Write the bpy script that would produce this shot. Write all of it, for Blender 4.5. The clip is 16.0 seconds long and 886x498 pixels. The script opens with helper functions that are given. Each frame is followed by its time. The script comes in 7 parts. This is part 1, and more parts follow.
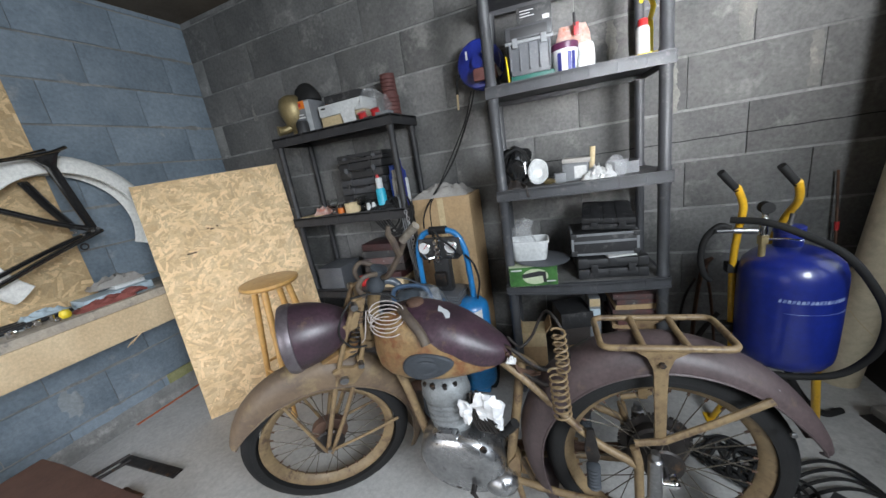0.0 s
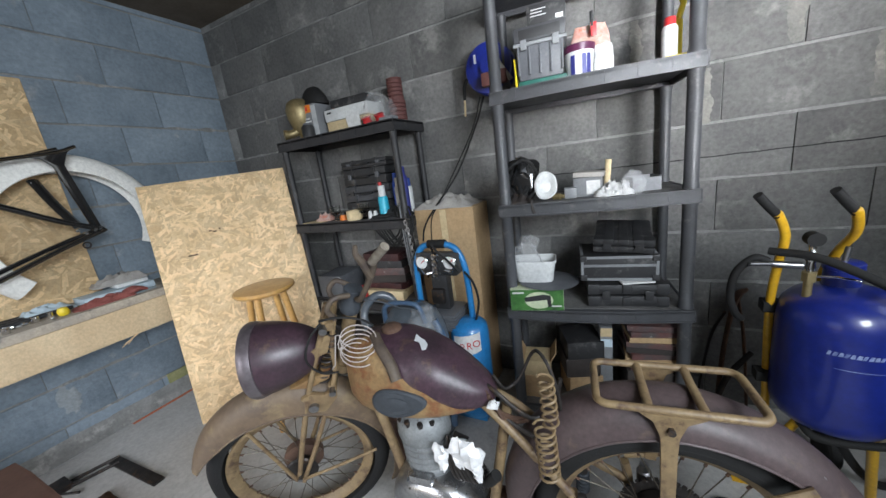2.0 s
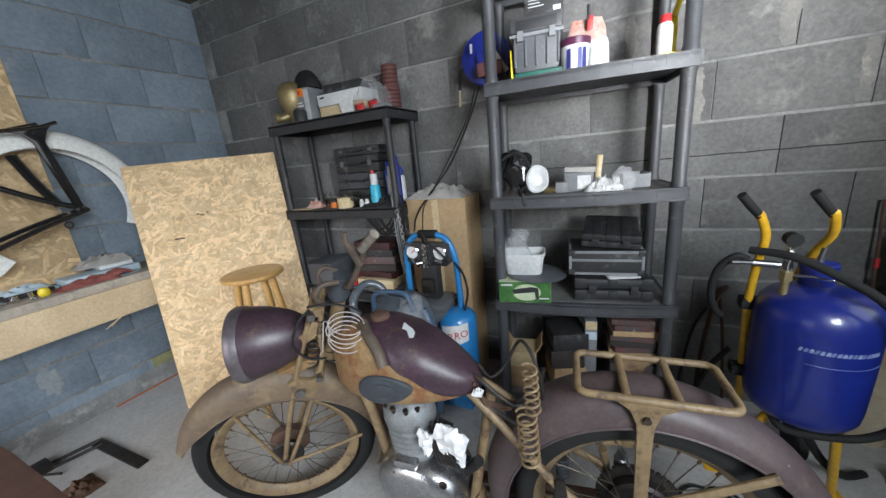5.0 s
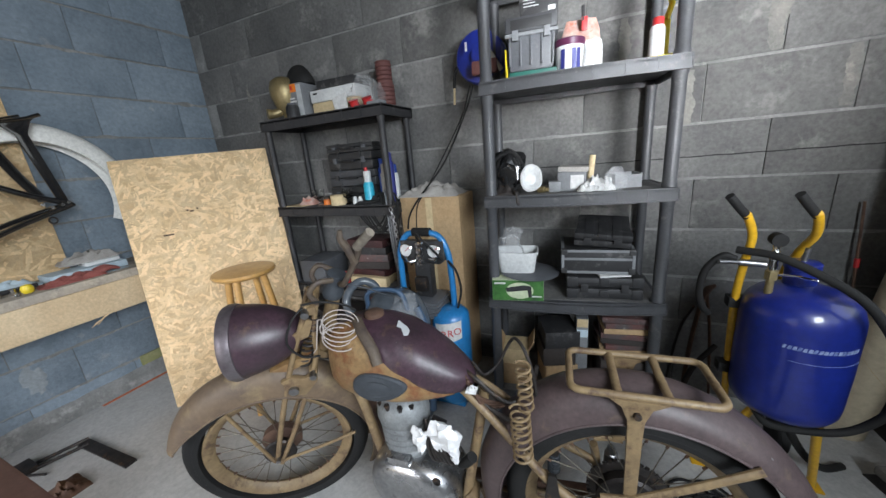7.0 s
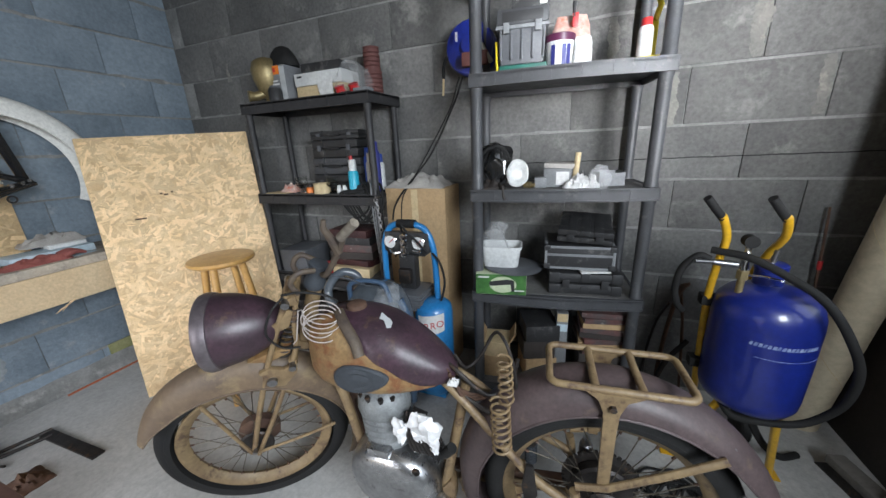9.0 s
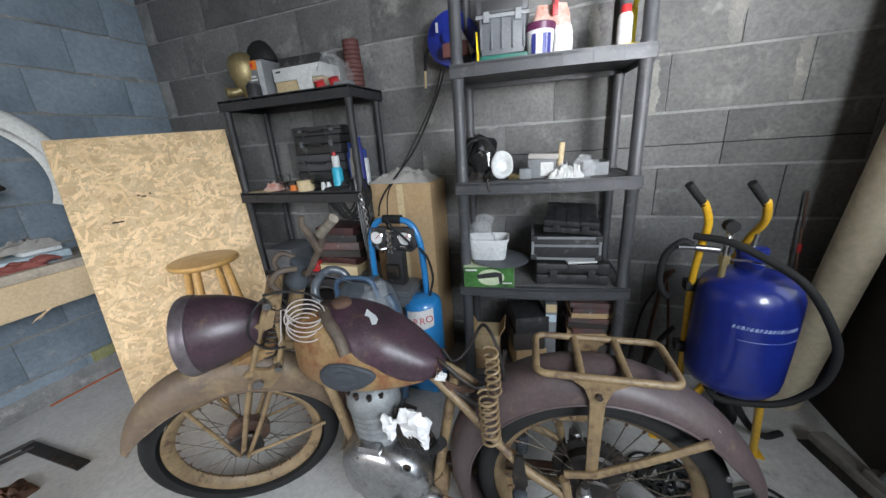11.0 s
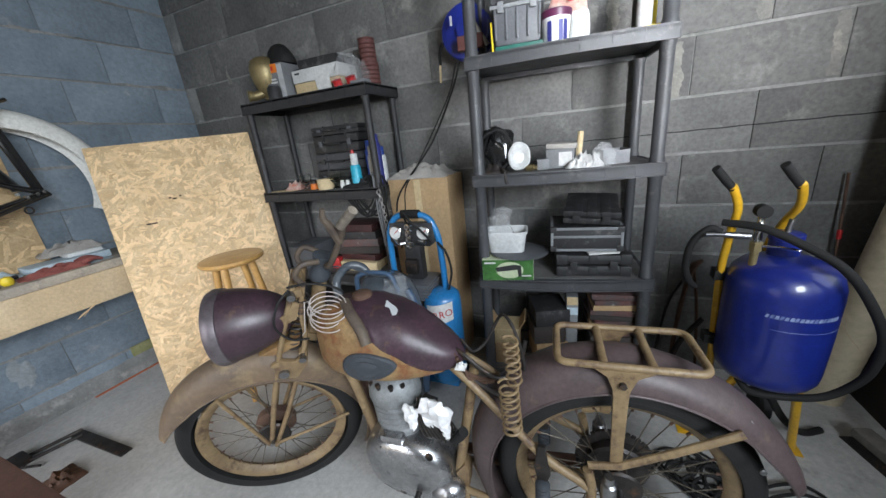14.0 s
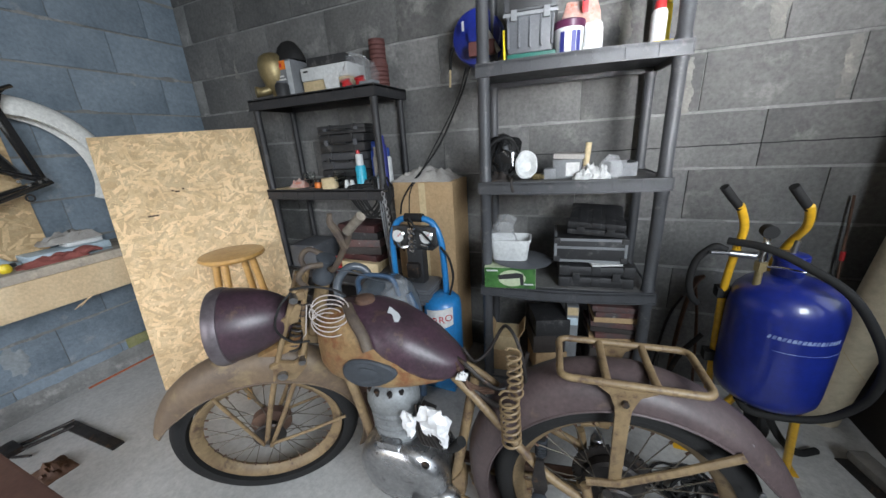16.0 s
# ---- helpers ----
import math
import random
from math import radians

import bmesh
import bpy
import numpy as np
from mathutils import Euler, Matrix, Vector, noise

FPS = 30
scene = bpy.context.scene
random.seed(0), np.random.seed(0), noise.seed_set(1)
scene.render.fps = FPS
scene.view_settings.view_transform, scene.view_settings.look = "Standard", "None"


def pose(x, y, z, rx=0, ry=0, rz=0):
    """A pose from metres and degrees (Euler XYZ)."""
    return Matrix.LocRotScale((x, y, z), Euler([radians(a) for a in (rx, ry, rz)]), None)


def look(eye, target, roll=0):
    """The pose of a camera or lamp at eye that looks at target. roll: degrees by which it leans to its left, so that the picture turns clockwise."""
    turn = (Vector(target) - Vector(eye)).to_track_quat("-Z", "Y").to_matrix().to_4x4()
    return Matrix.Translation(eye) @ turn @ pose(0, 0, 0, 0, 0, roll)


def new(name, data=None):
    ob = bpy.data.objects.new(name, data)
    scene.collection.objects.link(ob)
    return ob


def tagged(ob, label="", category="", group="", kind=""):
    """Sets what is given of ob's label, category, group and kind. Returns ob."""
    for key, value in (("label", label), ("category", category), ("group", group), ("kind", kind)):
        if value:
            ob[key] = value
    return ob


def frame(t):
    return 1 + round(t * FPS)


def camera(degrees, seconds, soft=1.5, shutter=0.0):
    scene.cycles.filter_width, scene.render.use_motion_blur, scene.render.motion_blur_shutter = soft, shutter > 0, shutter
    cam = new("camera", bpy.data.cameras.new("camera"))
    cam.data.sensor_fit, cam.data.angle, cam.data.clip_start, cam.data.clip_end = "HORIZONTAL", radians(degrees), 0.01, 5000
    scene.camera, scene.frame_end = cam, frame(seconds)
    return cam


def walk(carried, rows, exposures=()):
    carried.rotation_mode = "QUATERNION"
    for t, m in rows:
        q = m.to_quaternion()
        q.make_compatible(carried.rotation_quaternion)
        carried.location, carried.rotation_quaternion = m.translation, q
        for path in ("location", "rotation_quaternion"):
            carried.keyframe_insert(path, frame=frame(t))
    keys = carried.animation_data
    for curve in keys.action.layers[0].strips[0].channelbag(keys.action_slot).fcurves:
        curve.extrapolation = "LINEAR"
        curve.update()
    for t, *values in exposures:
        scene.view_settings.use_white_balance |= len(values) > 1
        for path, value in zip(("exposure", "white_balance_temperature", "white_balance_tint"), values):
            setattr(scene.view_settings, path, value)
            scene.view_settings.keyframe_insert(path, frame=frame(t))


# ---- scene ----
cam = camera(106.0, 16.0)
PATH = [
    (0, (2.849, -2.134, 1.383), (2.086, -0.358, 0.87), -9.1),
    (0.5, (2.874, -2.149, 1.413), (2.232, -0.296, 1.019), -7.0),
    (1, (2.899, -2.092, 1.417), (2.372, -0.212, 0.984), -5.5),
    (1.5, (2.926, -1.995, 1.399), (2.215, -0.172, 0.989), -6.4),
    (2, (2.918, -1.961, 1.384), (2.03, -0.23, 0.92), -7.5),
    (2.5, (2.918, -1.959, 1.382), (2.038, -0.233, 0.886), -5.4),
    (3, (2.923, -1.963, 1.381), (2.05, -0.238, 0.869), -6.1),
    (3.5, (2.926, -1.967, 1.381), (2.061, -0.239, 0.862), -5.7),
    (6, (2.925, -1.964, 1.38), (2.105, -0.217, 0.854), -5.2),
    (6.5, (2.922, -1.968, 1.382), (2.119, -0.219, 0.837), -4.8),
    (7, (2.92, -1.971, 1.384), (2.12, -0.218, 0.847), -4.9),
    (7.5, (2.919, -1.971, 1.388), (2.135, -0.211, 0.854), -4.4),
    (8, (2.917, -1.968, 1.388), (2.149, -0.205, 0.841), -4.0),
    (8.5, (2.918, -1.967, 1.388), (2.149, -0.201, 0.847), -4.2),
    (9, (2.914, -1.967, 1.385), (2.206, -0.192, 0.797), -2.6),
    (11.3, (2.933, -1.95, 1.374), (2.275, -0.166, 0.757), -4.0),
    (11.5, (2.933, -1.954, 1.373), (2.247, -0.174, 0.77), -4.2),
    (12, (2.928, -1.942, 1.391), (2.157, -0.183, 0.83), -4.9),
    (12.5, (2.932, -1.936, 1.384), (2.144, -0.179, 0.844), -5.4),
    (13, (2.948, -1.957, 1.343), (2.321, -0.164, 0.714), -5.1),
    (13.5, (2.948, -1.959, 1.359), (2.285, -0.167, 0.765), -5.7),
    (14, (2.936, -1.961, 1.357), (2.173, -0.219, 0.738), -6.0),
    (14.5, (2.933, -1.961, 1.353), (2.169, -0.225, 0.72), -6.1),
    (15, (2.924, -1.964, 1.361), (2.132, -0.237, 0.734), -4.9),
    (15.5, (2.914, -1.965, 1.367), (2.123, -0.244, 0.724), -3.7),
    (16, (2.914, -1.957, 1.378), (2.158, -0.21, 0.761), -3.6),
]
walk(cam, [(t, look(eye, aim, roll)) for t, eye, aim, roll in PATH])

# ---- light ----
world = bpy.data.worlds.new("sky")
scene.world = world
world.use_nodes = True
wn = world.node_tree.nodes
sky = wn.new("ShaderNodeTexSky")
sky.sky_type = "NISHITA"
sky.sun_disc = False
sky.sun_elevation = radians(38)
sky.sun_rotation = radians(200)
wn["Background"].inputs["Strength"].default_value = 0.12
world.node_tree.links.new(sky.outputs["Color"], wn["Background"].inputs["Color"])


def opening_light(name, m, w, h, power, color):
    data = bpy.data.lights.new(name, "AREA")
    data.shape, data.size, data.size_y = "RECTANGLE", w, h
    data.energy, data.color = power, color
    ob = new(name, data)
    ob.matrix_world = m
    return ob


# sky light through the east wall's corner window and an assumed, unseen rear window
opening_light("window_daylight", look((4.20, -2.62, 1.90), (2.1, -0.65, 1.78)), 1.15, 0.80, 108, (0.84, 0.92, 1.0))
opening_light("corner_window_daylight", look((4.47, -1.03, 1.62), (3.0, -1.03, 1.70)), 1.26, 1.05, 7, (0.90, 0.955, 1.0))
# fill added to brighten the floor at the left, from behind the camera
floor_fill = opening_light("door_daylight", look((1.35, -3.74, 1.05), (0.9, -1.3, 0.05)), 1.7, 1.8, 17, (0.90, 0.93, 1.0))
floor_fill.data.spread = radians(70)
# added narrow fill, aimed upwards to brighten the back wall right of the shelf
wall_fill = opening_light("window_ground_light", look((4.13, -2.42, 1.55), (3.32, 0.0, 2.12)), 0.45, 0.45, 17, (0.95, 0.96, 1.0))
wall_fill.data.spread = radians(56)
scene.view_settings.exposure = 0.06

# ---- mesh helpers ----
V = Vector


def T(x=0, y=0, z=0):
    return Matrix.Translation((x, y, z))


def link_mesh(name, bm, material, smooth=True, sharp=40):
    me = bpy.data.meshes.new(name)
    bm.normal_update()
    bm.to_mesh(me)
    bm.free()
    if smooth:
        me.polygons.foreach_set("use_smooth", [True] * len(me.polygons))
        me.set_sharp_from_angle(angle=radians(sharp))
    if material is not None:
        me.materials.append(material)
    return me


def part(name, bm, material, parent, label="", smooth=True, kind=""):
    ob = new(name, link_mesh(name, bm, material, smooth))
    ob.parent = parent
    if label or kind:
        tagged(ob, label, kind=kind)
    return ob


def thing(name, m, label, category, group="", kind=""):
    ob = new(name)
    ob.empty_display_size = 0.1
    ob.matrix_world = m
    return tagged(ob, label, category, group, kind)


def solo(name, bm, material, m, label, category, group="", kind="", smooth=True):
    ob = new(name, link_mesh(name, bm, material, smooth))
    ob.matrix_world = m
    return tagged(ob, label, category, group, kind)


def B():
    return bmesh.new()


def add(bm, verts, faces, m=None):
    vs = [bm.verts.new(m @ V(v) if m is not None else v) for v in verts]
    for f in faces:
        try:
            bm.faces.new([vs[i] for i in f])
        except ValueError:
            pass
    return bm


BOXF = ((0, 3, 2, 1), (4, 5, 6, 7), (0, 1, 5, 4), (1, 2, 6, 5), (2, 3, 7, 6), (3, 0, 4, 7))


def box(bm, lo, hi, m=None, bev=0.0, taper=1.0):
    """A box from corner lo to corner hi; bev chamfers its edges, taper shrinks its base."""
    t = bmesh.new()
    cx, cy = (lo[0] + hi[0]) / 2, (lo[1] + hi[1]) / 2
    bx, by = (hi[0] - lo[0]) / 2 * taper, (hi[1] - lo[1]) / 2 * taper
    add(t, [(cx - bx, cy - by, lo[2]), (cx + bx, cy - by, lo[2]), (cx + bx, cy + by, lo[2]), (cx - bx, cy + by, lo[2]),
            (lo[0], lo[1], hi[2]), (hi[0], lo[1], hi[2]), (hi[0], hi[1], hi[2]), (lo[0], hi[1], hi[2])], BOXF)
    if bev > 0:
        bmesh.ops.bevel(t, geom=t.edges[:], offset=bev, segments=2, affect="EDGES", profile=0.6)
    merge(bm, t, m)
    return bm


def merge(bm, other, m=None):
    other.verts.index_update()
    vs = [bm.verts.new(m @ v.co if m is not None else v.co) for v in other.verts]
    for f in other.faces:
        bm.faces.new([vs[v.index] for v in f.verts])
    other.free()


def frame_at(d, up=None):
    d = d.normalized()
    u = V((0, 0, 1)) if abs(d.z) < 0.95 else V((1, 0, 0))
    if up is not None:
        u = up
    a = d.cross(u).normalized()
    return a, a.cross(d).normalized()


def spline(pts, n=6, closed=False):
    """Points on a smooth curve through pts."""
    p = [V(q) for q in pts]
    out = []
    k = len(p)
    for i in range(k if closed else k - 1):
        a, b = p[i], p[(i + 1) % k]
        z = p[i - 1] if (i > 0 or closed) else a * 2 - b
        c = p[(i + 2) % k] if (i + 2 < k or closed) else b * 2 - a
        for j in range(n):
            t = j / n
            out.append(0.5 * (2 * a + (b - z) * t + (2 * z - 5 * a + 4 * b - c) * t * t + (3 * a - z - 3 * b + c) * t ** 3))
    if not closed:
        out.append(p[-1])
    return out


def tube(bm, pts, r, seg=10, closed=False, r1=None, flat=1.0, m=None, caps=True):
    """A round (or flattened) bar along pts; r may be a list of one radius a point."""
    p = [V(q) for q in pts]
    if m is not None:
        p = [m @ q for q in p]
    k = len(p)
    rings = []
    a = None
    for i in range(k):
        if closed:
            d = p[(i + 1) % k] - p[i - 1]
        else:
            d = p[min(i + 1, k - 1)] - p[max(i - 1, 0)]
        if d.length < 1e-9:
            d = V((0, 0, 1))
        d.normalize()
        if a is None:
            a, b = frame_at(d)
        else:
            a = (a - d * a.dot(d)).normalized()
            b = a.cross(d).normalized()
        f = i / max(1, k - 1)
        if isinstance(r, (list, tuple)):
            x = f * (len(r) - 1)
            q = min(int(x), len(r) - 2)
            rr = r[q] + (r[q + 1] - r[q]) * (x - q)
        else:
            rr = r if r1 is None else r + (r1 - r) * f
        rings.append([bm.verts.new(p[i] + (a * math.cos(w) + b * math.sin(w) * flat) * rr)
                      for w in (2 * math.pi * s / seg for s in range(seg))])
    for i in range(k if closed else k - 1):
        A, C = rings[i], rings[(i + 1) % k]
        for s in range(seg):
            bm.faces.new((A[s], A[(s + 1) % seg], C[(s + 1) % seg], C[s]))
    if caps and not closed:
        bm.faces.new(rings[0][::-1])
        bm.faces.new(rings[-1])
    return bm


def cyl(bm, a, b, r, r1=None, seg=20, m=None):
    return tube(bm, [a, b], r, seg, r1=r1 if r1 is not None else r, m=m)


def lathe(bm, prof, seg=32, m=None, sx=1.0, sy=1.0):
    """Turns (radius, height) rows round z; rows of radius 0 become poles."""
    rings = []
    for r, z in prof:
        if r < 1e-6:
            v = bm.verts.new(m @ V((0, 0, z)) if m is not None else (0, 0, z))
            rings.append([v])
        else:
            ring = []
            for s in range(seg):
                w = 2 * math.pi * s / seg
                c = V((r * sx * math.cos(w), r * sy * math.sin(w), z))
                ring.append(bm.verts.new(m @ c if m is not None else c))
            rings.append(ring)
    for A, C in zip(rings, rings[1:]):
        for s in range(seg):
            q = (s + 1) % seg
            if len(A) == 1 and len(C) == 1:
                continue
            if len(A) == 1:
                bm.faces.new((A[0], C[q], C[s]))
            elif len(C) == 1:
                bm.faces.new((A[s], A[q], C[0]))
            else:
                bm.faces.new((A[s], A[q], C[q], C[s]))
    return bm


def loft(bm, rings, caps=True, closed=False):
    vs = [[bm.verts.new(p) for p in ring] for ring in rings]
    n = len(vs[0])
    for i in range(len(vs) if closed else len(vs) - 1):
        A, C = vs[i], vs[(i + 1) % len(vs)]
        for s in range(n):
            q = (s + 1) % n
            bm.faces.new((A[s], A[q], C[q], C[s]))
    if caps and not closed:
        bm.faces.new(vs[0][::-1])
        bm.faces.new(vs[-1])
    return bm


def prism(bm, outline, axis, lo, hi, m=None, bev=0.0):
    """A flat outline (2D points) pushed from lo to hi along an axis 'x', 'y' or 'z'."""
    def at(p, h):
        return {"x": (h, p[0], p[1]), "y": (p[0], h, p[1]), "z": (p[0], p[1], h)}[axis]
    t = bmesh.new()
    n = len(outline)
    add(t, [at(p, lo) for p in outline] + [at(p, hi) for p in outline],
        [tuple(range(n))[::-1], tuple(range(n, 2 * n))] + [(i, (i + 1) % n, n + (i + 1) % n, n + i) for i in range(n)])
    bmesh.ops.recalc_face_normals(t, faces=t.faces[:])
    if bev:
        bmesh.ops.bevel(t, geom=t.edges[:], offset=bev, segments=2, affect="EDGES", profile=0.6)
    merge(bm, t, m)
    return bm


def helix(c, r, h, turns, n=14, lean=(0, 0)):
    return [(c[0] + r * math.cos(a) + lean[0] * f, c[1] + r * math.sin(a) + lean[1] * f, c[2] + h * f)
            for f, a in ((i / (turns * n), 2 * math.pi * i / n) for i in range(int(turns * n) + 1))]


def crumple(bm, amount, scale, seed=0.0):
    """Pushes the vertices about with noise, for cloth, paper and plastic bags."""
    for v in bm.verts:
        q = v.co * scale + V((seed, seed * 1.7, seed * 0.3))
        v.co += V((noise.noise(q), noise.noise(q + V((31, 0, 0))), noise.noise(q + V((0, 47, 0))))) * amount
    return bm


def blob(bm, c, s, seg=20, m=None, power=1.0):
    prof = []
    n = 12
    for i in range(n + 1):
        a = math.pi * i / n - math.pi / 2
        prof.append((max(0.0, math.cos(a)) ** power if 0 < i < n else 0.0, math.sin(a)))
    mm = Matrix.Translation(c) @ Matrix.Diagonal((s[0], s[1], s[2], 1))
    return lathe(bm, prof, seg, m=(m @ mm if m is not None else mm))


def cloth(bm, c, w, d, h, n=16, seed=1.0, m=None):
    """A rumpled heap of cloth or paper, thick, resting on z = c[2]."""
    top = []
    for i in range(n + 1):
        row = []
        for j in range(n + 1):
            u, v = i / n * 2 - 1, j / n * 2 - 1
            fall = max(0.0, 1 - max(abs(u), abs(v)) ** 3)
            z = h * fall * (0.45 + 0.75 * abs(noise.noise(V((u * 2.1 + seed, v * 2.1, seed)))) + 0.35 * noise.noise(V((u * 5, v * 5 + seed, 3.0))))
            e = 1 + 0.12 * noise.noise(V((u * 2, v * 2, seed * 3)))
            p = V((c[0] + u * w / 2 * e, c[1] + v * d / 2 * e, c[2] + max(0.004, z)))
            row.append(bm.verts.new(m @ p if m is not None else p))
        top.append(row)
    for i in range(n):
        for j in range(n):
            bm.faces.new((top[i][j], top[i + 1][j], top[i + 1][j + 1], top[i][j + 1]))
    rim = [top[i][0] for i in range(n + 1)] + [top[n][j] for j in range(1, n + 1)] + [top[i][n] for i in range(n - 1, -1, -1)] + [top[0][j] for j in range(n - 1, 0, -1)]
    low = []
    for v in rim:
        q = v.co.copy()
        if m is not None:
            q = q - (m.to_3x3() @ V((0, 0, 0.004)))
        else:
            q.z = c[2]
        low.append(bm.verts.new(q))
    k = len(rim)
    for i in range(k):
        bm.faces.new((rim[(i + 1) % k], rim[i], low[i], low[(i + 1) % k]))
    bm.faces.new(low)
    return bm


def bars(bm, x0, x1, z, h, y, rows=1, gap=0.5, m=None):
    """Unreadable writing: raised plain bars."""
    for k in range(rows):
        zz = z - k * h * (1 + gap)
        box(bm, (x0, y - 0.0006, zz), (x1 - (k % 2) * (x1 - x0) * 0.25, y, zz + h), m)
    return bm


def words(name, text, size, material, m, parent, depth=0.0005):
    cu = bpy.data.curves.new(name, "FONT")
    cu.body, cu.size, cu.extrude = text, size, depth
    cu.align_x, cu.align_y = "CENTER", "CENTER"
    ob = new(name, cu)
    bpy.context.view_layer.update()
    me = bpy.data.meshes.new_from_object(ob.evaluated_get(bpy.context.evaluated_depsgraph_get()))
    bpy.data.objects.remove(ob)
    me.materials.clear()
    me.materials.append(material)
    ob = new(name, me)
    ob.parent = parent
    ob.matrix_local = m
    return ob

# ---- materials ----
def rgb(c):
    return (*c, 1.0)


def mat(name, c1, c2=None, rough=0.6, metal=0.0, scale=6.0, bump=0.15, fine=60.0, c3=None, spot=0.62, rnd=0.0, coat=0.0, island=False, dist=0.002, r2=None, grain=0.82):
    """Colour that drifts from c1 to c2 with a large noise, c3 in stains, a fine grain in colour and relief."""
    m = bpy.data.materials.new(name)
    m.use_nodes = True
    t = m.node_tree
    n, l = t.nodes, t.links
    p = n["Principled BSDF"]
    co = n.new("ShaderNodeTexCoord")
    info = n.new("ShaderNodeObjectInfo")
    off = n.new("ShaderNodeVectorMath")
    off.operation = "MULTIPLY_ADD"
    l.new(info.outputs["Random"], off.inputs[0])
    off.inputs[1].default_value = (37.0, 19.0, 53.0)
    l.new(co.outputs["Object"], off.inputs[2])
    c2 = c2 or tuple(x * 0.75 for x in c1)
    big = n.new("ShaderNodeTexNoise")
    big.inputs["Scale"].default_value, big.inputs["Detail"].default_value, big.inputs["Roughness"].default_value = scale, 6, 0.6
    l.new(off.outputs[0], big.inputs["Vector"])
    small = n.new("ShaderNodeTexNoise")
    small.inputs["Scale"].default_value, small.inputs["Detail"].default_value, small.inputs["Roughness"].default_value = fine, 5, 0.65
    l.new(off.outputs[0], small.inputs["Vector"])
    ramp = n.new("ShaderNodeMapRange")
    ramp.inputs["From Min"].default_value, ramp.inputs["From Max"].default_value = 0.35, 0.65
    l.new(big.outputs["Fac"], ramp.inputs["Value"])
    mix = n.new("ShaderNodeMix")
    mix.data_type = "RGBA"
    mix.inputs["A"].default_value, mix.inputs["B"].default_value = rgb(c1), rgb(c2)
    l.new(ramp.outputs["Result"], mix.inputs["Factor"])
    last = mix.outputs["Result"]
    if c3 is not None:
        st = n.new("ShaderNodeTexNoise")
        st.inputs["Scale"].default_value, st.inputs["Detail"].default_value, st.inputs["Roughness"].default_value = scale * 1.7, 9, 0.7
        sh = n.new("ShaderNodeVectorMath")
        sh.operation = "ADD"
        sh.inputs[1].default_value = (7.3, 2.1, 5.5)
        l.new(off.outputs[0], sh.inputs[0])
        l.new(sh.outputs[0], st.inputs["Vector"])
        sr = n.new("ShaderNodeMapRange")
        sr.inputs["From Min"].default_value, sr.inputs["From Max"].default_value = spot - 0.06, spot + 0.06
        l.new(st.outputs["Fac"], sr.inputs["Value"])
        mx = n.new("ShaderNodeMix")
        mx.data_type = "RGBA"
        mx.inputs["B"].default_value = rgb(c3)
        l.new(sr.outputs["Result"], mx.inputs["Factor"])
        l.new(last, mx.inputs["A"])
        last = mx.outputs["Result"]
    g = n.new("ShaderNodeMix")
    g.data_type, g.blend_type = "RGBA", "MULTIPLY"
    g.inputs["Factor"].default_value = 1.0
    gr = n.new("ShaderNodeMapRange")
    gr.inputs["From Min"].default_value, gr.inputs["From Max"].default_value = 0.3, 0.7
    gr.inputs["To Min"].default_value, gr.inputs["To Max"].default_value = grain, 1.12
    l.new(small.outputs["Fac"], gr.inputs["Value"])
    l.new(last, g.inputs["A"])
    l.new(gr.outputs["Result"], g.inputs["B"])
    last = g.outputs["Result"]
    if rnd or island:
        src = info.outputs["Random"]
        if island:
            geo = n.new("ShaderNodeNewGeometry")
            src = geo.outputs["Random Per Island"]
        hr = n.new("ShaderNodeMapRange")
        hr.inputs["To Min"].default_value, hr.inputs["To Max"].default_value = 1 - rnd, 1 + rnd
        l.new(src, hr.inputs["Value"])
        g2 = n.new("ShaderNodeMix")
        g2.data_type, g2.blend_type = "RGBA", "MULTIPLY"
        g2.inputs["Factor"].default_value = 1.0
        l.new(last, g2.inputs["A"])
        l.new(hr.outputs["Result"], g2.inputs["B"])
        last = g2.outputs["Result"]
    l.new(last, p.inputs["Base Color"])
    rr = n.new("ShaderNodeMapRange")
    rr.inputs["To Min"].default_value, rr.inputs["To Max"].default_value = max(0.02, rough - 0.12), min(1.0, (r2 or rough) + 0.14)
    l.new(big.outputs["Fac"], rr.inputs["Value"])
    l.new(rr.outputs["Result"], p.inputs["Roughness"])
    p.inputs["Metallic"].default_value = metal
    if coat:
        p.inputs["Coat Weight"].default_value = coat
    if bump:
        b = n.new("ShaderNodeBump")
        b.inputs["Strength"].default_value, b.inputs["Distance"].default_value = bump, dist
        l.new(small.outputs["Fac"], b.inputs["Height"])
        l.new(b.outputs["Normal"], p.inputs["Normal"])
    return m


def clear(name, color=(1, 1, 1), rough=0.1, weight=1.0, alpha=1.0):
    """Thin clear plastic film or glass."""
    m = mat(name, color, color, rough, bump=0.3, fine=25)
    p = m.node_tree.nodes["Principled BSDF"]
    p.inputs["Transmission Weight"].default_value = weight
    p.inputs["Alpha"].default_value = alpha
    p.inputs["IOR"].default_value = 1.2
    return m


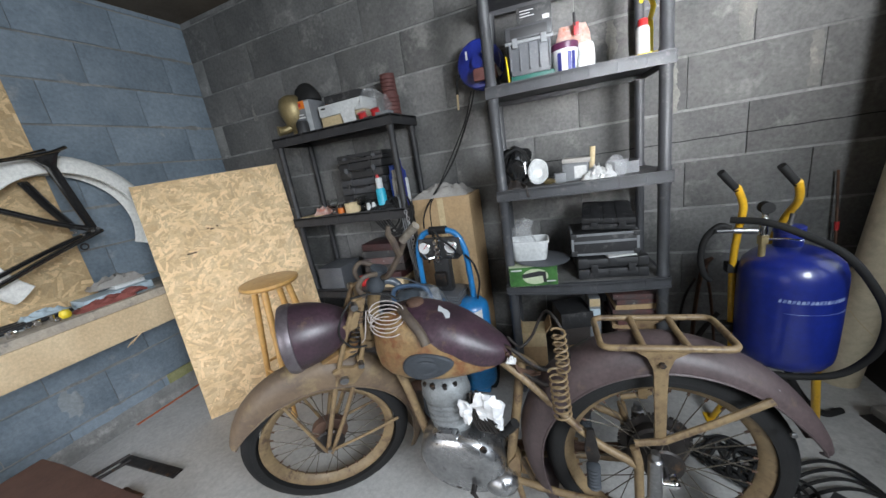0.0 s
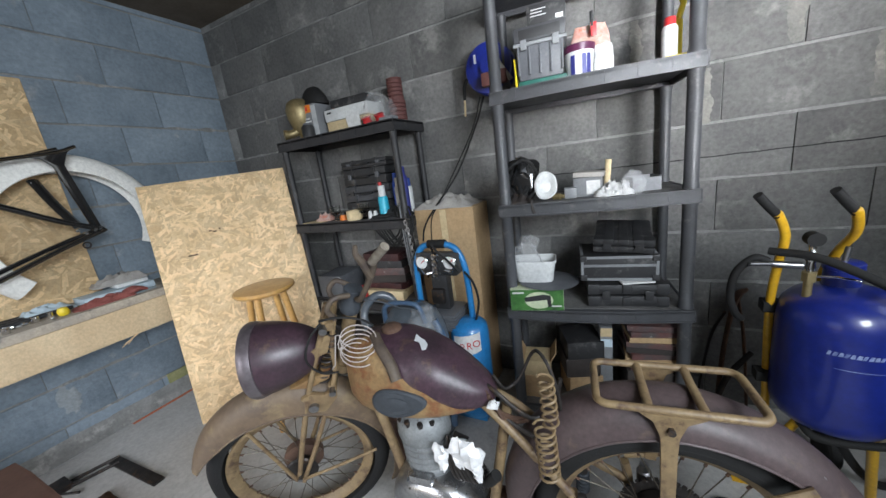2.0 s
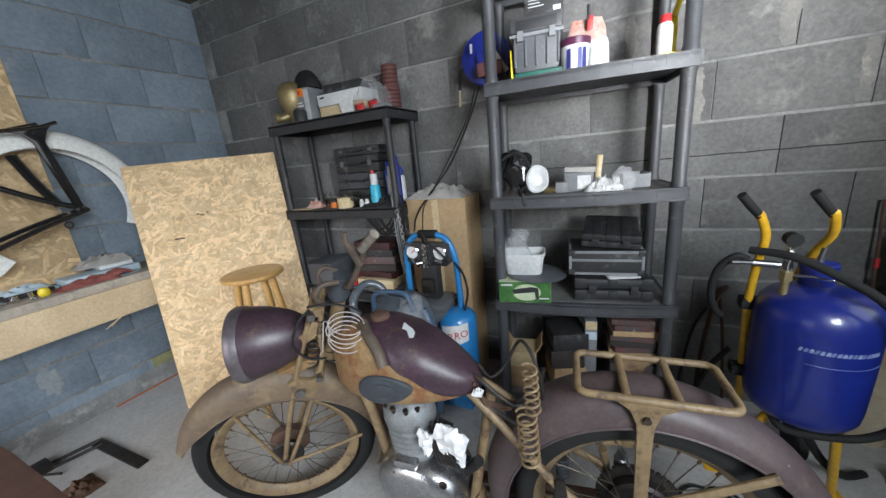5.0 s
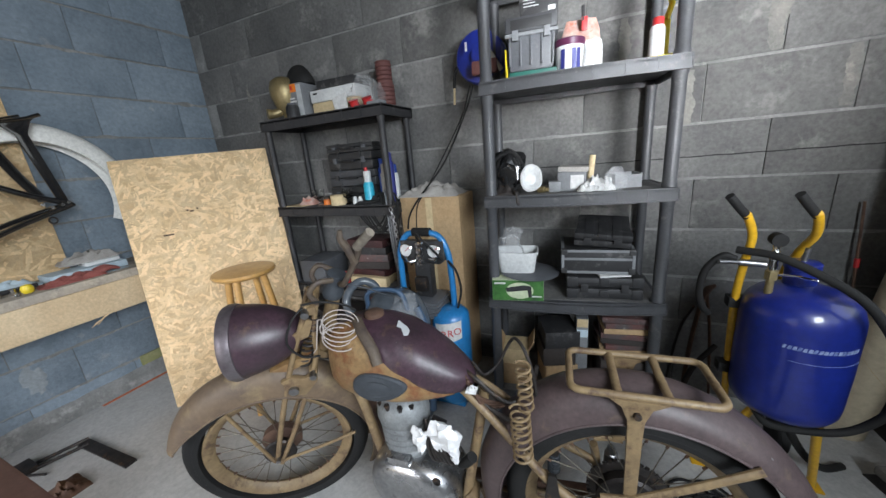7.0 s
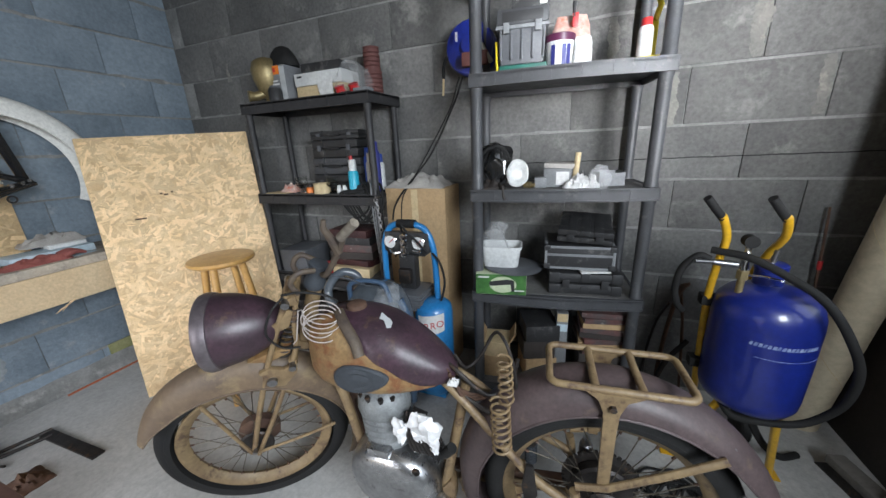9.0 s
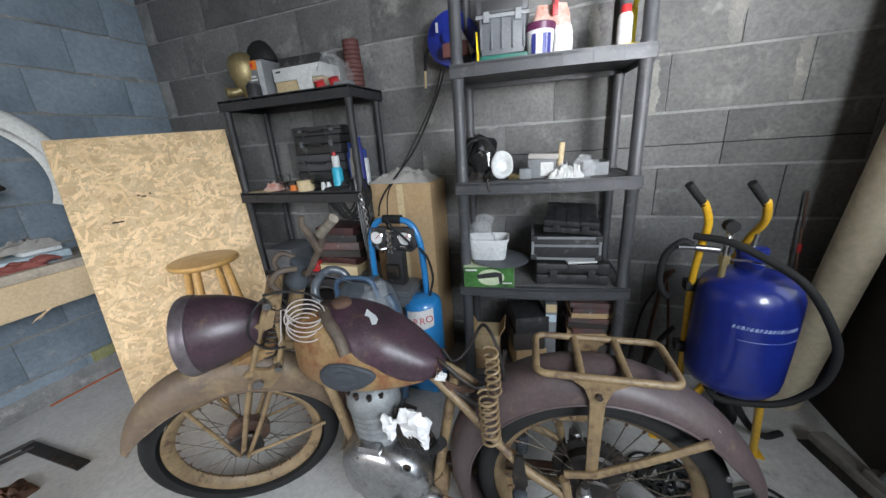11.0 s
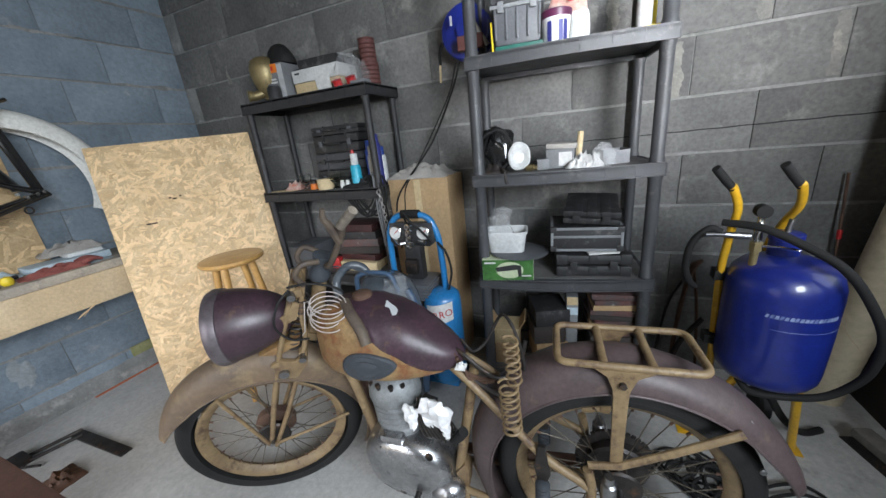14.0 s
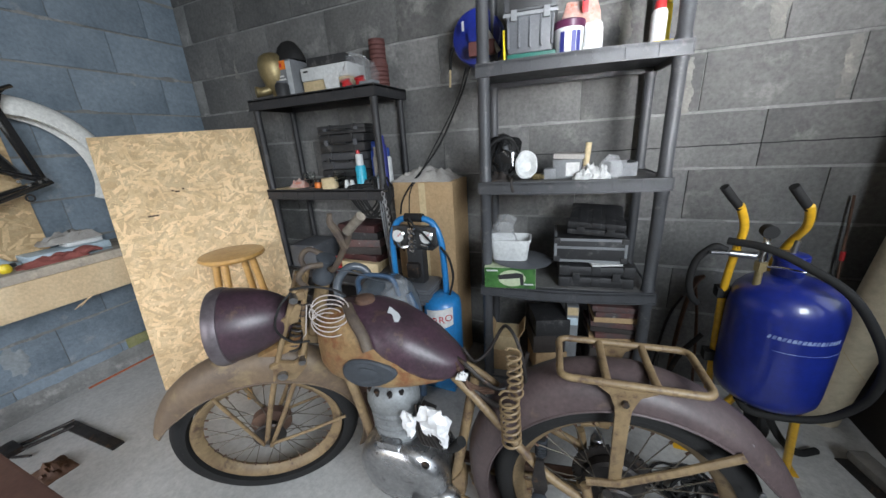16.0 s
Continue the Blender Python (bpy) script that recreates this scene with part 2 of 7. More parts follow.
M_BLOCK = mat("painted_block", (0.178, 0.175, 0.168), (0.108, 0.107, 0.105), 0.88, scale=2.2, bump=0.8, fine=55, grain=0.70, c3=(0.26, 0.254, 0.24), spot=0.62, rnd=0.14, dist=0.006)
# block grey raised and tinted blue for the sky light on the west wall
M_BLOCKSKYLIT = mat("skylit_block", (0.232, 0.282, 0.33), (0.155, 0.195, 0.235), 0.85, scale=2.5, bump=0.6, fine=48, grain=0.80, c3=(0.36, 0.37, 0.375), spot=0.66, rnd=0.08, dist=0.007)
M_MORTAR = mat("mortar", (0.28, 0.28, 0.27), (0.17, 0.17, 0.165), 0.9, scale=5, bump=0.8, fine=70, c3=(0.34, 0.335, 0.32), spot=0.6)
M_FLOOR = mat("concrete_floor", (0.47, 0.465, 0.45), (0.37, 0.365, 0.35), 0.7, scale=1.6, bump=0.25, fine=50, c3=(0.26, 0.255, 0.245), spot=0.66)
M_CEIL = mat("ceiling_board", (0.14, 0.11, 0.08), (0.09, 0.07, 0.05), 0.85, scale=3)
M_SHELF = mat("grey_plastic", (0.060, 0.062, 0.068), (0.045, 0.046, 0.05), 0.5, scale=9, bump=0.12, fine=160, c3=(0.12, 0.118, 0.115), spot=0.64)
M_SHELF2 = mat("black_plastic_shelf", (0.030, 0.029, 0.031), (0.022, 0.022, 0.024), 0.55, scale=9, bump=0.12, fine=160, c3=(0.07, 0.066, 0.062), spot=0.64)
M_DUST = mat("dusty_shelf_deck", (0.16, 0.155, 0.15), (0.09, 0.088, 0.088), 0.9, scale=7, bump=0.2, fine=90)
M_OSB = mat("osb_base", (0.58, 0.41, 0.23), (0.48, 0.33, 0.17), 0.7, scale=18, bump=0.35, fine=140)
M_STRAND = mat("osb_strand", (0.68, 0.50, 0.285), (0.58, 0.405, 0.215), 0.6, scale=14, bump=0.3, fine=180, island=True, rnd=0.25, c3=(0.34, 0.20, 0.08), spot=0.72)
M_BENCHTOP = mat("dusty_bench_board", (0.52, 0.45, 0.36), (0.36, 0.32, 0.27), 0.8, scale=7, bump=0.3, fine=90, c3=(0.22, 0.20, 0.18), spot=0.60)
M_PINE = mat("pine_timber", (0.68, 0.53, 0.34), (0.58, 0.43, 0.26), 0.65, scale=5, bump=0.25, fine=90, c3=(0.45, 0.31, 0.17), spot=0.68)
M_BLUEPAINT = mat("blue_enamel", (0.009, 0.022, 0.21), (0.007, 0.017, 0.165), 0.36, scale=4, bump=0.05, fine=40, coat=0.5)
M_YELLOW = mat("yellow_enamel", (0.66, 0.38, 0.02), (0.58, 0.32, 0.015), 0.35, scale=7, bump=0.06, fine=50, c3=(0.30, 0.17, 0.03), spot=0.72, coat=0.3)
M_RUBBER = mat("black_rubber", (0.012, 0.012, 0.0125), (0.02, 0.0195, 0.019), 0.72, scale=8, bump=0.15, fine=120)
M_CREAM = mat("cream_tube", (0.54, 0.47, 0.34), (0.46, 0.39, 0.28), 0.6, scale=2, bump=0.05, fine=30)
M_MAROON = mat("aged_maroon_paint", (0.060, 0.031, 0.044), (0.030, 0.018, 0.024), 0.40, scale=9, bump=0.25, fine=85, c3=(0.115, 0.07, 0.05), spot=0.63, grain=0.55)
M_FENDER = mat("dusty_fender_paint", (0.088, 0.062, 0.062), (0.058, 0.040, 0.041), 0.50, scale=6, bump=0.2, fine=80, c3=(0.12, 0.085, 0.062), spot=0.66, grain=0.7)
M_FENDERF = mat("dusty_brown_fender_paint", (0.145, 0.10, 0.062), (0.095, 0.066, 0.046), 0.55, scale=6, bump=0.15, fine=60, c3=(0.20, 0.145, 0.08), spot=0.58)
M_TAN = mat("worn_tan_paint", (0.29, 0.19, 0.085), (0.22, 0.125, 0.052), 0.48, scale=9, bump=0.25, fine=75, c3=(0.19, 0.075, 0.03), spot=0.54, coat=0.1, grain=0.7)
M_GOLD = mat("ochre_frame_paint", (0.235, 0.165, 0.085), (0.165, 0.11, 0.058), 0.5, scale=12, bump=0.15, fine=80, c3=(0.085, 0.05, 0.03), spot=0.59)
M_PAD = mat("slate_rubber_pad", (0.045, 0.052, 0.062), (0.03, 0.035, 0.042), 0.7, scale=10, bump=0.2, fine=90)
M_ALU = mat("cast_aluminium", (0.50, 0.505, 0.515), (0.33, 0.335, 0.345), 0.27, 0.95, scale=9, bump=0.2, fine=60, c3=(0.2, 0.2, 0.2), spot=0.64)
M_CYL = mat("dull_barrel_casting", (0.30, 0.315, 0.32), (0.21, 0.22, 0.225), 0.6, 0.5, scale=14, bump=0.35, fine=120, c3=(0.12, 0.12, 0.12), spot=0.62)
M_STEEL = mat("grey_steel", (0.35, 0.35, 0.355), (0.24, 0.24, 0.245), 0.35, 1.0, scale=14, bump=0.12, fine=90)
M_DARK = mat("oily_dark_steel", (0.05, 0.043, 0.04), (0.03, 0.027, 0.026), 0.5, 0.6, scale=16, bump=0.25, fine=110, c3=(0.12, 0.07, 0.04), spot=0.62)
M_RUST = mat("rusty_steel", (0.12, 0.065, 0.04), (0.07, 0.04, 0.03), 0.8, 0.2, scale=14, bump=0.4, fine=110)
M_SPOKE = mat("dull_spoke_wire", (0.16, 0.14, 0.11), (0.10, 0.085, 0.07), 0.5, 0.7, scale=20, bump=0.0)
M_WIRE = mat("pale_wire", (0.55, 0.50, 0.47), (0.42, 0.37, 0.35), 0.5, 0.2, scale=20, bump=0.0)
M_FOIL = mat("crumpled_foil", (0.85, 0.85, 0.85), (0.72, 0.72, 0.73), 0.45, 0.15, scale=20, bump=0.3, fine=50)
M_CHROME = mat("chrome", (0.75, 0.75, 0.75), (0.62, 0.62, 0.62), 0.15, 1.0, scale=10, bump=0.03)
M_PAPER = mat("white_paper", (0.66, 0.66, 0.65), (0.56, 0.56, 0.55), 0.7, scale=12, bump=0.05)
M_LABEL = mat("pale_sticker", (0.50, 0.52, 0.53), (0.36, 0.37, 0.38), 0.5, scale=30, bump=0.1)
M_GLASS = clear("lamp_glass", (0.9, 0.92, 0.9), 0.1)
M_BLACK = mat("dusty_black_plastic", (0.028, 0.028, 0.03), (0.02, 0.02, 0.021), 0.5, scale=9, bump=0.15, fine=140, c3=(0.10, 0.097, 0.093), spot=0.62)
M_CASEGREY = mat("grey_case_plastic", (0.11, 0.115, 0.125), (0.085, 0.09, 0.10), 0.45, scale=9, bump=0.1, fine=120, c3=(0.18, 0.18, 0.18), spot=0.66)
M_MIDGREY = mat("mid_grey_plastic", (0.22, 0.23, 0.24), (0.17, 0.175, 0.185), 0.5, scale=9, bump=0.1, fine=120)
M_WHITE = mat("white_plastic", (0.66, 0.67, 0.66), (0.57, 0.58, 0.58), 0.4, scale=8, bump=0.05)
M_PURPLE = mat("dark_purple_lid", (0.10, 0.02, 0.06), (0.08, 0.015, 0.05), 0.35, scale=8, bump=0.05)
M_NAVY = mat("navy_print", (0.03, 0.035, 0.20), (0.025, 0.03, 0.16), 0.45, scale=8, bump=0.02)
M_RED = mat("red_plastic", (0.52, 0.03, 0.03), (0.40, 0.02, 0.025), 0.4, scale=9, bump=0.05)
M_ORANGE = mat("orange_plastic", (0.75, 0.20, 0.02), (0.65, 0.16, 0.02), 0.45, scale=9, bump=0.05)
M_TEAL = mat("teal_label", (0.03, 0.42, 0.58), (0.03, 0.36, 0.5), 0.4, scale=9, bump=0.03)
M_COBALT = mat("blue_bottle_plastic", (0.02, 0.06, 0.30), (0.02, 0.05, 0.24), 0.35, scale=9, bump=0.05)
M_GREEN = mat("green_print", (0.03, 0.10, 0.025), (0.07, 0.20, 0.05), 0.4, scale=14, bump=0.03, c3=(0.03, 0.07, 0.03), spot=0.6)
M_PALEGREEN = mat("pale_green_card", (0.52, 0.58, 0.40), (0.46, 0.52, 0.34), 0.5, scale=10, bump=0.03)
M_CARD = mat("cardboard", (0.45, 0.31, 0.17), (0.38, 0.25, 0.13), 0.8, scale=4, bump=0.12, fine=70, c3=(0.32, 0.21, 0.11), spot=0.7)
M_CARDL = mat("pale_cardboard", (0.60, 0.48, 0.29), (0.52, 0.40, 0.23), 0.8, scale=5, bump=0.12, fine=70)
M_BRASS = mat("tarnished_brass", (0.36, 0.28, 0.14), (0.26, 0.21, 0.11), 0.45, 0.7, scale=10, bump=0.06, c3=(0.18, 0.15, 0.08), spot=0.64)
M_TERRA = mat("terracotta_ribbed", (0.12, 0.045, 0.038), (0.09, 0.032, 0.03), 0.75, scale=9, bump=0.2)
M_RAG = mat("grey_cotton_rag", (0.42, 0.40, 0.37), (0.32, 0.30, 0.28), 0.9, scale=12, bump=0.3, fine=160)
M_GLOVE = mat("red_leather_glove", (0.30, 0.09, 0.075), (0.22, 0.065, 0.055), 0.75, scale=14, bump=0.3, fine=110)
M_BLUEPAPER = mat("pale_blue_paper", (0.50, 0.60, 0.66), (0.42, 0.52, 0.58), 0.65, scale=10, bump=0.03)
M_FILM = clear("clear_plastic_film", (0.95, 0.96, 0.97), 0.15, 0.6, 0.28)
M_SKY = mat("blue_compressor_paint", (0.02, 0.20, 0.48), (0.018, 0.17, 0.42), 0.35, scale=7, bump=0.05, coat=0.3)
M_VAC = mat("blue_grey_vacuum_plastic", (0.075, 0.09, 0.11), (0.12, 0.135, 0.15), 0.22, scale=14, bump=0.5, fine=25)
M_VACB = mat("dull_blue_plastic", (0.06, 0.11, 0.19), (0.05, 0.085, 0.14), 0.4, scale=6, bump=0.06)
M_STOOL = mat("varnished_beech", (0.56, 0.33, 0.11), (0.46, 0.25, 0.075), 0.35, scale=5, bump=0.06, fine=50, coat=0.4)
M_WTYRE = mat("white_primer", (0.86, 0.85, 0.81), (0.80, 0.79, 0.75), 0.55, scale=9, bump=0.08)
M_GLOSSBLACK = mat("gloss_black_enamel", (0.012, 0.012, 0.013), (0.016, 0.016, 0.016), 0.14, scale=6, bump=0.02, coat=0.5)
M_OLDOSB = mat("greyed_board", (0.38, 0.29, 0.15), (0.28, 0.21, 0.10), 0.8, scale=16, bump=0.4, fine=90, c3=(0.18, 0.13, 0.06), spot=0.6)
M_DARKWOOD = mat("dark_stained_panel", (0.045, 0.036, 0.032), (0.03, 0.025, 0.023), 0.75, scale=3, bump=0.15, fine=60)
M_BROWN = mat("red_brown_metal", (0.095, 0.045, 0.035), (0.075, 0.035, 0.028), 0.55, scale=5, bump=0.08, c3=(0.13, 0.065, 0.045), spot=0.66)
M_YELLOWP = mat("yellow_plastic", (0.80, 0.62, 0.03), (0.72, 0.54, 0.03), 0.4, scale=8, bump=0.03)
M_PINKP = mat("pink_printed_film", (0.52, 0.26, 0.21), (0.55, 0.45, 0.40), 0.35, scale=22, bump=0.1, c3=(0.62, 0.16, 0.10), spot=0.6)
M_MAG = mat("printed_covers", (0.075, 0.07, 0.07), (0.13, 0.055, 0.05), 0.4, scale=16, bump=0.03, c3=(0.45, 0.42, 0.38), spot=0.66)
M_ROPE = mat("pale_cord", (0.55, 0.50, 0.38), (0.45, 0.40, 0.30), 0.9, scale=30, bump=0.3)
M_GAUGE = mat("gauge_face", (0.70, 0.70, 0.69), (0.62, 0.62, 0.61), 0.3, scale=20, bump=0.0)
M_MOSS = mat("mossy_mortar", (0.20, 0.21, 0.08), (0.28, 0.27, 0.14), 0.9, scale=9, bump=0.5)
M_REDLINE = mat("orange_red_mark", (0.50, 0.13, 0.05), (0.40, 0.11, 0.05), 0.8, scale=9, bump=0.1)
M_SMEAR = mat("pale_plaster_smear", (0.30, 0.325, 0.34), (0.25, 0.28, 0.30), 0.9, scale=12, bump=0.4)
M_SPILL = mat("greasy_brown_scrap", (0.12, 0.06, 0.03), (0.08, 0.04, 0.025), 0.7, scale=12, bump=0.3)
M_LAMPRIM = mat("dull_lamp_rim", (0.17, 0.15, 0.16), (0.11, 0.09, 0.10), 0.42, 0.6, scale=14, bump=0.12)
for _m in (M_RUBBER,):
    _m.node_tree.nodes["Principled BSDF"].inputs["Specular IOR Level"].default_value = 0.25
M_GRIP = mat("worn_grip_wrap", (0.22, 0.19, 0.15), (0.12, 0.10, 0.08), 0.8, scale=40, bump=0.4, fine=120)

# ---- structure ----
H0, BH, BL = 0.18, 0.25, 0.50          # first joint, course height, block length
XR, YF, ZC = 4.19, -3.75, 2.72           # right wall, front of the garage, ceiling
fl = B()
box(fl, (-0.3, YF - 6.0, -0.15), (XR + 0.3, 0.3, 0.0))
floor = solo("floor", fl, M_FLOOR, T(), "smooth pale grey concrete garage floor with stains", "floor", kind="structure")
ce = B()
box(ce, (-0.3, YF - 0.3, ZC), (XR + 0.3, 0.3, ZC + 0.12))
ceiling = solo("ceiling", ce, M_CEIL, T(), "dark timber board ceiling of the garage", "ceiling", kind="structure")

wall_back = tagged(new("wall_north", link_mesh("wall_north", box(B(), (-0.2, 0.004, 0.0), (XR + 0.2, 0.2, ZC)), M_MORTAR, False)),
                   "grey concrete block wall with pale smeared mortar joints", "wall", kind="structure")
wall_left = tagged(new("wall_west", link_mesh("wall_west", box(B(), (-0.2, YF, 0.0), (-0.004, 0.0, ZC)), M_MORTAR, False)),
                   "grey concrete block wall behind the workbench with blue sky light in its colour", "wall", kind="structure")
WY0, WY1, WZ0, WZ1 = -1.70, -0.36, 0.93, 2.18   # window in the east wall
rw = B()
box(rw, (XR + 0.004, WY1, 0.0), (XR + 0.30, 0.0, ZC))
box(rw, (XR + 0.004, YF, 0.0), (XR + 0.30, -3.58, ZC))
box(rw, (XR + 0.004, -3.58, 2.3), (XR + 0.30, -2.05, ZC))
box(rw, (XR + 0.004, -3.58, 0.0), (XR + 0.30, -2.05, 1.15))
box(rw, (XR + 0.004, -2.05, 0.0), (XR + 0.30, WY0, ZC))
# unseen pier added to keep the window lamp off the right corner
box(rw, (4.10, -2.0, 0.0), (XR + 0.004, -1.85, ZC))
box(rw, (XR + 0.004, WY0, WZ1), (XR + 0.30, WY1, ZC))
box(rw, (XR + 0.004, WY0, 0.0), (XR + 0.30, WY1, WZ0 - 0.03))
wall_right = tagged(new("wall_east", link_mesh("wall_east", rw, M_MORTAR, False)), "shadowed grey concrete block wall with two window openings and an added shading pier", "wall", kind="structure")
# the gap from x 0.45 to 2.25 is added for the floor fill, unseen
fw = B()
box(fw, (-0.2, YF - 0.2, 0.0), (0.45, YF, ZC))
box(fw, (2.25, YF - 0.2, 0.0), (XR + 0.2, YF, ZC))
box(fw, (0.45, YF - 0.2, 2.05), (2.25, YF, ZC))
wall_front = tagged(new("wall_south", link_mesh("wall_south", fw, M_BLOCK, False)), "plain grey concrete block wall with an added opening for fill light", "wall", kind="structure")

# ---- shelving ----
def shelf_unit(name, x0, x1, y0, y1, tiers, mat_, label, front_r, back_r, thick=0.045, curve=0.0, feet=0.0):
    w, d = x1 - x0, y1 - y0
    ob = thing(name, T(x0, y0, 0), label, "shelf unit")
    for z in tiers:
        bm = B()
        n = 14
        front = [(w * i / n, -curve * math.sin(math.pi * i / n)) for i in range(n + 1)]
        outline = front + [(w, d), (0, d)]
        prism(bm, outline, "z", z - 0.014, z - 0.006)
        inner = [(0.012 + (w - 0.024) * i / n, 0.012 - curve * math.sin(math.pi * i / n)) for i in range(n + 1)]
        k = len(front)
        for i in range(k - 1):
            a, b, c, e = front[i], front[i + 1], inner[i + 1], inner[i]
            add(bm, [(*a, z - thick), (*b, z - thick), (*c, z - thick), (*e, z - thick), (*a, z), (*b, z), (*c, z), (*e, z)], BOXF)
            # vertical seams in the lip
            if i % 2 == 1:
                box(bm, (b[0] - 0.002, b[1] - 0.0025, z - thick + 0.004), (b[0] + 0.002, b[1] + 0.003, z - 0.004))
        # turned-out lower rim
        for i in range(k - 1):
            a, b = front[i], front[i + 1]
            add(bm, [(a[0], a[1] - 0.006, z - thick - 0.004), (b[0], b[1] - 0.006, z - thick - 0.004), (b[0], b[1] + 0.004, z - thick - 0.004), (a[0], a[1] + 0.004, z - thick - 0.004),
                     (a[0], a[1] - 0.006, z - thick + 0.002), (b[0], b[1] - 0.006, z - thick + 0.002), (b[0], b[1] + 0.004, z - thick + 0.002), (a[0], a[1] + 0.004, z - thick + 0.002)], BOXF)
        box(bm, (0.0, 0.004, z - thick), (0.012, d, z), bev=0.002)
        box(bm, (w - 0.012, 0.004, z - thick), (w, d, z), bev=0.002)
        box(bm, (0.0, d - 0.012, z - thick), (w, d, z), bev=0.002)
        prism(bm, inner + [(w - 0.012, d - 0.012), (0.012, d - 0.012)], "z", z - 0.024, z - 0.020)
        tier = part("tier", bm, mat_, ob)
        dk = B()
        box(dk, (0.014, 0.014, z - 0.006), (w - 0.014, d - 0.014, z - 0.003))
        part("deck", dk, M_DUST, tier, "dusty grey deck")
    zs = [feet] + sorted(tiers)
    for (px, py, r) in ((0.028, 0.028, front_r), (w - 0.028, 0.028, front_r), (0.03, d - 0.03, back_r), (w - 0.03, d - 0.03, back_r)):
        for a, b in zip(zs, zs[1:]):
            if b - a - thick < 0.03:
                continue
            bm = B()
            lo, hi = (a + 0.001 if a > feet else a), b - thick
            lathe(bm, [(0, lo), (r * 1.12, lo), (r * 1.12, lo + 0.014), (r, lo + 0.02), (r, hi - 0.02), (r * 1.12, hi - 0.014), (r * 1.12, hi), (0, hi)], 16, T(px, py, 0))
            part("post", bm, mat_, ob)
    return ob


tall_shelf = shelf_unit("shelf_unit", 2.455, 3.218, -0.50, -0.10, (0.165, 0.695, 1.190, 1.662, 2.110), M_SHELF,
                        "tall five-tier dark grey plastic shelf unit full of boxes", 0.025, 0.022, 0.048, 0.028, 0.03)
low_shelf = shelf_unit("shelf_unit", 0.985, 1.895, -0.355, -0.012, (0.06, 0.60, 1.14, 1.68), M_SHELF2,
                       "lower black plastic shelf unit crowded with tool cases", 0.02, 0.019, 0.058, 0.0)

# ---- board, bench ----
def strand_board(name, tl, tr, bl, thick, label, seed, count):
    """A pressed strand board leaning with its top edge tl-tr and its foot bl."""
    tl, tr, bl = V(tl), V(tr), V(bl)
    ux = (tr - tl)
    w = ux.length
    ux.normalize()
    uz = (tl - bl)
    h = uz.length
    uz.normalize()
    uy = uz.cross(ux)
    m = Matrix((( ux.x, uy.x, uz.x, bl.x), (ux.y, uy.y, uz.y, bl.y), (ux.z, uy.z, uz.z, bl.z), (0, 0, 0, 1)))
    ob = thing(name, m, label, "board")
    bm = B()
    box(bm, (0, 0, 0), (w, thick, h), bev=0.001)
    part("panel", bm, M_OSB, ob)
    rs = random.Random(seed)
    bm = B()
    for k in range(count):
        a = rs.gauss(0, 0.75) + (0 if rs.random() < 0.55 else 0.9)
        L, W = rs.uniform(0.012, 0.06), rs.uniform(0.004, 0.014)
        c, s = math.cos(a), math.sin(a)
        x, z = rs.uniform(0.0, w), rs.uniform(0.0, h)
        q = [(-L, -W * rs.uniform(0.5, 1)), (L * rs.uniform(0.8, 1), -W * rs.uniform(0.4, 1)), (L, W * rs.uniform(0.5, 1)), (-L * rs.uniform(0.8, 1), W)]
        pts = [(x + u * c - v * s, z + u * s + v * c) for u, v in q]
        pts = [(min(max(u, 0.001), w - 0.001), min(max(v, 0.001), h - 0.001)) for u, v in pts]
        y = -0.0002 - 0.0012 * rs.random()
        add(bm, [(pts[0][0], y, pts[0][1]), (pts[1][0], y - 0.0004 * rs.random(), pts[1][1]), (pts[2][0], y, pts[2][1]), (pts[3][0], y - 0.0004 * rs.random(), pts[3][1])], [(0, 1, 2, 3)])
    part("strand", bm, M_STRAND, ob, smooth=False, kind="stuff")
    return ob, w, h


M_INK = mat("brown_ink_mark", (0.06, 0.035, 0.02), None, 0.7)
osb, OW, OH = strand_board("strand_board", (0.270, -0.918, 1.505), (0.820, -0.281, 1.50), (0.585, -1.065, 0.0), 0.018,
                           "pale yellow strand board sheet leaning against the shelves", 5, 2600)
for fx, fz, ww in ((0.375, 0.775, 0.012), (0.395, 0.770, 0.022), (0.44, 0.778, 0.01), (0.20, 0.688, 0.055)):
    bm = B()
    box(bm, (OW * fx, -0.0034, OH * fz), (OW * fx + ww, -0.0022, OH * fz + 0.009))
    part("print_bar", bm, M_INK, osb)
bench = thing("workbench", T(0, -3.2, 0), "rough pine workbench strewn with tools and papers", "workbench")
XB = 0.355
part("worktop", box(B(), (0.005, 0.0, 0.838), (XB + 0.038, 2.6, 0.885), bev=0.003), M_BENCHTOP, bench)
part("beam", box(B(), (XB, 0.0, 0.665), (XB + 0.045, 2.6, 0.8375), bev=0.004), M_PINE, bench)
for yy in (0.1, 1.3, 2.5):
    part("leg", box(B(), (0.03, yy, 0.0), (0.10, yy + 0.07, 0.838), bev=0.004), M_PINE, bench)

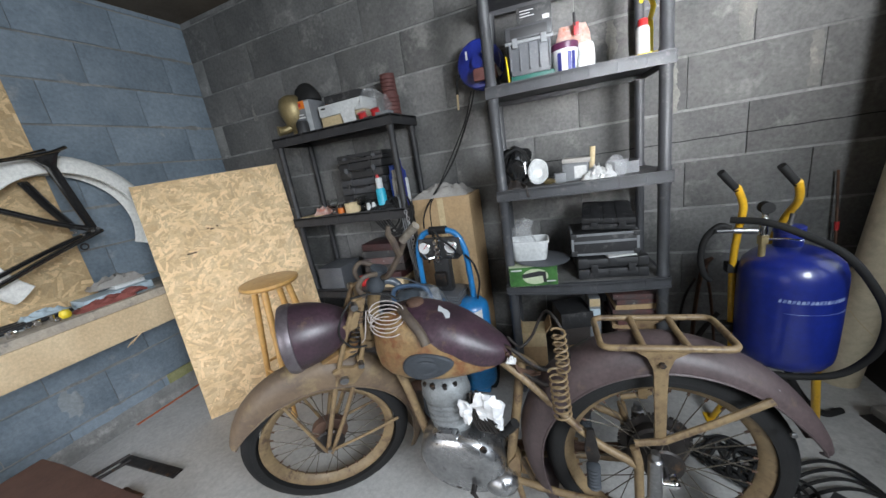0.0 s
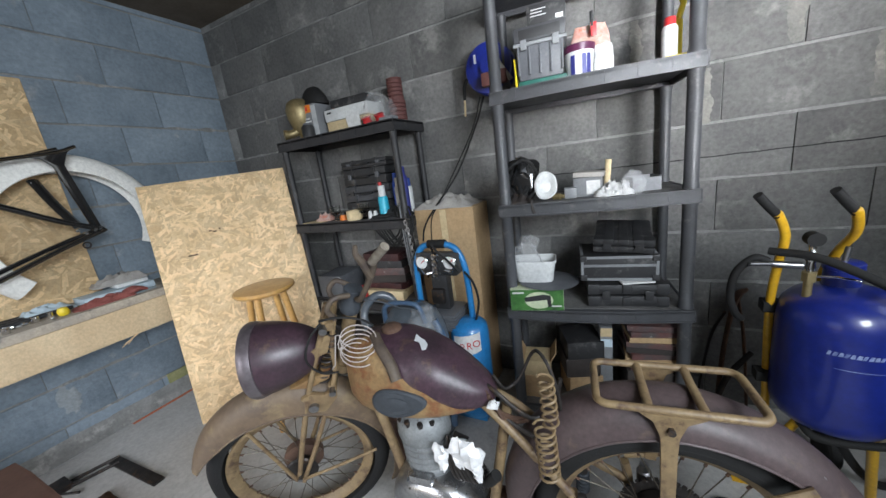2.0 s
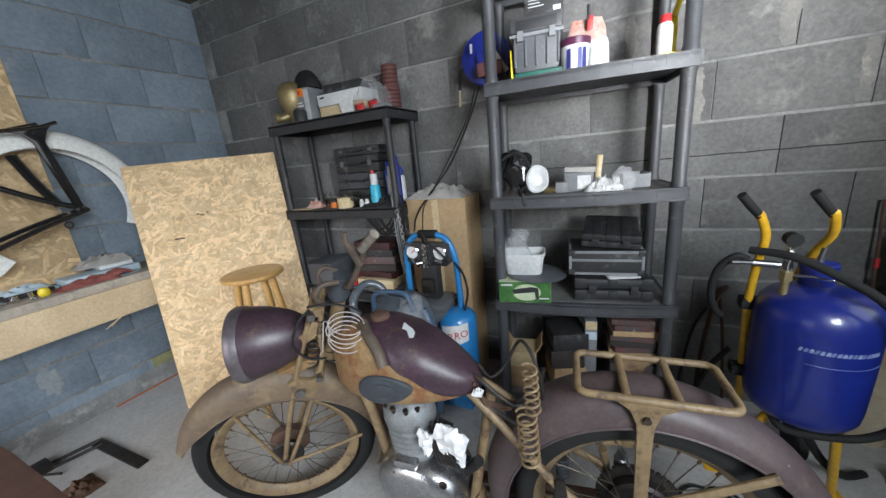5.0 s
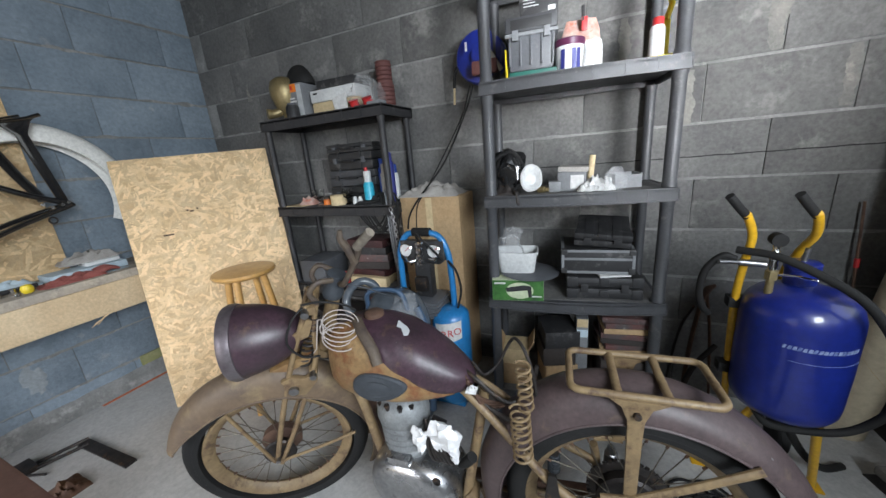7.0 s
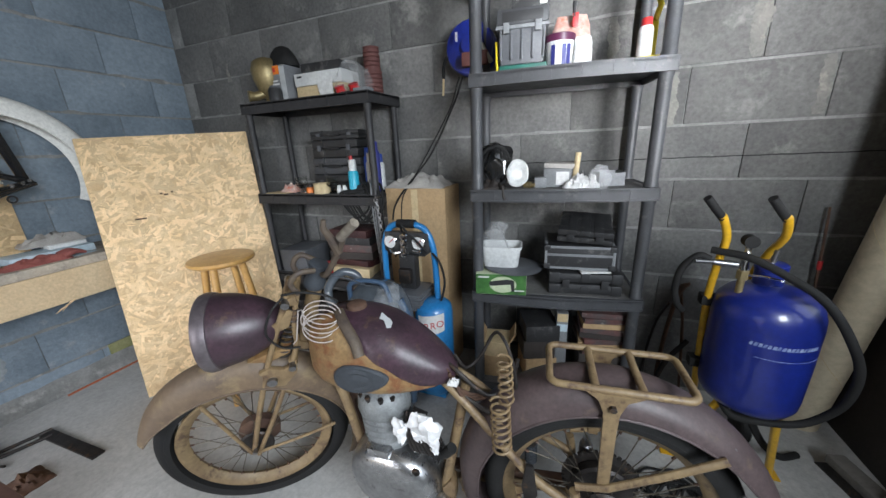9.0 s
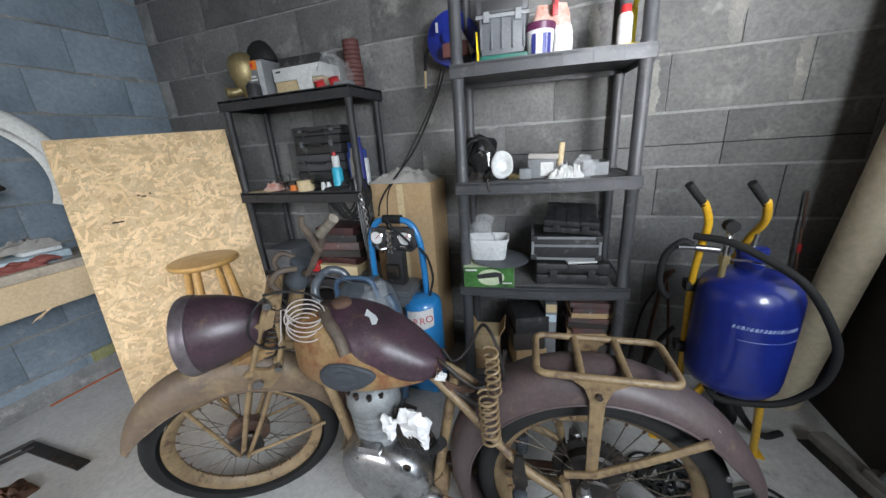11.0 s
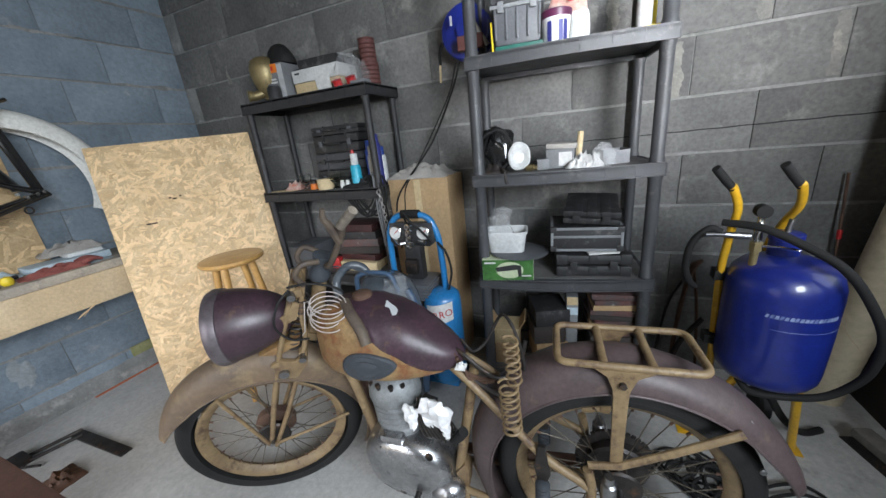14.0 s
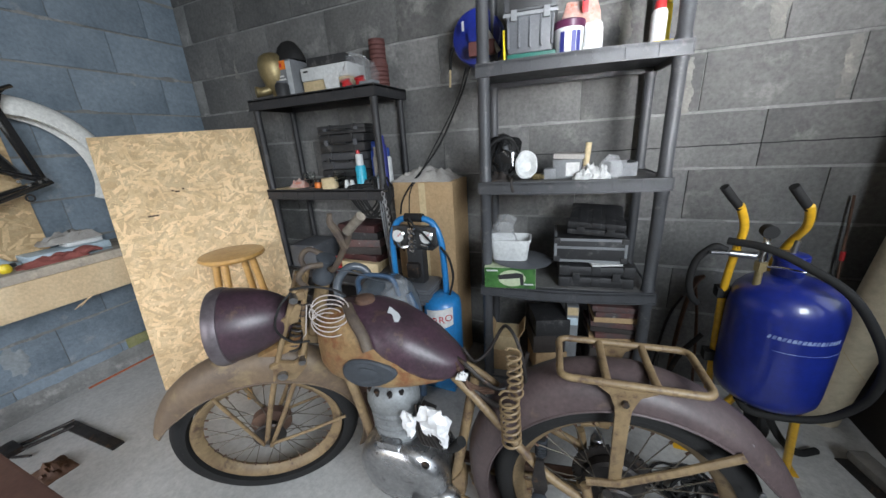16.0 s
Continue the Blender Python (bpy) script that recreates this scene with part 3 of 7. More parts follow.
# ---- on and round the bench ----
old_board, _w, _h = strand_board("strand_board", (0.022, -1.66, 2.16), (0.022, -1.115, 2.16), (0.04, -1.66, 0.89), 0.015,
                                 "greyish old strand board offcut standing on the bench against the wall", 9, 700)
cr = thing("carrier_frame", T(0.30, 0, 0), "gloss black carrier frame with a white primed mudguard on the bench", "carrier frame")
ctr = V((-0.16, -1.154, 1.307))
rows, n = [], 54
for i in range(n + 1):
    a = radians(-24 + 248 * i / n)
    outer, inner = [], []
    for j in range(11):
        b = j / 10 * 2 - 1
        x = 0.07 * math.sin(b * math.pi / 2)
        r = 0.335 + 0.102 * math.cos(b * math.pi / 2) ** 0.8 if abs(b) < 1 else 0.335
        outer.append((ctr.x + x, ctr.y + r * math.cos(a), ctr.z + r * math.sin(a)))
        inner.append((ctr.x + x * 0.93, ctr.y + (r - 0.004) * math.cos(a), ctr.z + (r - 0.004) * math.sin(a)))
    rows.append(outer + inner[::-1])
bm = B()
loft(bm, rows)
bmesh.ops.recalc_face_normals(bm, faces=bm.faces[:])
part("mudguard", bm, M_WTYRE, cr, "white primed motorcycle mudguard")
# freshly painted black carrier propped on the bench
for nm, pts, r in (("top_rail", [(0.0, -1.09, 1.757), (0.0, -1.17, 1.728), (0.0, -1.34, 1.70), (0.0, -1.60, 1.66)], 0.019),
                   ("top_rail", [(-0.14, -1.12, 1.765), (-0.14, -1.34, 1.705), (-0.14, -1.60, 1.665)], 0.017),
                   ("stay", [(-0.12, -1.26, 1.60), (-0.06, -1.23, 1.46), (0.0, -1.19, 1.33)], 0.027),
                   ("brace", [(0.0, -1.10, 1.30), (0.0, -1.25, 1.37), (0.0, -1.42, 1.475), (0.0, -1.6, 1.58)], 0.028),
                   ("lower_rail", [(0.01, -1.09, 1.295), (0.01, -1.28, 1.23), (0.01, -1.48, 1.15), (0.01, -1.72, 1.06)], 0.023),
                   ("lower_rail", [(-0.03, -1.10, 1.30), (-0.03, -1.28, 1.25), (-0.03, -1.48, 1.18), (-0.03, -1.72, 1.09)], 0.022),
                   ("prop_leg", [(0.0, -1.62, 1.66), (0.0, -1.68, 1.3), (0.0, -1.72, 0.886)], 0.02)):
    bm = B()
    tube(bm, spline(pts, 5), r, 10, flat=0.55)
    part(nm, bm, M_GLOSSBLACK, cr)
bm = B()
prism(bm, [(-1.31, 1.708), (-1.09, 1.757), (-1.13, 1.722), (-1.155, 1.66), (-1.10, 1.318), (-1.138, 1.305), (-1.20, 1.655), (-1.235, 1.695)], "x", -0.008, 0.008, bev=0.004)
part("gusset_stay", bm, M_GLOSSBLACK, cr)
for y, z in ((-1.115, 1.31), (-1.14, 1.30), (-1.18, 1.29), (-1.21, 1.31)):
    bm = B()
    cyl(bm, (0.015, y, z), (0.04, y, z), 0.009, seg=6)
    part("bolt", bm, M_CHROME, cr)
bm = B()
tube(bm, [(0.02, -1.19 + 0.016 * math.cos(a), 1.225 + 0.016 * math.sin(a)) for a in (2 * math.pi * i / 16 for i in range(16))], 0.004, 6, closed=True)
part("ring_hook", bm, M_DARK, cr)
ZB = 0.886
# glove, yellow knob, papers, boxes, tools
bm = B()
cloth(bm, (0.30, -1.20, ZB), 0.12, 0.26, 0.045, 18, 2.2)
for k in range(4):
    tube(bm, spline([(0.27 + 0.025 * k, -1.10, ZB + 0.018), (0.275 + 0.024 * k, -1.05, ZB + 0.03), (0.285 + 0.02 * k, -1.01, ZB + 0.014)], 4), [0.014, 0.015, 0.012, 0.007], 8)
solo("work_glove", bm, M_GLOVE, T(), "faded red leather work glove lying on the bench", "glove")
bm = B()
lathe(bm, [(0, 0), (0.016, 0.0), (0.023, 0.01), (0.024, 0.026), (0.017, 0.042), (0, 0.047)], 20, T(0.31, -1.37, ZB))
solo("yellow_knob", bm, M_YELLOWP, T(), "small round yellow plastic knob on the bench", "knob")
bm = B()
box(bm, (0.10, -1.27, ZB), (0.26, -0.93, ZB + 0.04), bev=0.004)
solo("small_carton", bm, M_BLUEPAPER, pose(0, 0, 0), "flat pale blue and white carton on the bench", "box")
bm = B()
box(bm, (0.11, -1.10, ZB + 0.0405), (0.21, -0.94, ZB + 0.062), bev=0.003)
solo("small_carton", bm, M_WHITE, T(), "small white carton on a flat carton", "box")
for k, (x, y, w, h) in enumerate(((0.10, -1.40, 0.24, 0.06), (0.08, -1.05, 0.26, 0.075))):
    bm = B()
    cloth(bm, (x + 0.03, y, ZB + 0.001 + 0.06 * k), 0.14, w, h, 14, 1.6 + 0.5 * k)
    solo("crumpled_paper", bm, M_BLUEPAPER if k == 0 else M_RAG, T(), "crumpled sheet of pale paper on the bench" if k == 0 else "bunched grey cloth on the cartons", "paper" if k == 0 else "cloth")
for k in range(3):
    bm = B()
    y = -1.45 - 0.05 * k
    tube(bm, [(0.22 - 0.06 * k, y + 0.14, ZB + 0.016), (0.24 - 0.06 * k, y - 0.06, ZB + 0.016), (0.25 - 0.06 * k, y - 0.25, ZB + 0.016)], [0.010, 0.015, 0.014, 0.007], 10)
    solo("screwdriver", bm, M_BLACK, T(), "black rubber handled tool on the bench", "tool", group="bench tools")
for k in range(9):
    rs = random.Random(40 + k)
    x, y = rs.uniform(0.16, 0.36), rs.uniform(-1.55, -1.22)
    bm = B()
    lathe(bm, [(0, 0), (0.011, 0), (0.011, 0.009), (0.006, 0.01), (0.006, 0.03), (0, 0.031)], 6, Matrix.Translation((x, y, ZB + 0.0095)) @ Matrix.Rotation(radians(90), 4, "X") @ Matrix.Rotation(rs.uniform(0, 3), 4, "Y"))
    solo("bolt", bm, M_CHROME, T(), "small bright bolt lying on the bench", "bolt", group="bench bolts")
for k, (x, y, w, h, rz) in enumerate(((0.13, -1.34, 0.10, 0.15, 20), (0.20, -1.56, 0.12, 0.17, -12), (0.30, -1.02, 0.07, 0.12, 8), (0.10, -1.75, 0.13, 0.19, 33))):
    bm = B()
    for i in range(3 - k % 2):
        box(bm, (-w / 2, -h / 2, 0.0006 * i + 0.001 * i), (w / 2, h / 2, 0.001 + 0.0016 * i), T(0, 0, 0) @ Matrix.Rotation(radians(5 * i), 4, "Z"))
    for v in bm.verts:
        v.co.z += 0.006 * (v.co.x / w) ** 2 * (k % 2)
    solo("paper_sheets", bm, M_WHITE if k % 2 else M_BLUEPAPER, pose(x, y, ZB + 0.0005, 0, 0, rz), "few loose pale paper sheets lying on the bench", "paper", group="bench papers")
for k in range(7):
    rs = random.Random(90 + k)
    bm = B()
    r, h = rs.uniform(0.009, 0.016), rs.uniform(0.022, 0.04)
    lathe(bm, [(0, h * 0.6), (r * 0.7, h * 0.6), (r * 0.75, h), (r, h - 0.001), (r, 0.002), (r * 0.9, 0), (0, 0)], 16)
    solo("socket", bm, M_CHROME, pose(rs.uniform(0.20, 0.34), -1.30 - 0.055 * k, ZB, 0, 0, 0), "chromed steel wrench socket standing on the bench", "socket", group="bench sockets")
# frayed splinters under the beam
bm = B()
for k in range(6):
    tube(bm, [(0.402, -1.16 + 0.004 * k, 0.67), (0.41 + 0.004 * k, -1.19 - 0.01 * k, 0.645 - 0.006 * (k % 3))], 0.0015, 5)
part("splinter", bm, M_PINE, bench).location = (0, 3.2, 0)

# stool
st = thing("stool", T(1.08, -0.755, 0) @ Matrix.Diagonal((1.04, 1.04, 1.036, 1)), "varnished beech bar stool with a round seat", "stool")
bm = B()
lathe(bm, [(0, 0.785), (0.145, 0.785), (0.158, 0.792), (0.162, 0.802), (0.157, 0.813), (0.13, 0.818), (0, 0.816)], 40)
part("seat", bm, M_STOOL, st)
for k in range(4):
    a = radians(28 + 90 * k)
    bm = B()
    tube(bm, [(0.095 * math.cos(a), 0.095 * math.sin(a), 0.79), (0.195 * math.cos(a), 0.195 * math.sin(a), 0.0)], [0.019, 0.018, 0.016], 12)
    part("leg", bm, M_STOOL, st)
for k in range(4):
    z = 0.24 + 0.05 * (k % 2)
    a, b = radians(28 + 90 * k), radians(118 + 90 * k)
    r = 0.195 - 0.10 * z / 0.79
    bm = B()
    cyl(bm, (r * math.cos(a), r * math.sin(a), z), (r * math.cos(b), r * math.sin(b), z), 0.009, seg=10)
    part("rung", bm, M_STOOL, st)

# clamp on the floor, brown scrap, mark on the floor
cl = thing("bar_clamp", T(0, 0, 0), "dark steel bar clamp lying on the concrete floor", "clamp")
bm = B()
box(bm, (0.0, -0.026, 0.0), (0.46, 0.026, 0.012), Matrix.Translation((0.36, -1.425, 0.001)) @ Matrix.Rotation(radians(2), 4, "Z"), bev=0.002)
part("bar", bm, M_DARK, cl)
for off in (0.0, 0.055):
    bm = B()
    tube(bm, [(0.36 + off, -1.40 - off * 0.4, 0.012), (0.30 + off, -1.60, 0.012)], 0.009, 8)
    part("jaw", bm, M_DARK, cl)
bm = B()
box(bm, (0.24, -1.67, 0.0), (0.36, -1.59, 0.03), bev=0.006)
part("jaw_head", bm, M_DARK, cl)
bm = B()
cyl(bm, (0.38, -1.64, 0.014), (0.46, -1.60, 0.012), 0.006, seg=8)
part("tommy_bar", bm, M_DARK, cl)
bm = B()
cloth(bm, (0.68, -1.60, 0.0), 0.16, 0.13, 0.05, 14, 6.0)
solo("oily_rag", bm, M_SPILL, T(), "brown oily rag dropped on the floor", "rag")
bm = B()
box(bm, (0.05, -1.22, 0.0), (0.068, -0.78, 0.004))
solo("chalk_line", bm, M_REDLINE, T(), "orange-red marking line on the floor by the wall", "marking")
# plaster smear and mossy patch on the west wall
bm = B()
blob(bm, (0.006, -1.42, 0.33), (0.004, 0.05, 0.10), 18)
crumple(bm, 0.01, 30, 2.0)
for v in bm.verts:
    v.co.x = max(0.0, min(0.012, v.co.x))
part("plaster_smear", bm, M_SMEAR, wall_left)
bm = B()
box(bm, (0.004, -0.95, 0.112), (0.016, -0.60, 0.185), bev=0.004)
part("mossy_patch", bm, M_MOSS, wall_left)
bm = B()
rows = []
for i in range(61):
    y = -2.6 + 2.5 * i / 60
    h = 0.10 + 0.012 * noise.noise(V((y * 5, 0, 2))) + 0.006 * noise.noise(V((y * 21, 3, 2)))
    rows.append([bm.verts.new(p) for p in ((0.0005, y, h + 0.012), (0.012, y, h), (0.026, y, 0.02), (0.034, y, 0.0005))])
for p, q in zip(rows, rows[1:]):
    for k in range(3):
        bm.faces.new((p[k], p[k + 1], q[k + 1], q[k]))
part("mortar_fillet", bm, M_MORTAR, wall_left)
# rusty brown sheet-metal panel in the near corner of the room
bm = B()
prism(bm, [(0.85, -2.30), (0.85, -1.765), (1.0, -1.757), (1.70, -1.757), (1.80, -1.80), (1.80, -2.30)], "z", 0.478, 0.50, bev=0.008)
tb = thing("low_trestle", T(), "red-brown painted steel trestle table standing beside the motorcycle", "table")
part("tabletop", bm, M_BROWN, tb)
for x, y in ((0.90, -1.84), (1.70, -1.84), (0.9, -2.24), (1.72, -2.24)):
    part("leg", box(B(), (x, y, 0.0), (x + 0.03, y + 0.03, 0.478), bev=0.003), M_BROWN, tb)

# ---- blasting pot, tube and what stands in the right corner ----
pot = thing("blast_pot", pose(3.578, -0.565, 0, 0, 0, 0), "glossy blue sandblasting pot on a yellow tubular trolley", "sandblaster")
R = 0.151
bm = B()
lathe(bm, [(0, 0.405), (R * 0.7, 0.408), (R * 0.87, 0.419), (R * 0.965, 0.445), (R * 0.985, 0.475), (R, 0.60), (R, 0.755), (R * 0.985, 0.788), (R * 0.92, 0.82), (R * 0.78, 0.846), (R * 0.5, 0.866), (0.2 * R, 0.875), (0, 0.876)], 56)
tankp = part("pressure_tank", bm, M_BLUEPAINT, pot)
bm = B()
lathe(bm, [(0.0, 0.83), (0.042, 0.83), (0.042, 0.925), (0.046, 0.927), (0.046, 0.945), (0.040, 0.95), (0, 0.952)], 28, T(-0.005, 0.02, 0))
part("filler_neck", bm, M_BLUEPAINT, pot)
bm = B()
cyl(bm, (-0.005, 0.02, 0.945), (0.001, 0.02, 0.995), 0.008, seg=10)
part("neck_bolt", bm, M_STEEL, pot)
for sx, bx in ((-0.166, 0.0), (0.004, 0.0)):
    bm = B()
    x0 = sx
    low = [(-0.128, 0.075, 0.30), (-0.146, 0.065, 0.60), (-0.158, 0.045, 0.80)] if sx < 0 else [(0.0, 0.17, 0.30), (0.004, 0.16, 0.80)]
    tube(bm, spline(low + [(x0 + 0.006, 0.01 if sx < 0 else 0.10, 0.95), (x0 + 0.006, -0.015 if sx < 0 else 0.02, 1.04), (x0 - 0.02, -0.035 if sx < 0 else -0.03, 1.11), (x0 - 0.03, -0.0405 if sx < 0 else -0.0355, 1.121)], 7), 0.0125, 14)
    hd = part("handle", bm, M_YELLOW, pot)
    bm = B()
    y = -0.035 if sx < 0 else -0.03
    tube(bm, [(x0 - 0.022, y, 1.112), (x0 - 0.052, y - 0.016, 1.145), (x0 - 0.085, y - 0.03, 1.185)], 0.0128, 14)
    part("grip", bm, M_RUBBER, hd, "black rubber grip")
for z in (0.50, 0.775):
    bm = B()
    box(bm, (-0.178, 0.035, z - 0.02), (-0.125, 0.085, z + 0.02), bev=0.006)
    part("clip", bm, M_RUBBER, pot)
for p, q in (((0.085, -0.055, 0.42), (0.182, 0.07, 0.0)), ((-0.085, -0.055, 0.42), (-0.185, 0.07, 0.0))):
    bm = B()
    tube(bm, [p, q], 0.014, 12)
    box(bm, (q[0] - 0.03, q[1] - 0.03, 0.0), (q[0] + 0.03, q[1] + 0.03, 0.006), bev=0.002)
    part("leg", bm, M_YELLOW, pot)
# valves and gauge
vx, vy = -0.10, -0.03
bm = B()
cyl(bm, (vx, vy, 0.80), (vx, vy, 0.905), 0.011)
lathe(bm, [(0, 0.90), (0.018, 0.90), (0.018, 0.93), (0, 0.93)], 6, T(vx, vy, 0))
part("brass_nipple", bm, M_BRASS, pot, "brass pipe nipple")
bm = B()
lathe(bm, [(0, 0.93), (0.01, 0.93), (0.013, 0.945), (0.010, 0.96), (0.014, 0.97), (0.014, 0.99), (0.008, 1.0), (0.011, 1.02), (0, 1.03)], 14, T(vx, vy, 0))
part("valve_body", bm, M_CHROME, pot)
bm = B()
cyl(bm, (vx, vy - 0.018, 1.036), (vx, vy + 0.016, 1.036), 0.021, seg=24)
part("pressure_gauge", bm, M_RUBBER, pot)
bm = B()
tube(bm, [(vx, vy, 0.915), (vx + 0.05, vy - 0.02, 0.92), (vx + 0.1, vy - 0.03, 0.912)], 0.004, 8)
part("valve_lever", bm, M_CHROME, pot)
bm = B()
tube(bm, [(vx - 0.02, vy, 0.95), (vx - 0.09, vy, 0.955)], [0.012, 0.02, 0.02, 0.011], 12)
cyl(bm, (vx - 0.08, vy, 0.955), (vx - 0.15, vy - 0.02, 0.96), 0.007, seg=10)
part("air_coupling", bm, M_STEEL, pot)
bm = B()
tube(bm, spline([(vx - 0.10, vy, 0.965), (-0.235, -0.03, 0.975), (-0.275, -0.02, 0.92), (-0.28, 0.0, 0.83), (-0.26, 0.02, 0.76), (-0.235, 0.03, 0.73)], 7), 0.012, 10)
part("short_hose", bm, M_RUBBER, pot)
bm = B()
tube(bm, spline([(-0.19, 0.0, 0.99), (-0.10, -0.06, 0.985), (0.0, -0.12, 0.935), (0.065, -0.155, 0.885), (0.12, -0.175, 0.80), (0.178, -0.165, 0.68), (0.20, -0.13, 0.55), (0.185, -0.10, 0.46), (0.135, -0.09, 0.40), (0.05, -0.10, 0.385), (-0.06, -0.10, 0.385), (-0.09, -0.06, 0.41)], 8), 0.0125, 14)
part("blast_hose", bm, M_RUBBER, pot, "thick black blasting hose")
bm = B()
tube(bm, spline([(0.02, 0.0, 0.41), (0.06, 0.03, 0.28), (0.15, 0.08, 0.13), (0.25, 0.15, 0.03), (0.33, 0.20, 0.017)], 6), 0.014, 12)
part("drain_hose", bm, M_RUBBER, pot)
for xx in (-0.17, 0.13):
    bm = B()
    rows = []
    turn = [(0.0, -0.02), (0.07, -0.02), (0.078, -0.012), (0.078, 0.012), (0.07, 0.02), (0.0, 0.02)]
    lathe(bm, turn, 28, Matrix.Translation((xx, 0.24, 0.078)) @ Matrix.Rotation(radians(90), 4, "Y"))
    part("wheel", bm, M_RUBBER, pot)
M_PRINT = mat("faded_pale_print", (0.30, 0.37, 0.55), (0.10, 0.14, 0.34), 0.45, scale=40, bump=0.0)
# maker's mark as plain slanted bars
for k in range(17):
    a = radians(-120 + 4.4 * k)
    bm = B()
    prism(bm, [(-0.0062, -0.0062), (0.0010 + 0.0016 * (k % 3), -0.0062), (0.0042 + 0.0016 * (k % 2), 0.0062), (-0.0022, 0.0062)], "y", -0.0004, 0.0008, Matrix.Translation(((R + 0.0004) * math.cos(a), (R + 0.0004) * math.sin(a), 0.712)) @ Matrix.Rotation(a + math.pi / 2, 4, "Z"))
    part("print_bar", bm, M_PRINT, tankp)
bm = B()
tube(bm, [((R + 0.0003) * math.cos(a), (R + 0.0003) * math.sin(a), 0.665) for a in (radians(-115 + 2.5 * i) for i in range(32))], 0.0007, 5)
part("print_line", bm, M_PRINT, tankp)

# leaning tube
ct = thing("cardboard_tube", T(), "long cream cardboard tube leaning in the corner", "tube")
p0, p1 = V((4.03, -0.10, 0.0)), V((4.098, -0.41, 2.35))
bm = B()
cyl(bm, p0, p1, 0.074, seg=48)
for v in bm.verts:
    v.co.z = max(0.0, v.co.z)
part("tube_wall", bm, M_CREAM, ct)
axis = (p1 - p0).normalized()
ta, tb_ = frame_at(axis)
bm = B()
tube(bm, [p0 + axis * (0.08 + 2.2 * i / 160) + (ta * math.cos(i * 0.16) + tb_ * math.sin(i * 0.16)) * 0.0738 for i in range(161)], 0.0009, 5)
part("wound_seam", bm, M_CARDL, ct)
bm = B()
tube(bm, [p1 + (ta * math.cos(a) + tb_ * math.sin(a)) * 0.0725 for a in (2 * math.pi * i / 48 for i in range(48))], 0.0028, 6, closed=True)
part("end_rim", bm, M_CARDL, ct)
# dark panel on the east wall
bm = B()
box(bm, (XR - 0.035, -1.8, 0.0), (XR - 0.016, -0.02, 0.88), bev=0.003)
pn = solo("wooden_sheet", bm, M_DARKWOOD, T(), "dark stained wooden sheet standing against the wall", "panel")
bm = B()
box(bm, (XR - 0.012, WY0 - 0.03, WZ0 - 0.03), (XR + 0.31, WY1 - 0.001, WZ0), bev=0.004)
part("window_sill", bm, M_MORTAR, wall_right)
# wide floor broom
M_BROOM = mat("dusty_grey_wood", (0.20, 0.185, 0.165), (0.13, 0.12, 0.11), 0.85, scale=9, bump=0.3)
brm = thing("broom", pose(4.06, -0.60, 0, 0, 0, 14), "dusty wide floor broom with a wooden head", "broom")
bm = B()
box(bm, (-0.035, -0.36, 0.045), (0.035, 0.22, 0.085), bev=0.012)
part("head", bm, M_BROOM, brm)
bm = B()
box(bm, (-0.03, -0.35, 0.0), (0.03, 0.21, 0.045), bev=0.004, taper=1.15)
part("bristle_block", bm, M_DARK, brm)
bm = B()
box(bm, (-0.025, -0.06, 0.085), (0.025, 0.02, 0.115), bev=0.006)
part("socket", bm, M_BROOM, brm)
bm = B()
tube(bm, [(0.0, -0.02, 0.095), (-0.05, -0.24, 0.80), (-0.07, -0.33, 1.12)], 0.0125, 12)
part("handle", bm, M_MIDGREY, brm)
# rods and scrap against the back wall beside the shelf
for k, (x, z, lean, mm, r) in enumerate(((3.955, 1.06, 0.05, M_RUST, 0.005),)):
    bm = B()
    tube(bm, [(x + lean, -0.10, 0.0), (x, -0.03, z)], r, 10)
    solo("steel_rod", bm, mm, T(), "dark rusty steel rod leaning on the back wall", "rod", group="rods in the corner")
bm = B()
tube(bm, [(3.968, -0.05, 0.78), (3.966, -0.05, 0.82)], 0.009, 10)
solo("red_tip", bm, M_RED, T(), "small red marker tied to a rod in the corner", "marker")
for k, pts in enumerate(([(3.39, -0.14, 0.0), (3.42, -0.08, 0.35), (3.46, -0.045, 0.60), (3.50, -0.05, 0.66)], [(3.31, -0.12, 0.0), (3.36, -0.09, 0.4), (3.42, -0.07, 0.55)], [(3.52, -0.12, 0.0), (3.50, -0.06, 0.40), (3.47, -0.04, 0.62)], [(3.34, -0.22, 0.0), (3.42, -0.14, 0.22), (3.52, -0.1, 0.36)])):
    bm = B()
    tube(bm, spline(pts, 5), [0.016, 0.02, 0.018, 0.03, 0.012] if k == 0 else [0.012, 0.014, 0.012], 8, flat=0.5)
    solo("scrap_bracket", bm, M_DARK if k % 2 else M_RUST, T(), "rusty dark scrap iron bracket leaning on the wall", "scrap metal", group="scrap by the shelf")
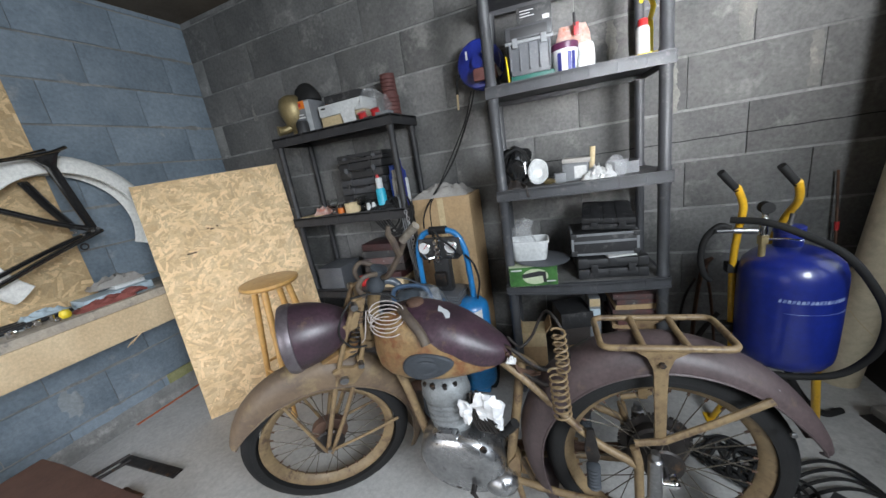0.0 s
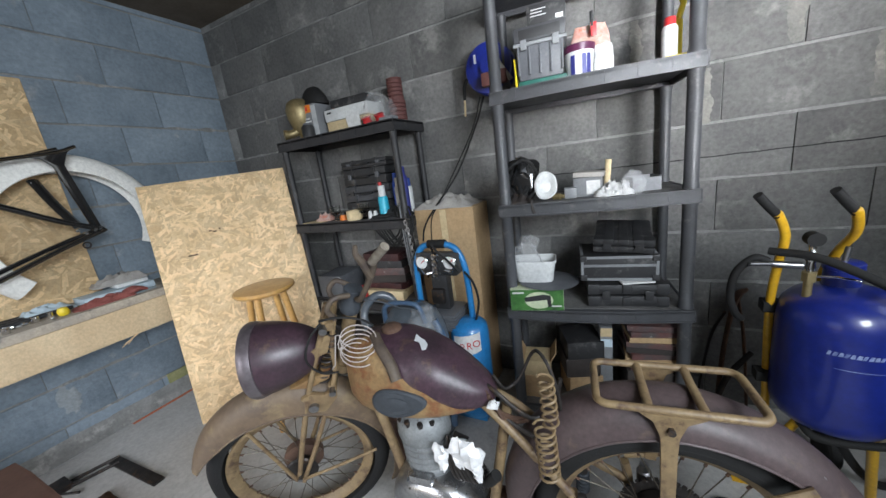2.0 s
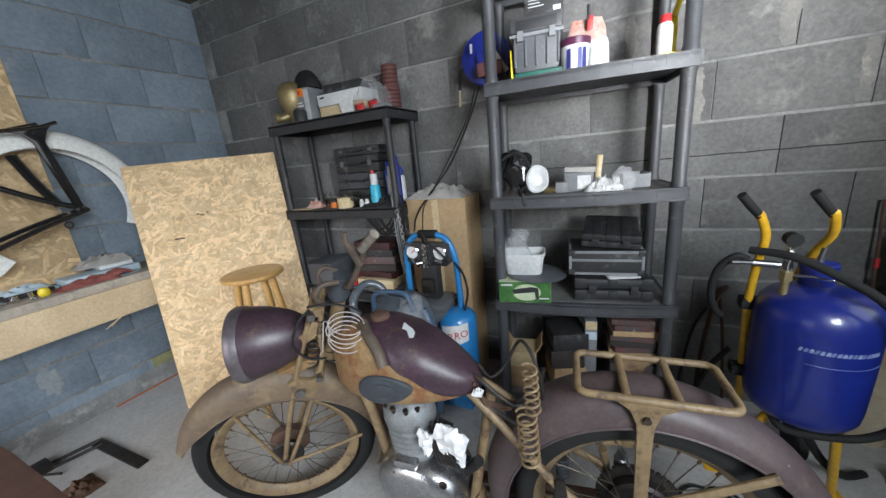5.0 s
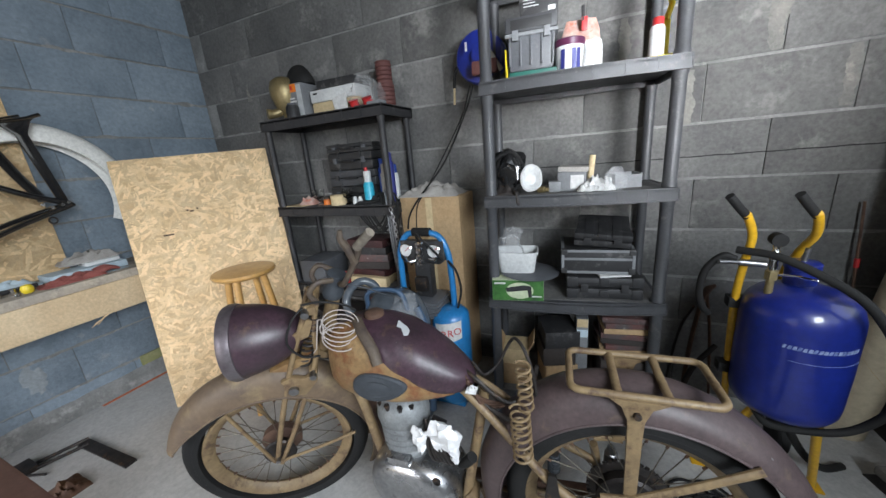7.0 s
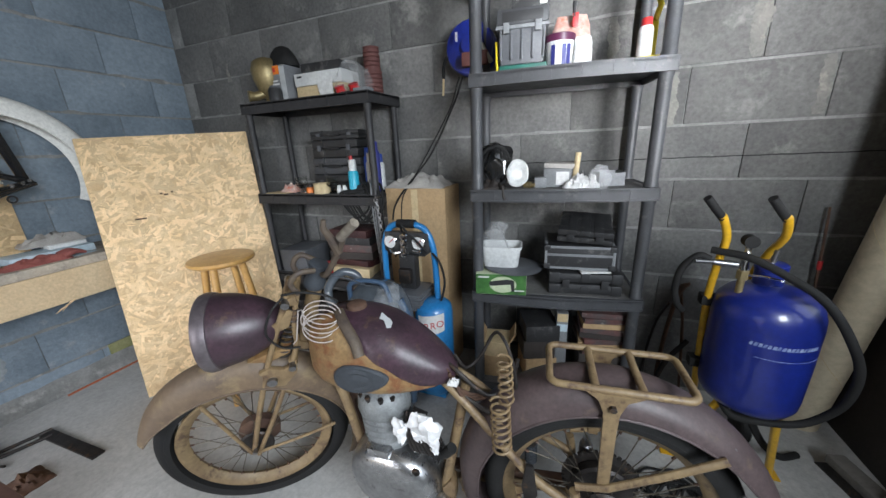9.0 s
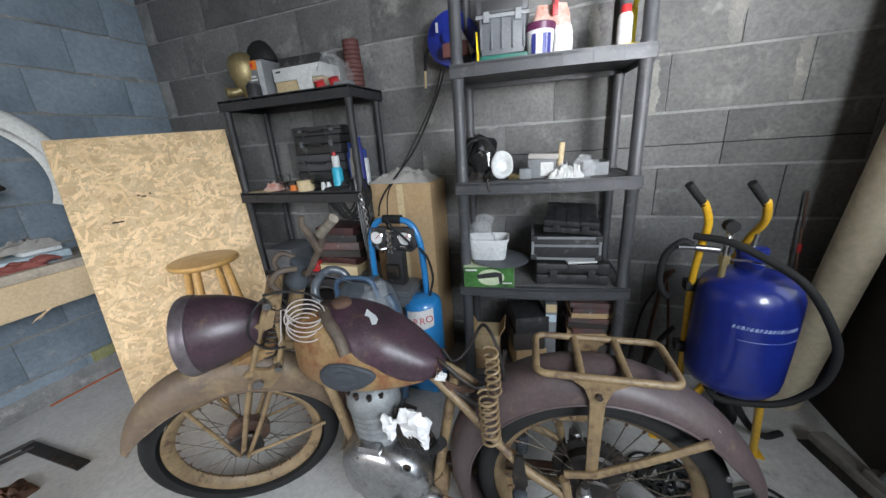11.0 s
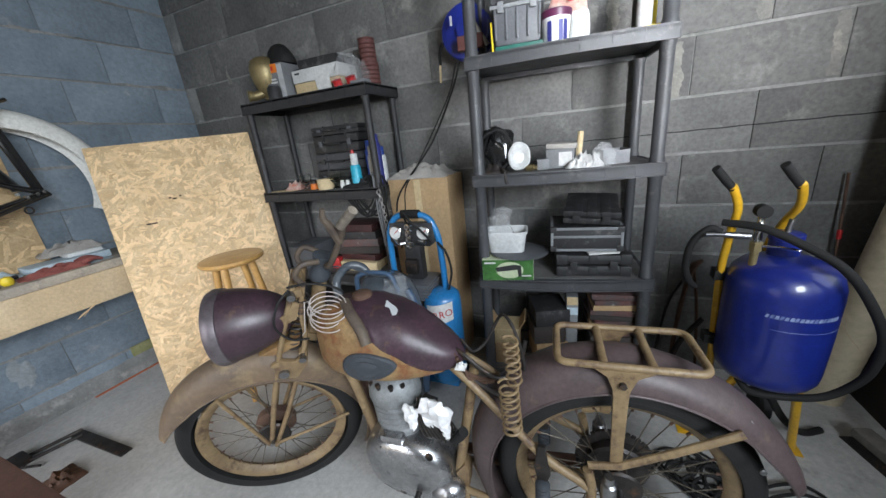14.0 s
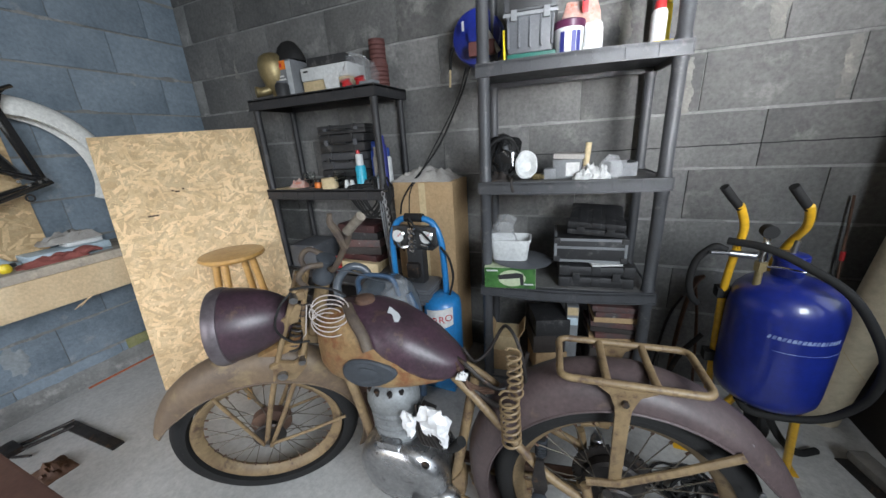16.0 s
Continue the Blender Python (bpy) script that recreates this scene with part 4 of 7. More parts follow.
# black cables and a dark wedge behind the rear wheel
rs = random.Random(8)
for k in range(5):
    bm = B()
    cx, cy = 3.36 + 0.03 * k, -0.72 - 0.03 * k
    pts = []
    for i in range(26):
        a = 2 * math.pi * i / 11 + k
        pts.append((cx + (0.09 + 0.03 * math.sin(i * 1.3 + k)) * math.cos(a), cy + (0.08 + 0.03 * math.sin(i * 0.9)) * math.sin(a), 0.01 + 0.008 * k + 0.006 * abs(math.sin(i))))
    tube(bm, spline(pts, 4), 0.0055, 7)
    solo("cable_coil", bm, M_RUBBER, T(), "tangled black cable lying on the floor", "cable", group="cables on the floor")
for k in range(4):
    bm = B()
    tube(bm, spline([(3.45, -0.95 + 0.03 * k, 0.012 + 0.004 * k), (3.62, -0.84 + 0.04 * k, 0.03), (3.76, -0.80 + 0.03 * k, 0.02), (3.86, -0.9 - 0.03 * k, 0.015), (3.98, -1.1, 0.012)], 7), 0.006, 7)
    solo("cable", bm, M_RUBBER, T(), "loose black cable trailing over the concrete", "cable", group="cables on the floor")
bm = B()
prism(bm, [(0, 0), (0.26, 0.0), (0.26, 0.03), (0.05, 0.10), (0, 0.10)], "y", 0.0, 0.14, pose(3.52, -1.0, 0, 0, 0, -40), bev=0.008)
solo("wheel_chock", bm, M_BLACK, T(), "black plastic wheel chock on the floor", "chock")
# carton under the motorcycle
bm = B()
box(bm, (2.56, -0.99, 0.0), (2.80, -0.86, 0.12), bev=0.003)
solo("flat_carton", bm, M_CARD, T(), "flattened brown carton on the floor behind the wheel", "box")
# dark sheet added for the tube's slanting shade on the east wall
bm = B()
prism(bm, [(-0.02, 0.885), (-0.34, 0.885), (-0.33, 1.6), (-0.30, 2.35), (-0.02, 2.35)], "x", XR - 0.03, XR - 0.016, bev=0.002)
solo("wooden_sheet", bm, M_DARKWOOD, T(), "tall dark sheet with a slanting edge added for the shade beside the tube", "panel")

M_BARBROWN = mat("dirty_brown_bar", (0.055, 0.040, 0.034), (0.10, 0.075, 0.05), 0.6, scale=22, bump=0.25, fine=120)
# ---- motorcycle: u forward, v to its left, origin under the rear axle ----
bike = thing("motorcycle", pose(3.066, -1.12, 0, 0, 0, 185), "vintage maroon and ochre motorcycle, half dismantled and without its saddle", "motorcycle")
RA, FA = V((0.012, 0, 0.358)), V((1.265, 0, 0.338))
RF = V((0, 0, 0.337))                    # centre of the rear mudguard
AX, A0 = V((-math.sin(radians(26)), 0, math.cos(radians(26)))), V((1.20, 0, 0.325))
STEER = Matrix.Translation(A0) @ Matrix.Rotation(radians(36), 4, AX) @ Matrix.Translation(-A0)


# the wheel leans less than its fork turns
WHEELF = Matrix.Translation(STEER @ FA) @ Matrix.Rotation(radians(32), 4, "Z") @ Matrix.Rotation(radians(-9), 4, "X") @ Matrix.Translation(-FA)


def ring(c, r, n=64):
    return [(c[0] + r * math.cos(a), c[1], c[2] + r * math.sin(a)) for a in (2 * math.pi * i / n for i in range(n))]


def turned(bm, c, prof, seg=64, m=None):
    """A profile of (radius, v) rows turned round the wheel's axle; closed."""
    rows = []
    for i in range(seg):
        a = 2 * math.pi * i / seg
        rows.append([(c[0] + r * math.cos(a), c[1] + v, c[2] + r * math.sin(a)) for r, v in prof])
    loft(bm, [[(m @ V(p) if m is not None else p) for p in row] for row in rows], closed=True)
    return bm


def put(name, bm, material, parent=None, m=None, label=""):
    if m is not None:
        bmesh.ops.transform(bm, matrix=m, verts=bm.verts[:])
    return part(name, bm, material, parent or bike, label)


def wheel(c, tyre_r, rim_r, width, m, hub_r, side):
    k = width
    prof = []
    for i in range(14):
        a = -math.pi * 0.62 + 2 * math.pi * 0.62 * i / 13
        prof.append((tyre_r - k + k * math.cos(a) * (1.0 if math.cos(a) > 0 else 1.25), k * 0.98 * math.sin(a)))
    wh = new("wheel")
    wh.parent = bike
    bm = B()
    turned(bm, c, prof)
    put("tyre", bm, M_RUBBER, wh, m)
    # nipples standing on the rim, and a raised line round the tyre's flank
    for i in range(32):
        a = 2 * math.pi * (i + 0.5) / 32
        bm = B()
        cyl(bm, (c[0] + (rim_r - 0.028) * math.cos(a), c[1], c[2] + (rim_r - 0.028) * math.sin(a)), (c[0] + (rim_r - 0.046) * math.cos(a), c[1], c[2] + (rim_r - 0.046) * math.sin(a)), 0.0038, seg=6)
        put("nipple", bm, M_RUST, wh, m)
    bm = B()
    tube(bm, ring((c[0], k * 0.93, c[2]), tyre_r - k * 1.05, 64), 0.0022, 5, closed=True)
    put("flank_line", bm, M_RUBBER, wh, m)
    bm = B()
    w = k * 0.66
    turned(bm, c, [(rim_r, -w), (rim_r + 0.004, -w * 0.9), (rim_r - 0.008, -w * 0.72), (rim_r - 0.022, -w * 0.45), (rim_r - 0.028, 0), (rim_r - 0.022, w * 0.45), (rim_r - 0.008, w * 0.72),
                   (rim_r + 0.004, w * 0.9), (rim_r, w), (rim_r - 0.005, w), (rim_r - 0.014, w * 0.75), (rim_r - 0.027, w * 0.48), (rim_r - 0.034, 0), (rim_r - 0.027, -w * 0.48), (rim_r - 0.014, -w * 0.75), (rim_r - 0.005, -w)])
    put("rim", bm, M_GOLD, wh, m)
    for i in range(32):
        a = 2 * math.pi * (i + 0.5) / 32
        s = 1 if i % 2 else -1
        b = a + (0.42 if (i // 2) % 2 else -0.42)
        bm = B()
        cyl(bm, (c[0] + (rim_r - 0.03) * math.cos(a), c[1], c[2] + (rim_r - 0.03) * math.sin(a)), (c[0] + hub_r * math.cos(b), c[1] + s * 0.036, c[2] + hub_r * math.sin(b)), 0.0017, seg=5)
        put("spoke", bm, M_SPOKE, wh, m)
    bm = B()
    turned(bm, c, [(0.006, -0.05), (hub_r, -0.046), (hub_r + 0.006, -0.04), (hub_r, -0.034), (0.03, -0.026), (0.026, 0.026), (hub_r, 0.034), (hub_r + 0.006, 0.04), (hub_r, 0.046), (0.006, 0.05)], 32)
    put("hub", bm, M_DARK, wh, m)
    bm = B()
    cyl(bm, (c[0], -0.085, c[2]), (c[0], 0.085, c[2]), 0.008)
    put("axle", bm, M_STEEL, wh, m)
    return wh


def fender(c, a0, a1, crown, edge, half, thick, name, material, m=None, n=40, tip=0.0):
    """A rolled mudguard: crown and edge give radii along the arc from a0 to a1 degrees."""
    def val(tab, f):
        x = f * (len(tab) - 1)
        i = min(int(x), len(tab) - 2)
        return tab[i] + (tab[i + 1] - tab[i]) * (x - i)
    outer, inner = [], []
    k = 13
    for i in range(n + 1):
        f = i / n
        a = radians(a0 + (a1 - a0) * f)
        rc, re = val(crown, f), val(edge, f)
        w = half
        if tip and f > 1 - tip:
            w = half * math.sqrt(max(0.02, 1 - ((f - 1 + tip) / tip) ** 2 * 0.9))
        ro, ri = [], []
        for j in range(k):
            b = (j / (k - 1) * 2 - 1)
            v = w * math.sin(b * math.pi / 2)
            q = math.cos(b * math.pi / 2) ** 0.85 if abs(b) < 1 else 0.0
            r = re + (rc - re) * q
            ro.append((c[0] + r * math.cos(a), v, c[2] + r * math.sin(a)))
            r2 = r - thick
            ri.append((c[0] + r2 * math.cos(a), v * (1 - thick / half), c[2] + r2 * math.sin(a)))
        outer.append(ro + ri[::-1])
    bm = B()
    loft(bm, outer)
    bmesh.ops.recalc_face_normals(bm, faces=bm.faces[:])
    ob = put(name, bm, material, m=m)
    # rolled edge
    for s in (0, k - 1):
        bb = B()
        tube(bb, [row[s] for row in outer], 0.0035, 6)
        put("edge_bead", bb, material, ob, m)
    return ob


wheel(RA, 0.354, 0.293, 0.042, None, 0.055, 1)
wheel(FA, 0.338, 0.266, 0.041, WHEELF, 0.055, 1)
fender(RF, -32, 163, [0.40, 0.43, 0.462, 0.478, 0.482, 0.465, 0.44, 0.425, 0.415], [0.360, 0.372, 0.383, 0.387, 0.389, 0.388, 0.380, 0.373, 0.385], 0.082, 0.004, "rear_mudguard", M_FENDER, tip=0.06)
fender(FA, 34, 214, [0.375, 0.40, 0.425, 0.44, 0.445, 0.435, 0.425, 0.415, 0.41], [0.345, 0.33, 0.335, 0.342, 0.345, 0.35, 0.35, 0.352, 0.37], 0.066, 0.003, "front_mudguard", M_FENDERF, STEER)

# drum brake and sprocket
bm = B()
turned(bm, RA, [(0.01, -0.062), (0.10, -0.062), (0.106, -0.058), (0.10, -0.054), (0.01, -0.05)], 44)
for i in range(40):
    a = 2 * math.pi * i / 40
    box(bm, (0.100, -0.061, -0.005), (0.113, -0.055, 0.005), Matrix.Translation(RA) @ Matrix.Rotation(a, 4, "Y"))
put("sprocket", bm, M_DARK)
bm = B()
turned(bm, RA, [(0.008, -0.05), (0.085, -0.048), (0.088, -0.02), (0.08, -0.012), (0.01, -0.01)], 36)
put("rear_drum", bm, M_DARK)
bm = B()
turned(bm, FA, [(0.008, -0.045), (0.072, -0.043), (0.075, -0.012), (0.066, -0.006), (0.01, -0.005)], 36)
put("front_drum", bm, M_RUST, m=STEER)

# girder fork
for s in (-1, 1):
    for pts, r in (([(1.283, 0.058 * s, 0.315), (1.19, 0.06 * s, 0.55), (1.115, 0.055 * s, 0.725), (1.045, 0.05 * s, 0.87), (0.975, 0.042 * s, 1.005)], 0.0095),
                   ([(1.270, 0.058 * s, 0.300), (1.16, 0.058 * s, 0.49), (1.05, 0.055 * s, 0.70), (1.00, 0.05 * s, 0.81), (0.985, 0.045 * s, 0.90), (0.945, 0.042 * s, 1.01)], 0.0085)):
        bm = B()
        tube(bm, spline(pts, 5), r, 10)
        put("fork_tube", bm, M_GOLD, m=STEER)
    bm = B()
    prism(bm, [(1.135, 0.735), (1.10, 0.655), (1.075, 0.65), (1.025, 0.70), (1.015, 0.745), (1.06, 0.725), (1.10, 0.745)], "y", 0.062 * s - 0.008, 0.062 * s + 0.008, bev=0.002)
    put("link_plate", bm, M_GOLD, m=STEER)
    for pu, pv, pw, pz, pr in ((1.105, 0.055, 0.082, 0.69, 0.016), (1.03, 0.055, 0.085, 0.735, 0.011), (0.985, 0.04, 0.075, 0.985, 0.012)):
        bm = B()
        cyl(bm, (pu, pv * s, pz), (pu, pw * s, pz), pr)
        put("pivot_bolt", bm, M_STEEL, m=STEER)
    bm = B()
    tube(bm, [(1.335, 0.066 * s, 0.655), (1.285, 0.066 * s, 0.33)], 0.0065, 8)
    tube(bm, [(0.972, 0.066 * s, 0.36), (1.10, 0.07 * s, 0.345), (1.27, 0.066 * s, 0.322)], 0.006, 8)
    put("mudguard_stay", bm, M_GOLD, m=STEER)
for zc, uc in ((0.735, 1.03), (0.985, 0.965)):
    bm = B()
    box(bm, (uc - 0.012, -0.06, zc - 0.014), (uc + 0.012, 0.06, zc + 0.014), bev=0.004)
    put("fork_bridge", bm, M_GOLD, m=STEER)
bm = B()
tube(bm, helix((0, 0, 0), 0.021, 0.22, 10), 0.0036, 7, m=Matrix.Translation((1.055, 0.03, 0.76)) @ Matrix.Rotation(radians(-25), 4, "Y"))
put("fork_spring", bm, M_DARK, m=STEER)
# steering head, stem top and handlebar
bm = B()
cyl(bm, (0.985, 0, 0.77), (0.905, 0, 0.985), 0.023)
lathe(bm, [(0, -0.014), (0.032, -0.014), (0.034, 0.0), (0.032, 0.014), (0, 0.014)], 20, Matrix.Translation((0.985, 0, 0.77)) @ Matrix.Rotation(radians(-20), 4, "Y"))
put("steering_head", bm, M_GOLD)
bm = B()
lathe(bm, [(0, 0), (0.03, 0.0), (0.034, 0.02), (0.026, 0.04), (0.024, 0.065), (0.03, 0.075), (0.03, 0.085), (0, 0.09)], 20, Matrix.Translation((0.905, 0.0, 0.985)) @ Matrix.Rotation(radians(-24), 4, "Y"))
put("stem_cap", bm, M_PAD, m=STEER)
bm = B()
for s in (-1, 1):
    tube(bm, spline([(0.945, 0.045 * s, 1.0), (0.955, 0.052 * s, 1.045), (0.925, 0.05 * s, 1.075), (0.885, 0.03 * s, 1.06)], 5), 0.0085, 10)
put("fork_ear", bm, M_BARBROWN, m=STEER)
bm = B()
tube(bm, spline([(0.875, -0.03, 1.03), (0.865, 0.03, 1.04), (0.845, 0.07, 1.07), (0.80, 0.10, 1.15), (0.775, 0.13, 1.215), (0.755, 0.15, 1.245)], 6), 0.0092, 10)
tube(bm, spline([(0.80, 0.10, 1.15), (0.812, 0.115, 1.21), (0.82, 0.12, 1.235), (0.815, 0.12, 1.26)], 5), [0.013, 0.010, 0.006], 8)
put("handlebar", bm, M_BARBROWN, m=STEER)
bm = B()
tube(bm, [(0.785, 0.125, 1.205), (0.742, 0.16, 1.258)], [0.0125, 0.0135, 0.014, 0.0125], 12)
put("grip", bm, M_GRIP, m=STEER, label="pale wrapped hand grip")
bm = B()
tube(bm, spline([(0.86, 0.05, 1.05), (0.80, 0.06, 1.03), (0.74, 0.03, 0.96), (0.70, 0.0, 0.92)], 6), 0.0022, 6)
put("control_cable", bm, M_PAD, m=STEER)
bm = B()
tube(bm, spline([(0.99, 0.05, 1.0), (1.03, 0.07, 0.97), (1.06, 0.08, 0.90), (1.035, 0.075, 0.83), (0.99, 0.06, 0.80)], 6), 0.0035, 6)
tube(bm, spline([(0.99, 0.05, 1.01), (0.93, 0.07, 1.02), (0.87, 0.08, 1.0), (0.84, 0.07, 0.96)], 6), 0.0035, 6)
put("brake_cable", bm, M_RUBBER, m=STEER)

# headlamp
HL = Matrix.Translation((1.212, 0.0, 0.893)) @ Matrix.Rotation(radians(90 - 3), 4, "Y") @ Matrix.Scale(0.9, 4)
lamp = new("headlamp")
lamp.parent = bike
bm = B()
prof = []
for i in range(13):
    f = i / 12
    prof.append((0.128 * math.sqrt(max(0.0, 1 - f ** 1.65)) if i < 12 else 0.0, -0.225 * f))
lathe(bm, prof, 40, HL)
bmesh.ops.recalc_face_normals(bm, faces=bm.faces[:])
put("lamp_shell", bm, M_MAROON, lamp, STEER)
bm = B()
lathe(bm, [(0.126, -0.012), (0.131, -0.010), (0.134, 0.002), (0.135, 0.018), (0.130, 0.030), (0.120, 0.034), (0.118, 0.030), (0.124, 0.02), (0.126, -0.012)], 40, HL)
put("lamp_rim", bm, M_LAMPRIM, lamp, STEER)
bm = B()
lathe(bm, [(0.0, 0.048), (0.05, 0.046), (0.09, 0.04), (0.121, 0.03), (0.121, 0.024), (0.0, 0.026)], 36, HL)
put("lamp_lens", bm, M_GLASS, lamp, STEER)
bm = B()
for s in (-1, 1):
    prism(bm, [(1.10, 0.90), (1.02, 0.915), (0.99, 0.955), (0.975, 0.945), (1.0, 0.89), (1.08, 0.865)], "y", 0.052 * s - 0.004, 0.052 * s + 0.004, bev=0.001)
put("lamp_bracket", bm, M_GOLD, m=STEER)
bm = B()
prism(bm, [(1.16, 0.775), (1.07, 0.80), (1.02, 0.80), (1.03, 0.775), (1.10, 0.755)], "y", -0.05, 0.05, bev=0.003)
put("mudguard_bracket", bm, M_TAN, m=STEER)

# fuel tank: sections along u
TS = [(0.935, 0.025, 0.775, 0.815, 0.0), (0.925, 0.055, 0.725, 0.855, 0.0), (0.90, 0.082, 0.69, 0.885, 0.0), (0.86, 0.104, 0.674, 0.905, 0.0), (0.80, 0.119, 0.668, 0.918, 0.0), (0.73, 0.126, 0.668, 0.917, 0.0),
      (0.66, 0.122, 0.674, 0.90, 0.0), (0.60, 0.110, 0.684, 0.872, 0.0), (0.54, 0.09, 0.697, 0.833, 0.0), (0.49, 0.066, 0.709, 0.793, 0.0), (0.462, 0.045, 0.715, 0.768, 0.0), (0.45, 0.02, 0.722, 0.75, 0.0)]


def tank_section(u, half, z0, z1, grow=0.0, n=36):
    out = []
    for i in range(n):
        a = 2 * math.pi * i / n
        c, s = math.cos(a), math.sin(a)
        v = (half + grow) * math.copysign(abs(c) ** 0.72, c)
        zm = z0 + (z1 - z0) * 0.36
        z = zm + (z1 + grow - zm) * abs(s) ** 0.85 if s > 0 else zm - (zm - z0 + grow) * abs(s) ** 0.55
        out.append((u, v, z))
    return out


def tank_at(u):
    for p, q in zip(TS, TS[1:]):
        if q[0] <= u <= p[0]:
            f = (p[0] - u) / (p[0] - q[0])
            return tuple(a + (b - a) * f for a, b in zip(p, q))
    return TS[-1]


def tank_half(u):
    return tank_section(*tank_at(u)[:4])


us = [0.935 - 0.485 * i / 30 for i in range(31)]
tank = new("fuel_tank")
tank.parent = bike
bm = B()
loft(bm, [tank_section(*tank_at(max(0.45, u))[:4]) for u in us])
bmesh.ops.recalc_face_normals(bm, faces=bm.faces[:])
put("tank_shell", bm, M_MAROON, tank)
# ochre flanks: the shell's own surface, a hair proud, below a sweeping line
for side in (1, -1):
    bm = B()
    rows = []
    for i in range(41):
        u = 0.933 - 0.435 * i / 40
        f = i / 40
        u_, h_, z0, z1 = tank_at(u)[:4]
        zm = z0 + (z1 - z0) * 0.36
        amax = 1.32 if f < 0.27 else (1.32 - 0.6 * (f - 0.27) / 0.15 if f < 0.42 else 0.72 - 0.95 * ((f - 0.42) / 0.58) ** 0.9)
        amax += 0.02 * math.sin(f * 37)
        row = []
        for j in range(15):
            a = -1.2 + (amax + 1.2) * j / 14
            c, s = math.cos(a), math.sin(a)
            g = 0.0016
            v = (h_ + g) * abs(c) ** 0.72 * side
            z = zm + (z1 + g - zm) * abs(s) ** 0.85 if s > 0 else zm - (zm - z0 + g) * abs(s) ** 0.55
            row.append(bm.verts.new((u_, v, z)))
        rows.append(row)
    for p, q in zip(rows, rows[1:]):
        for j in range(14):
            bm.faces.new((p[j], p[j + 1], q[j + 1], q[j]) if side > 0 else (p[j], q[j], q[j + 1], p[j + 1]))
    put("tank_flank", bm, M_TAN, tank, label="worn ochre painted tank flank")
    # ribbed knee pad, egg-shaped
    bm = B()
    ro, ri = [], []
    for k in range(28):
        a = 2 * math.pi * k / 28
        du, dz = 0.088 * math.cos(a), 0.047 * math.sin(a) * (1.0 + 0.28 * math.cos(a))
        ro.append((0.705 + du, dz - 0.12 * du))
    for grow, sc in ((0.0, 1.0), (0.007, 1.0), (0.011, 0.9), (0.0085, 0.80), (0.0115, 0.6), (0.008, 0.45), (0.0115, 0.3), (0.012, 0.08)):
        row = []
        for (u, dz) in ro:
            uu = 0.705 + (u - 0.705) * sc
            z = 0.752 + dz * sc
            u_, h_, z0, z1 = tank_at(uu)[:4]
            zm = z0 + (z1 - z0) * 0.36
            if z > zm:
                s = ((z - zm) / (z1 - zm)) ** (1 / 0.85)
            else:
                s = min(0.98, ((zm - z) / (zm - z0))) ** (1 / 0.55)
            c = math.sqrt(max(0.0, 1 - s * s))
            row.append((uu, (h_ * c ** 0.72 + 0.001 + grow) * side, z))
        ri.append(row)
    loft(bm, ri)
    bmesh.ops.recalc_face_normals(bm, faces=bm.faces[:])
    put("knee_pad", bm, M_PAD, tank, label="slate grey ribbed rubber knee pad")
bm = B()
lathe(bm, [(0, 0.0), (0.03, 0.0), (0.032, 0.006), (0.03, 0.016), (0.024, 0.02), (0.0, 0.022)], 24, T(0.765, 0.0, 0.912))
put("filler_cap", bm, M_RUST, tank)
bm = B()
star = []
for k in range(11):
    a = 2 * math.pi * k / 11
    r = (0.026 if k % 2 else 0.017) * (1 + 0.3 * math.sin(k * 2.4))
    star.append((r * math.cos(a), r * math.sin(a)))
prism(bm, star, "z", 0.0, 0.0015, Matrix.Translation((0.66, 0.04, 0.8925)) @ Matrix.Rotation(radians(-24), 4, "X") @ Matrix.Rotation(radians(-12), 4, "Y") @ Matrix.Scale(1.35, 4))
put("torn_sticker", bm, M_LABEL, tank, label="torn pale sticker remnant")
bm = B()
tube(bm, spline([(0.80, 0.045, 0.918), (0.76, 0.085, 0.905), (0.715, 0.112, 0.865), (0.695, 0.128, 0.83)], 5), [0.016, 0.017, 0.016], 12, flat=0.85)
put("rubber_strap", bm, M_BARBROWN, tank, label="stiff dark brown rubber tube across the tank")
# coil of pale wire resting on the tank front
bm = B()
loops = []
for i in range(5 * 22):
    a = 2 * math.pi * i / 22
    k = i / 22
    loops.append((0.845 + (0.060 + 0.006 * math.sin(k * 3)) * math.cos(a) + 0.004 * math.sin(k * 5), 0.090 - 0.030 * math.sin(a) - 0.004 * k, 0.868 + 0.026 * math.sin(a + 0.2) + 0.013 * k))
loops += [(0.90, 0.10, 0.94), (0.915, 0.10, 0.88), (0.935, 0.09, 0.83), (0.955, 0.085, 0.81)]
tube(bm, loops, 0.0019, 6)
put("wire_coil", bm, M_WIRE, label="loose coil of pale wire over the tank")

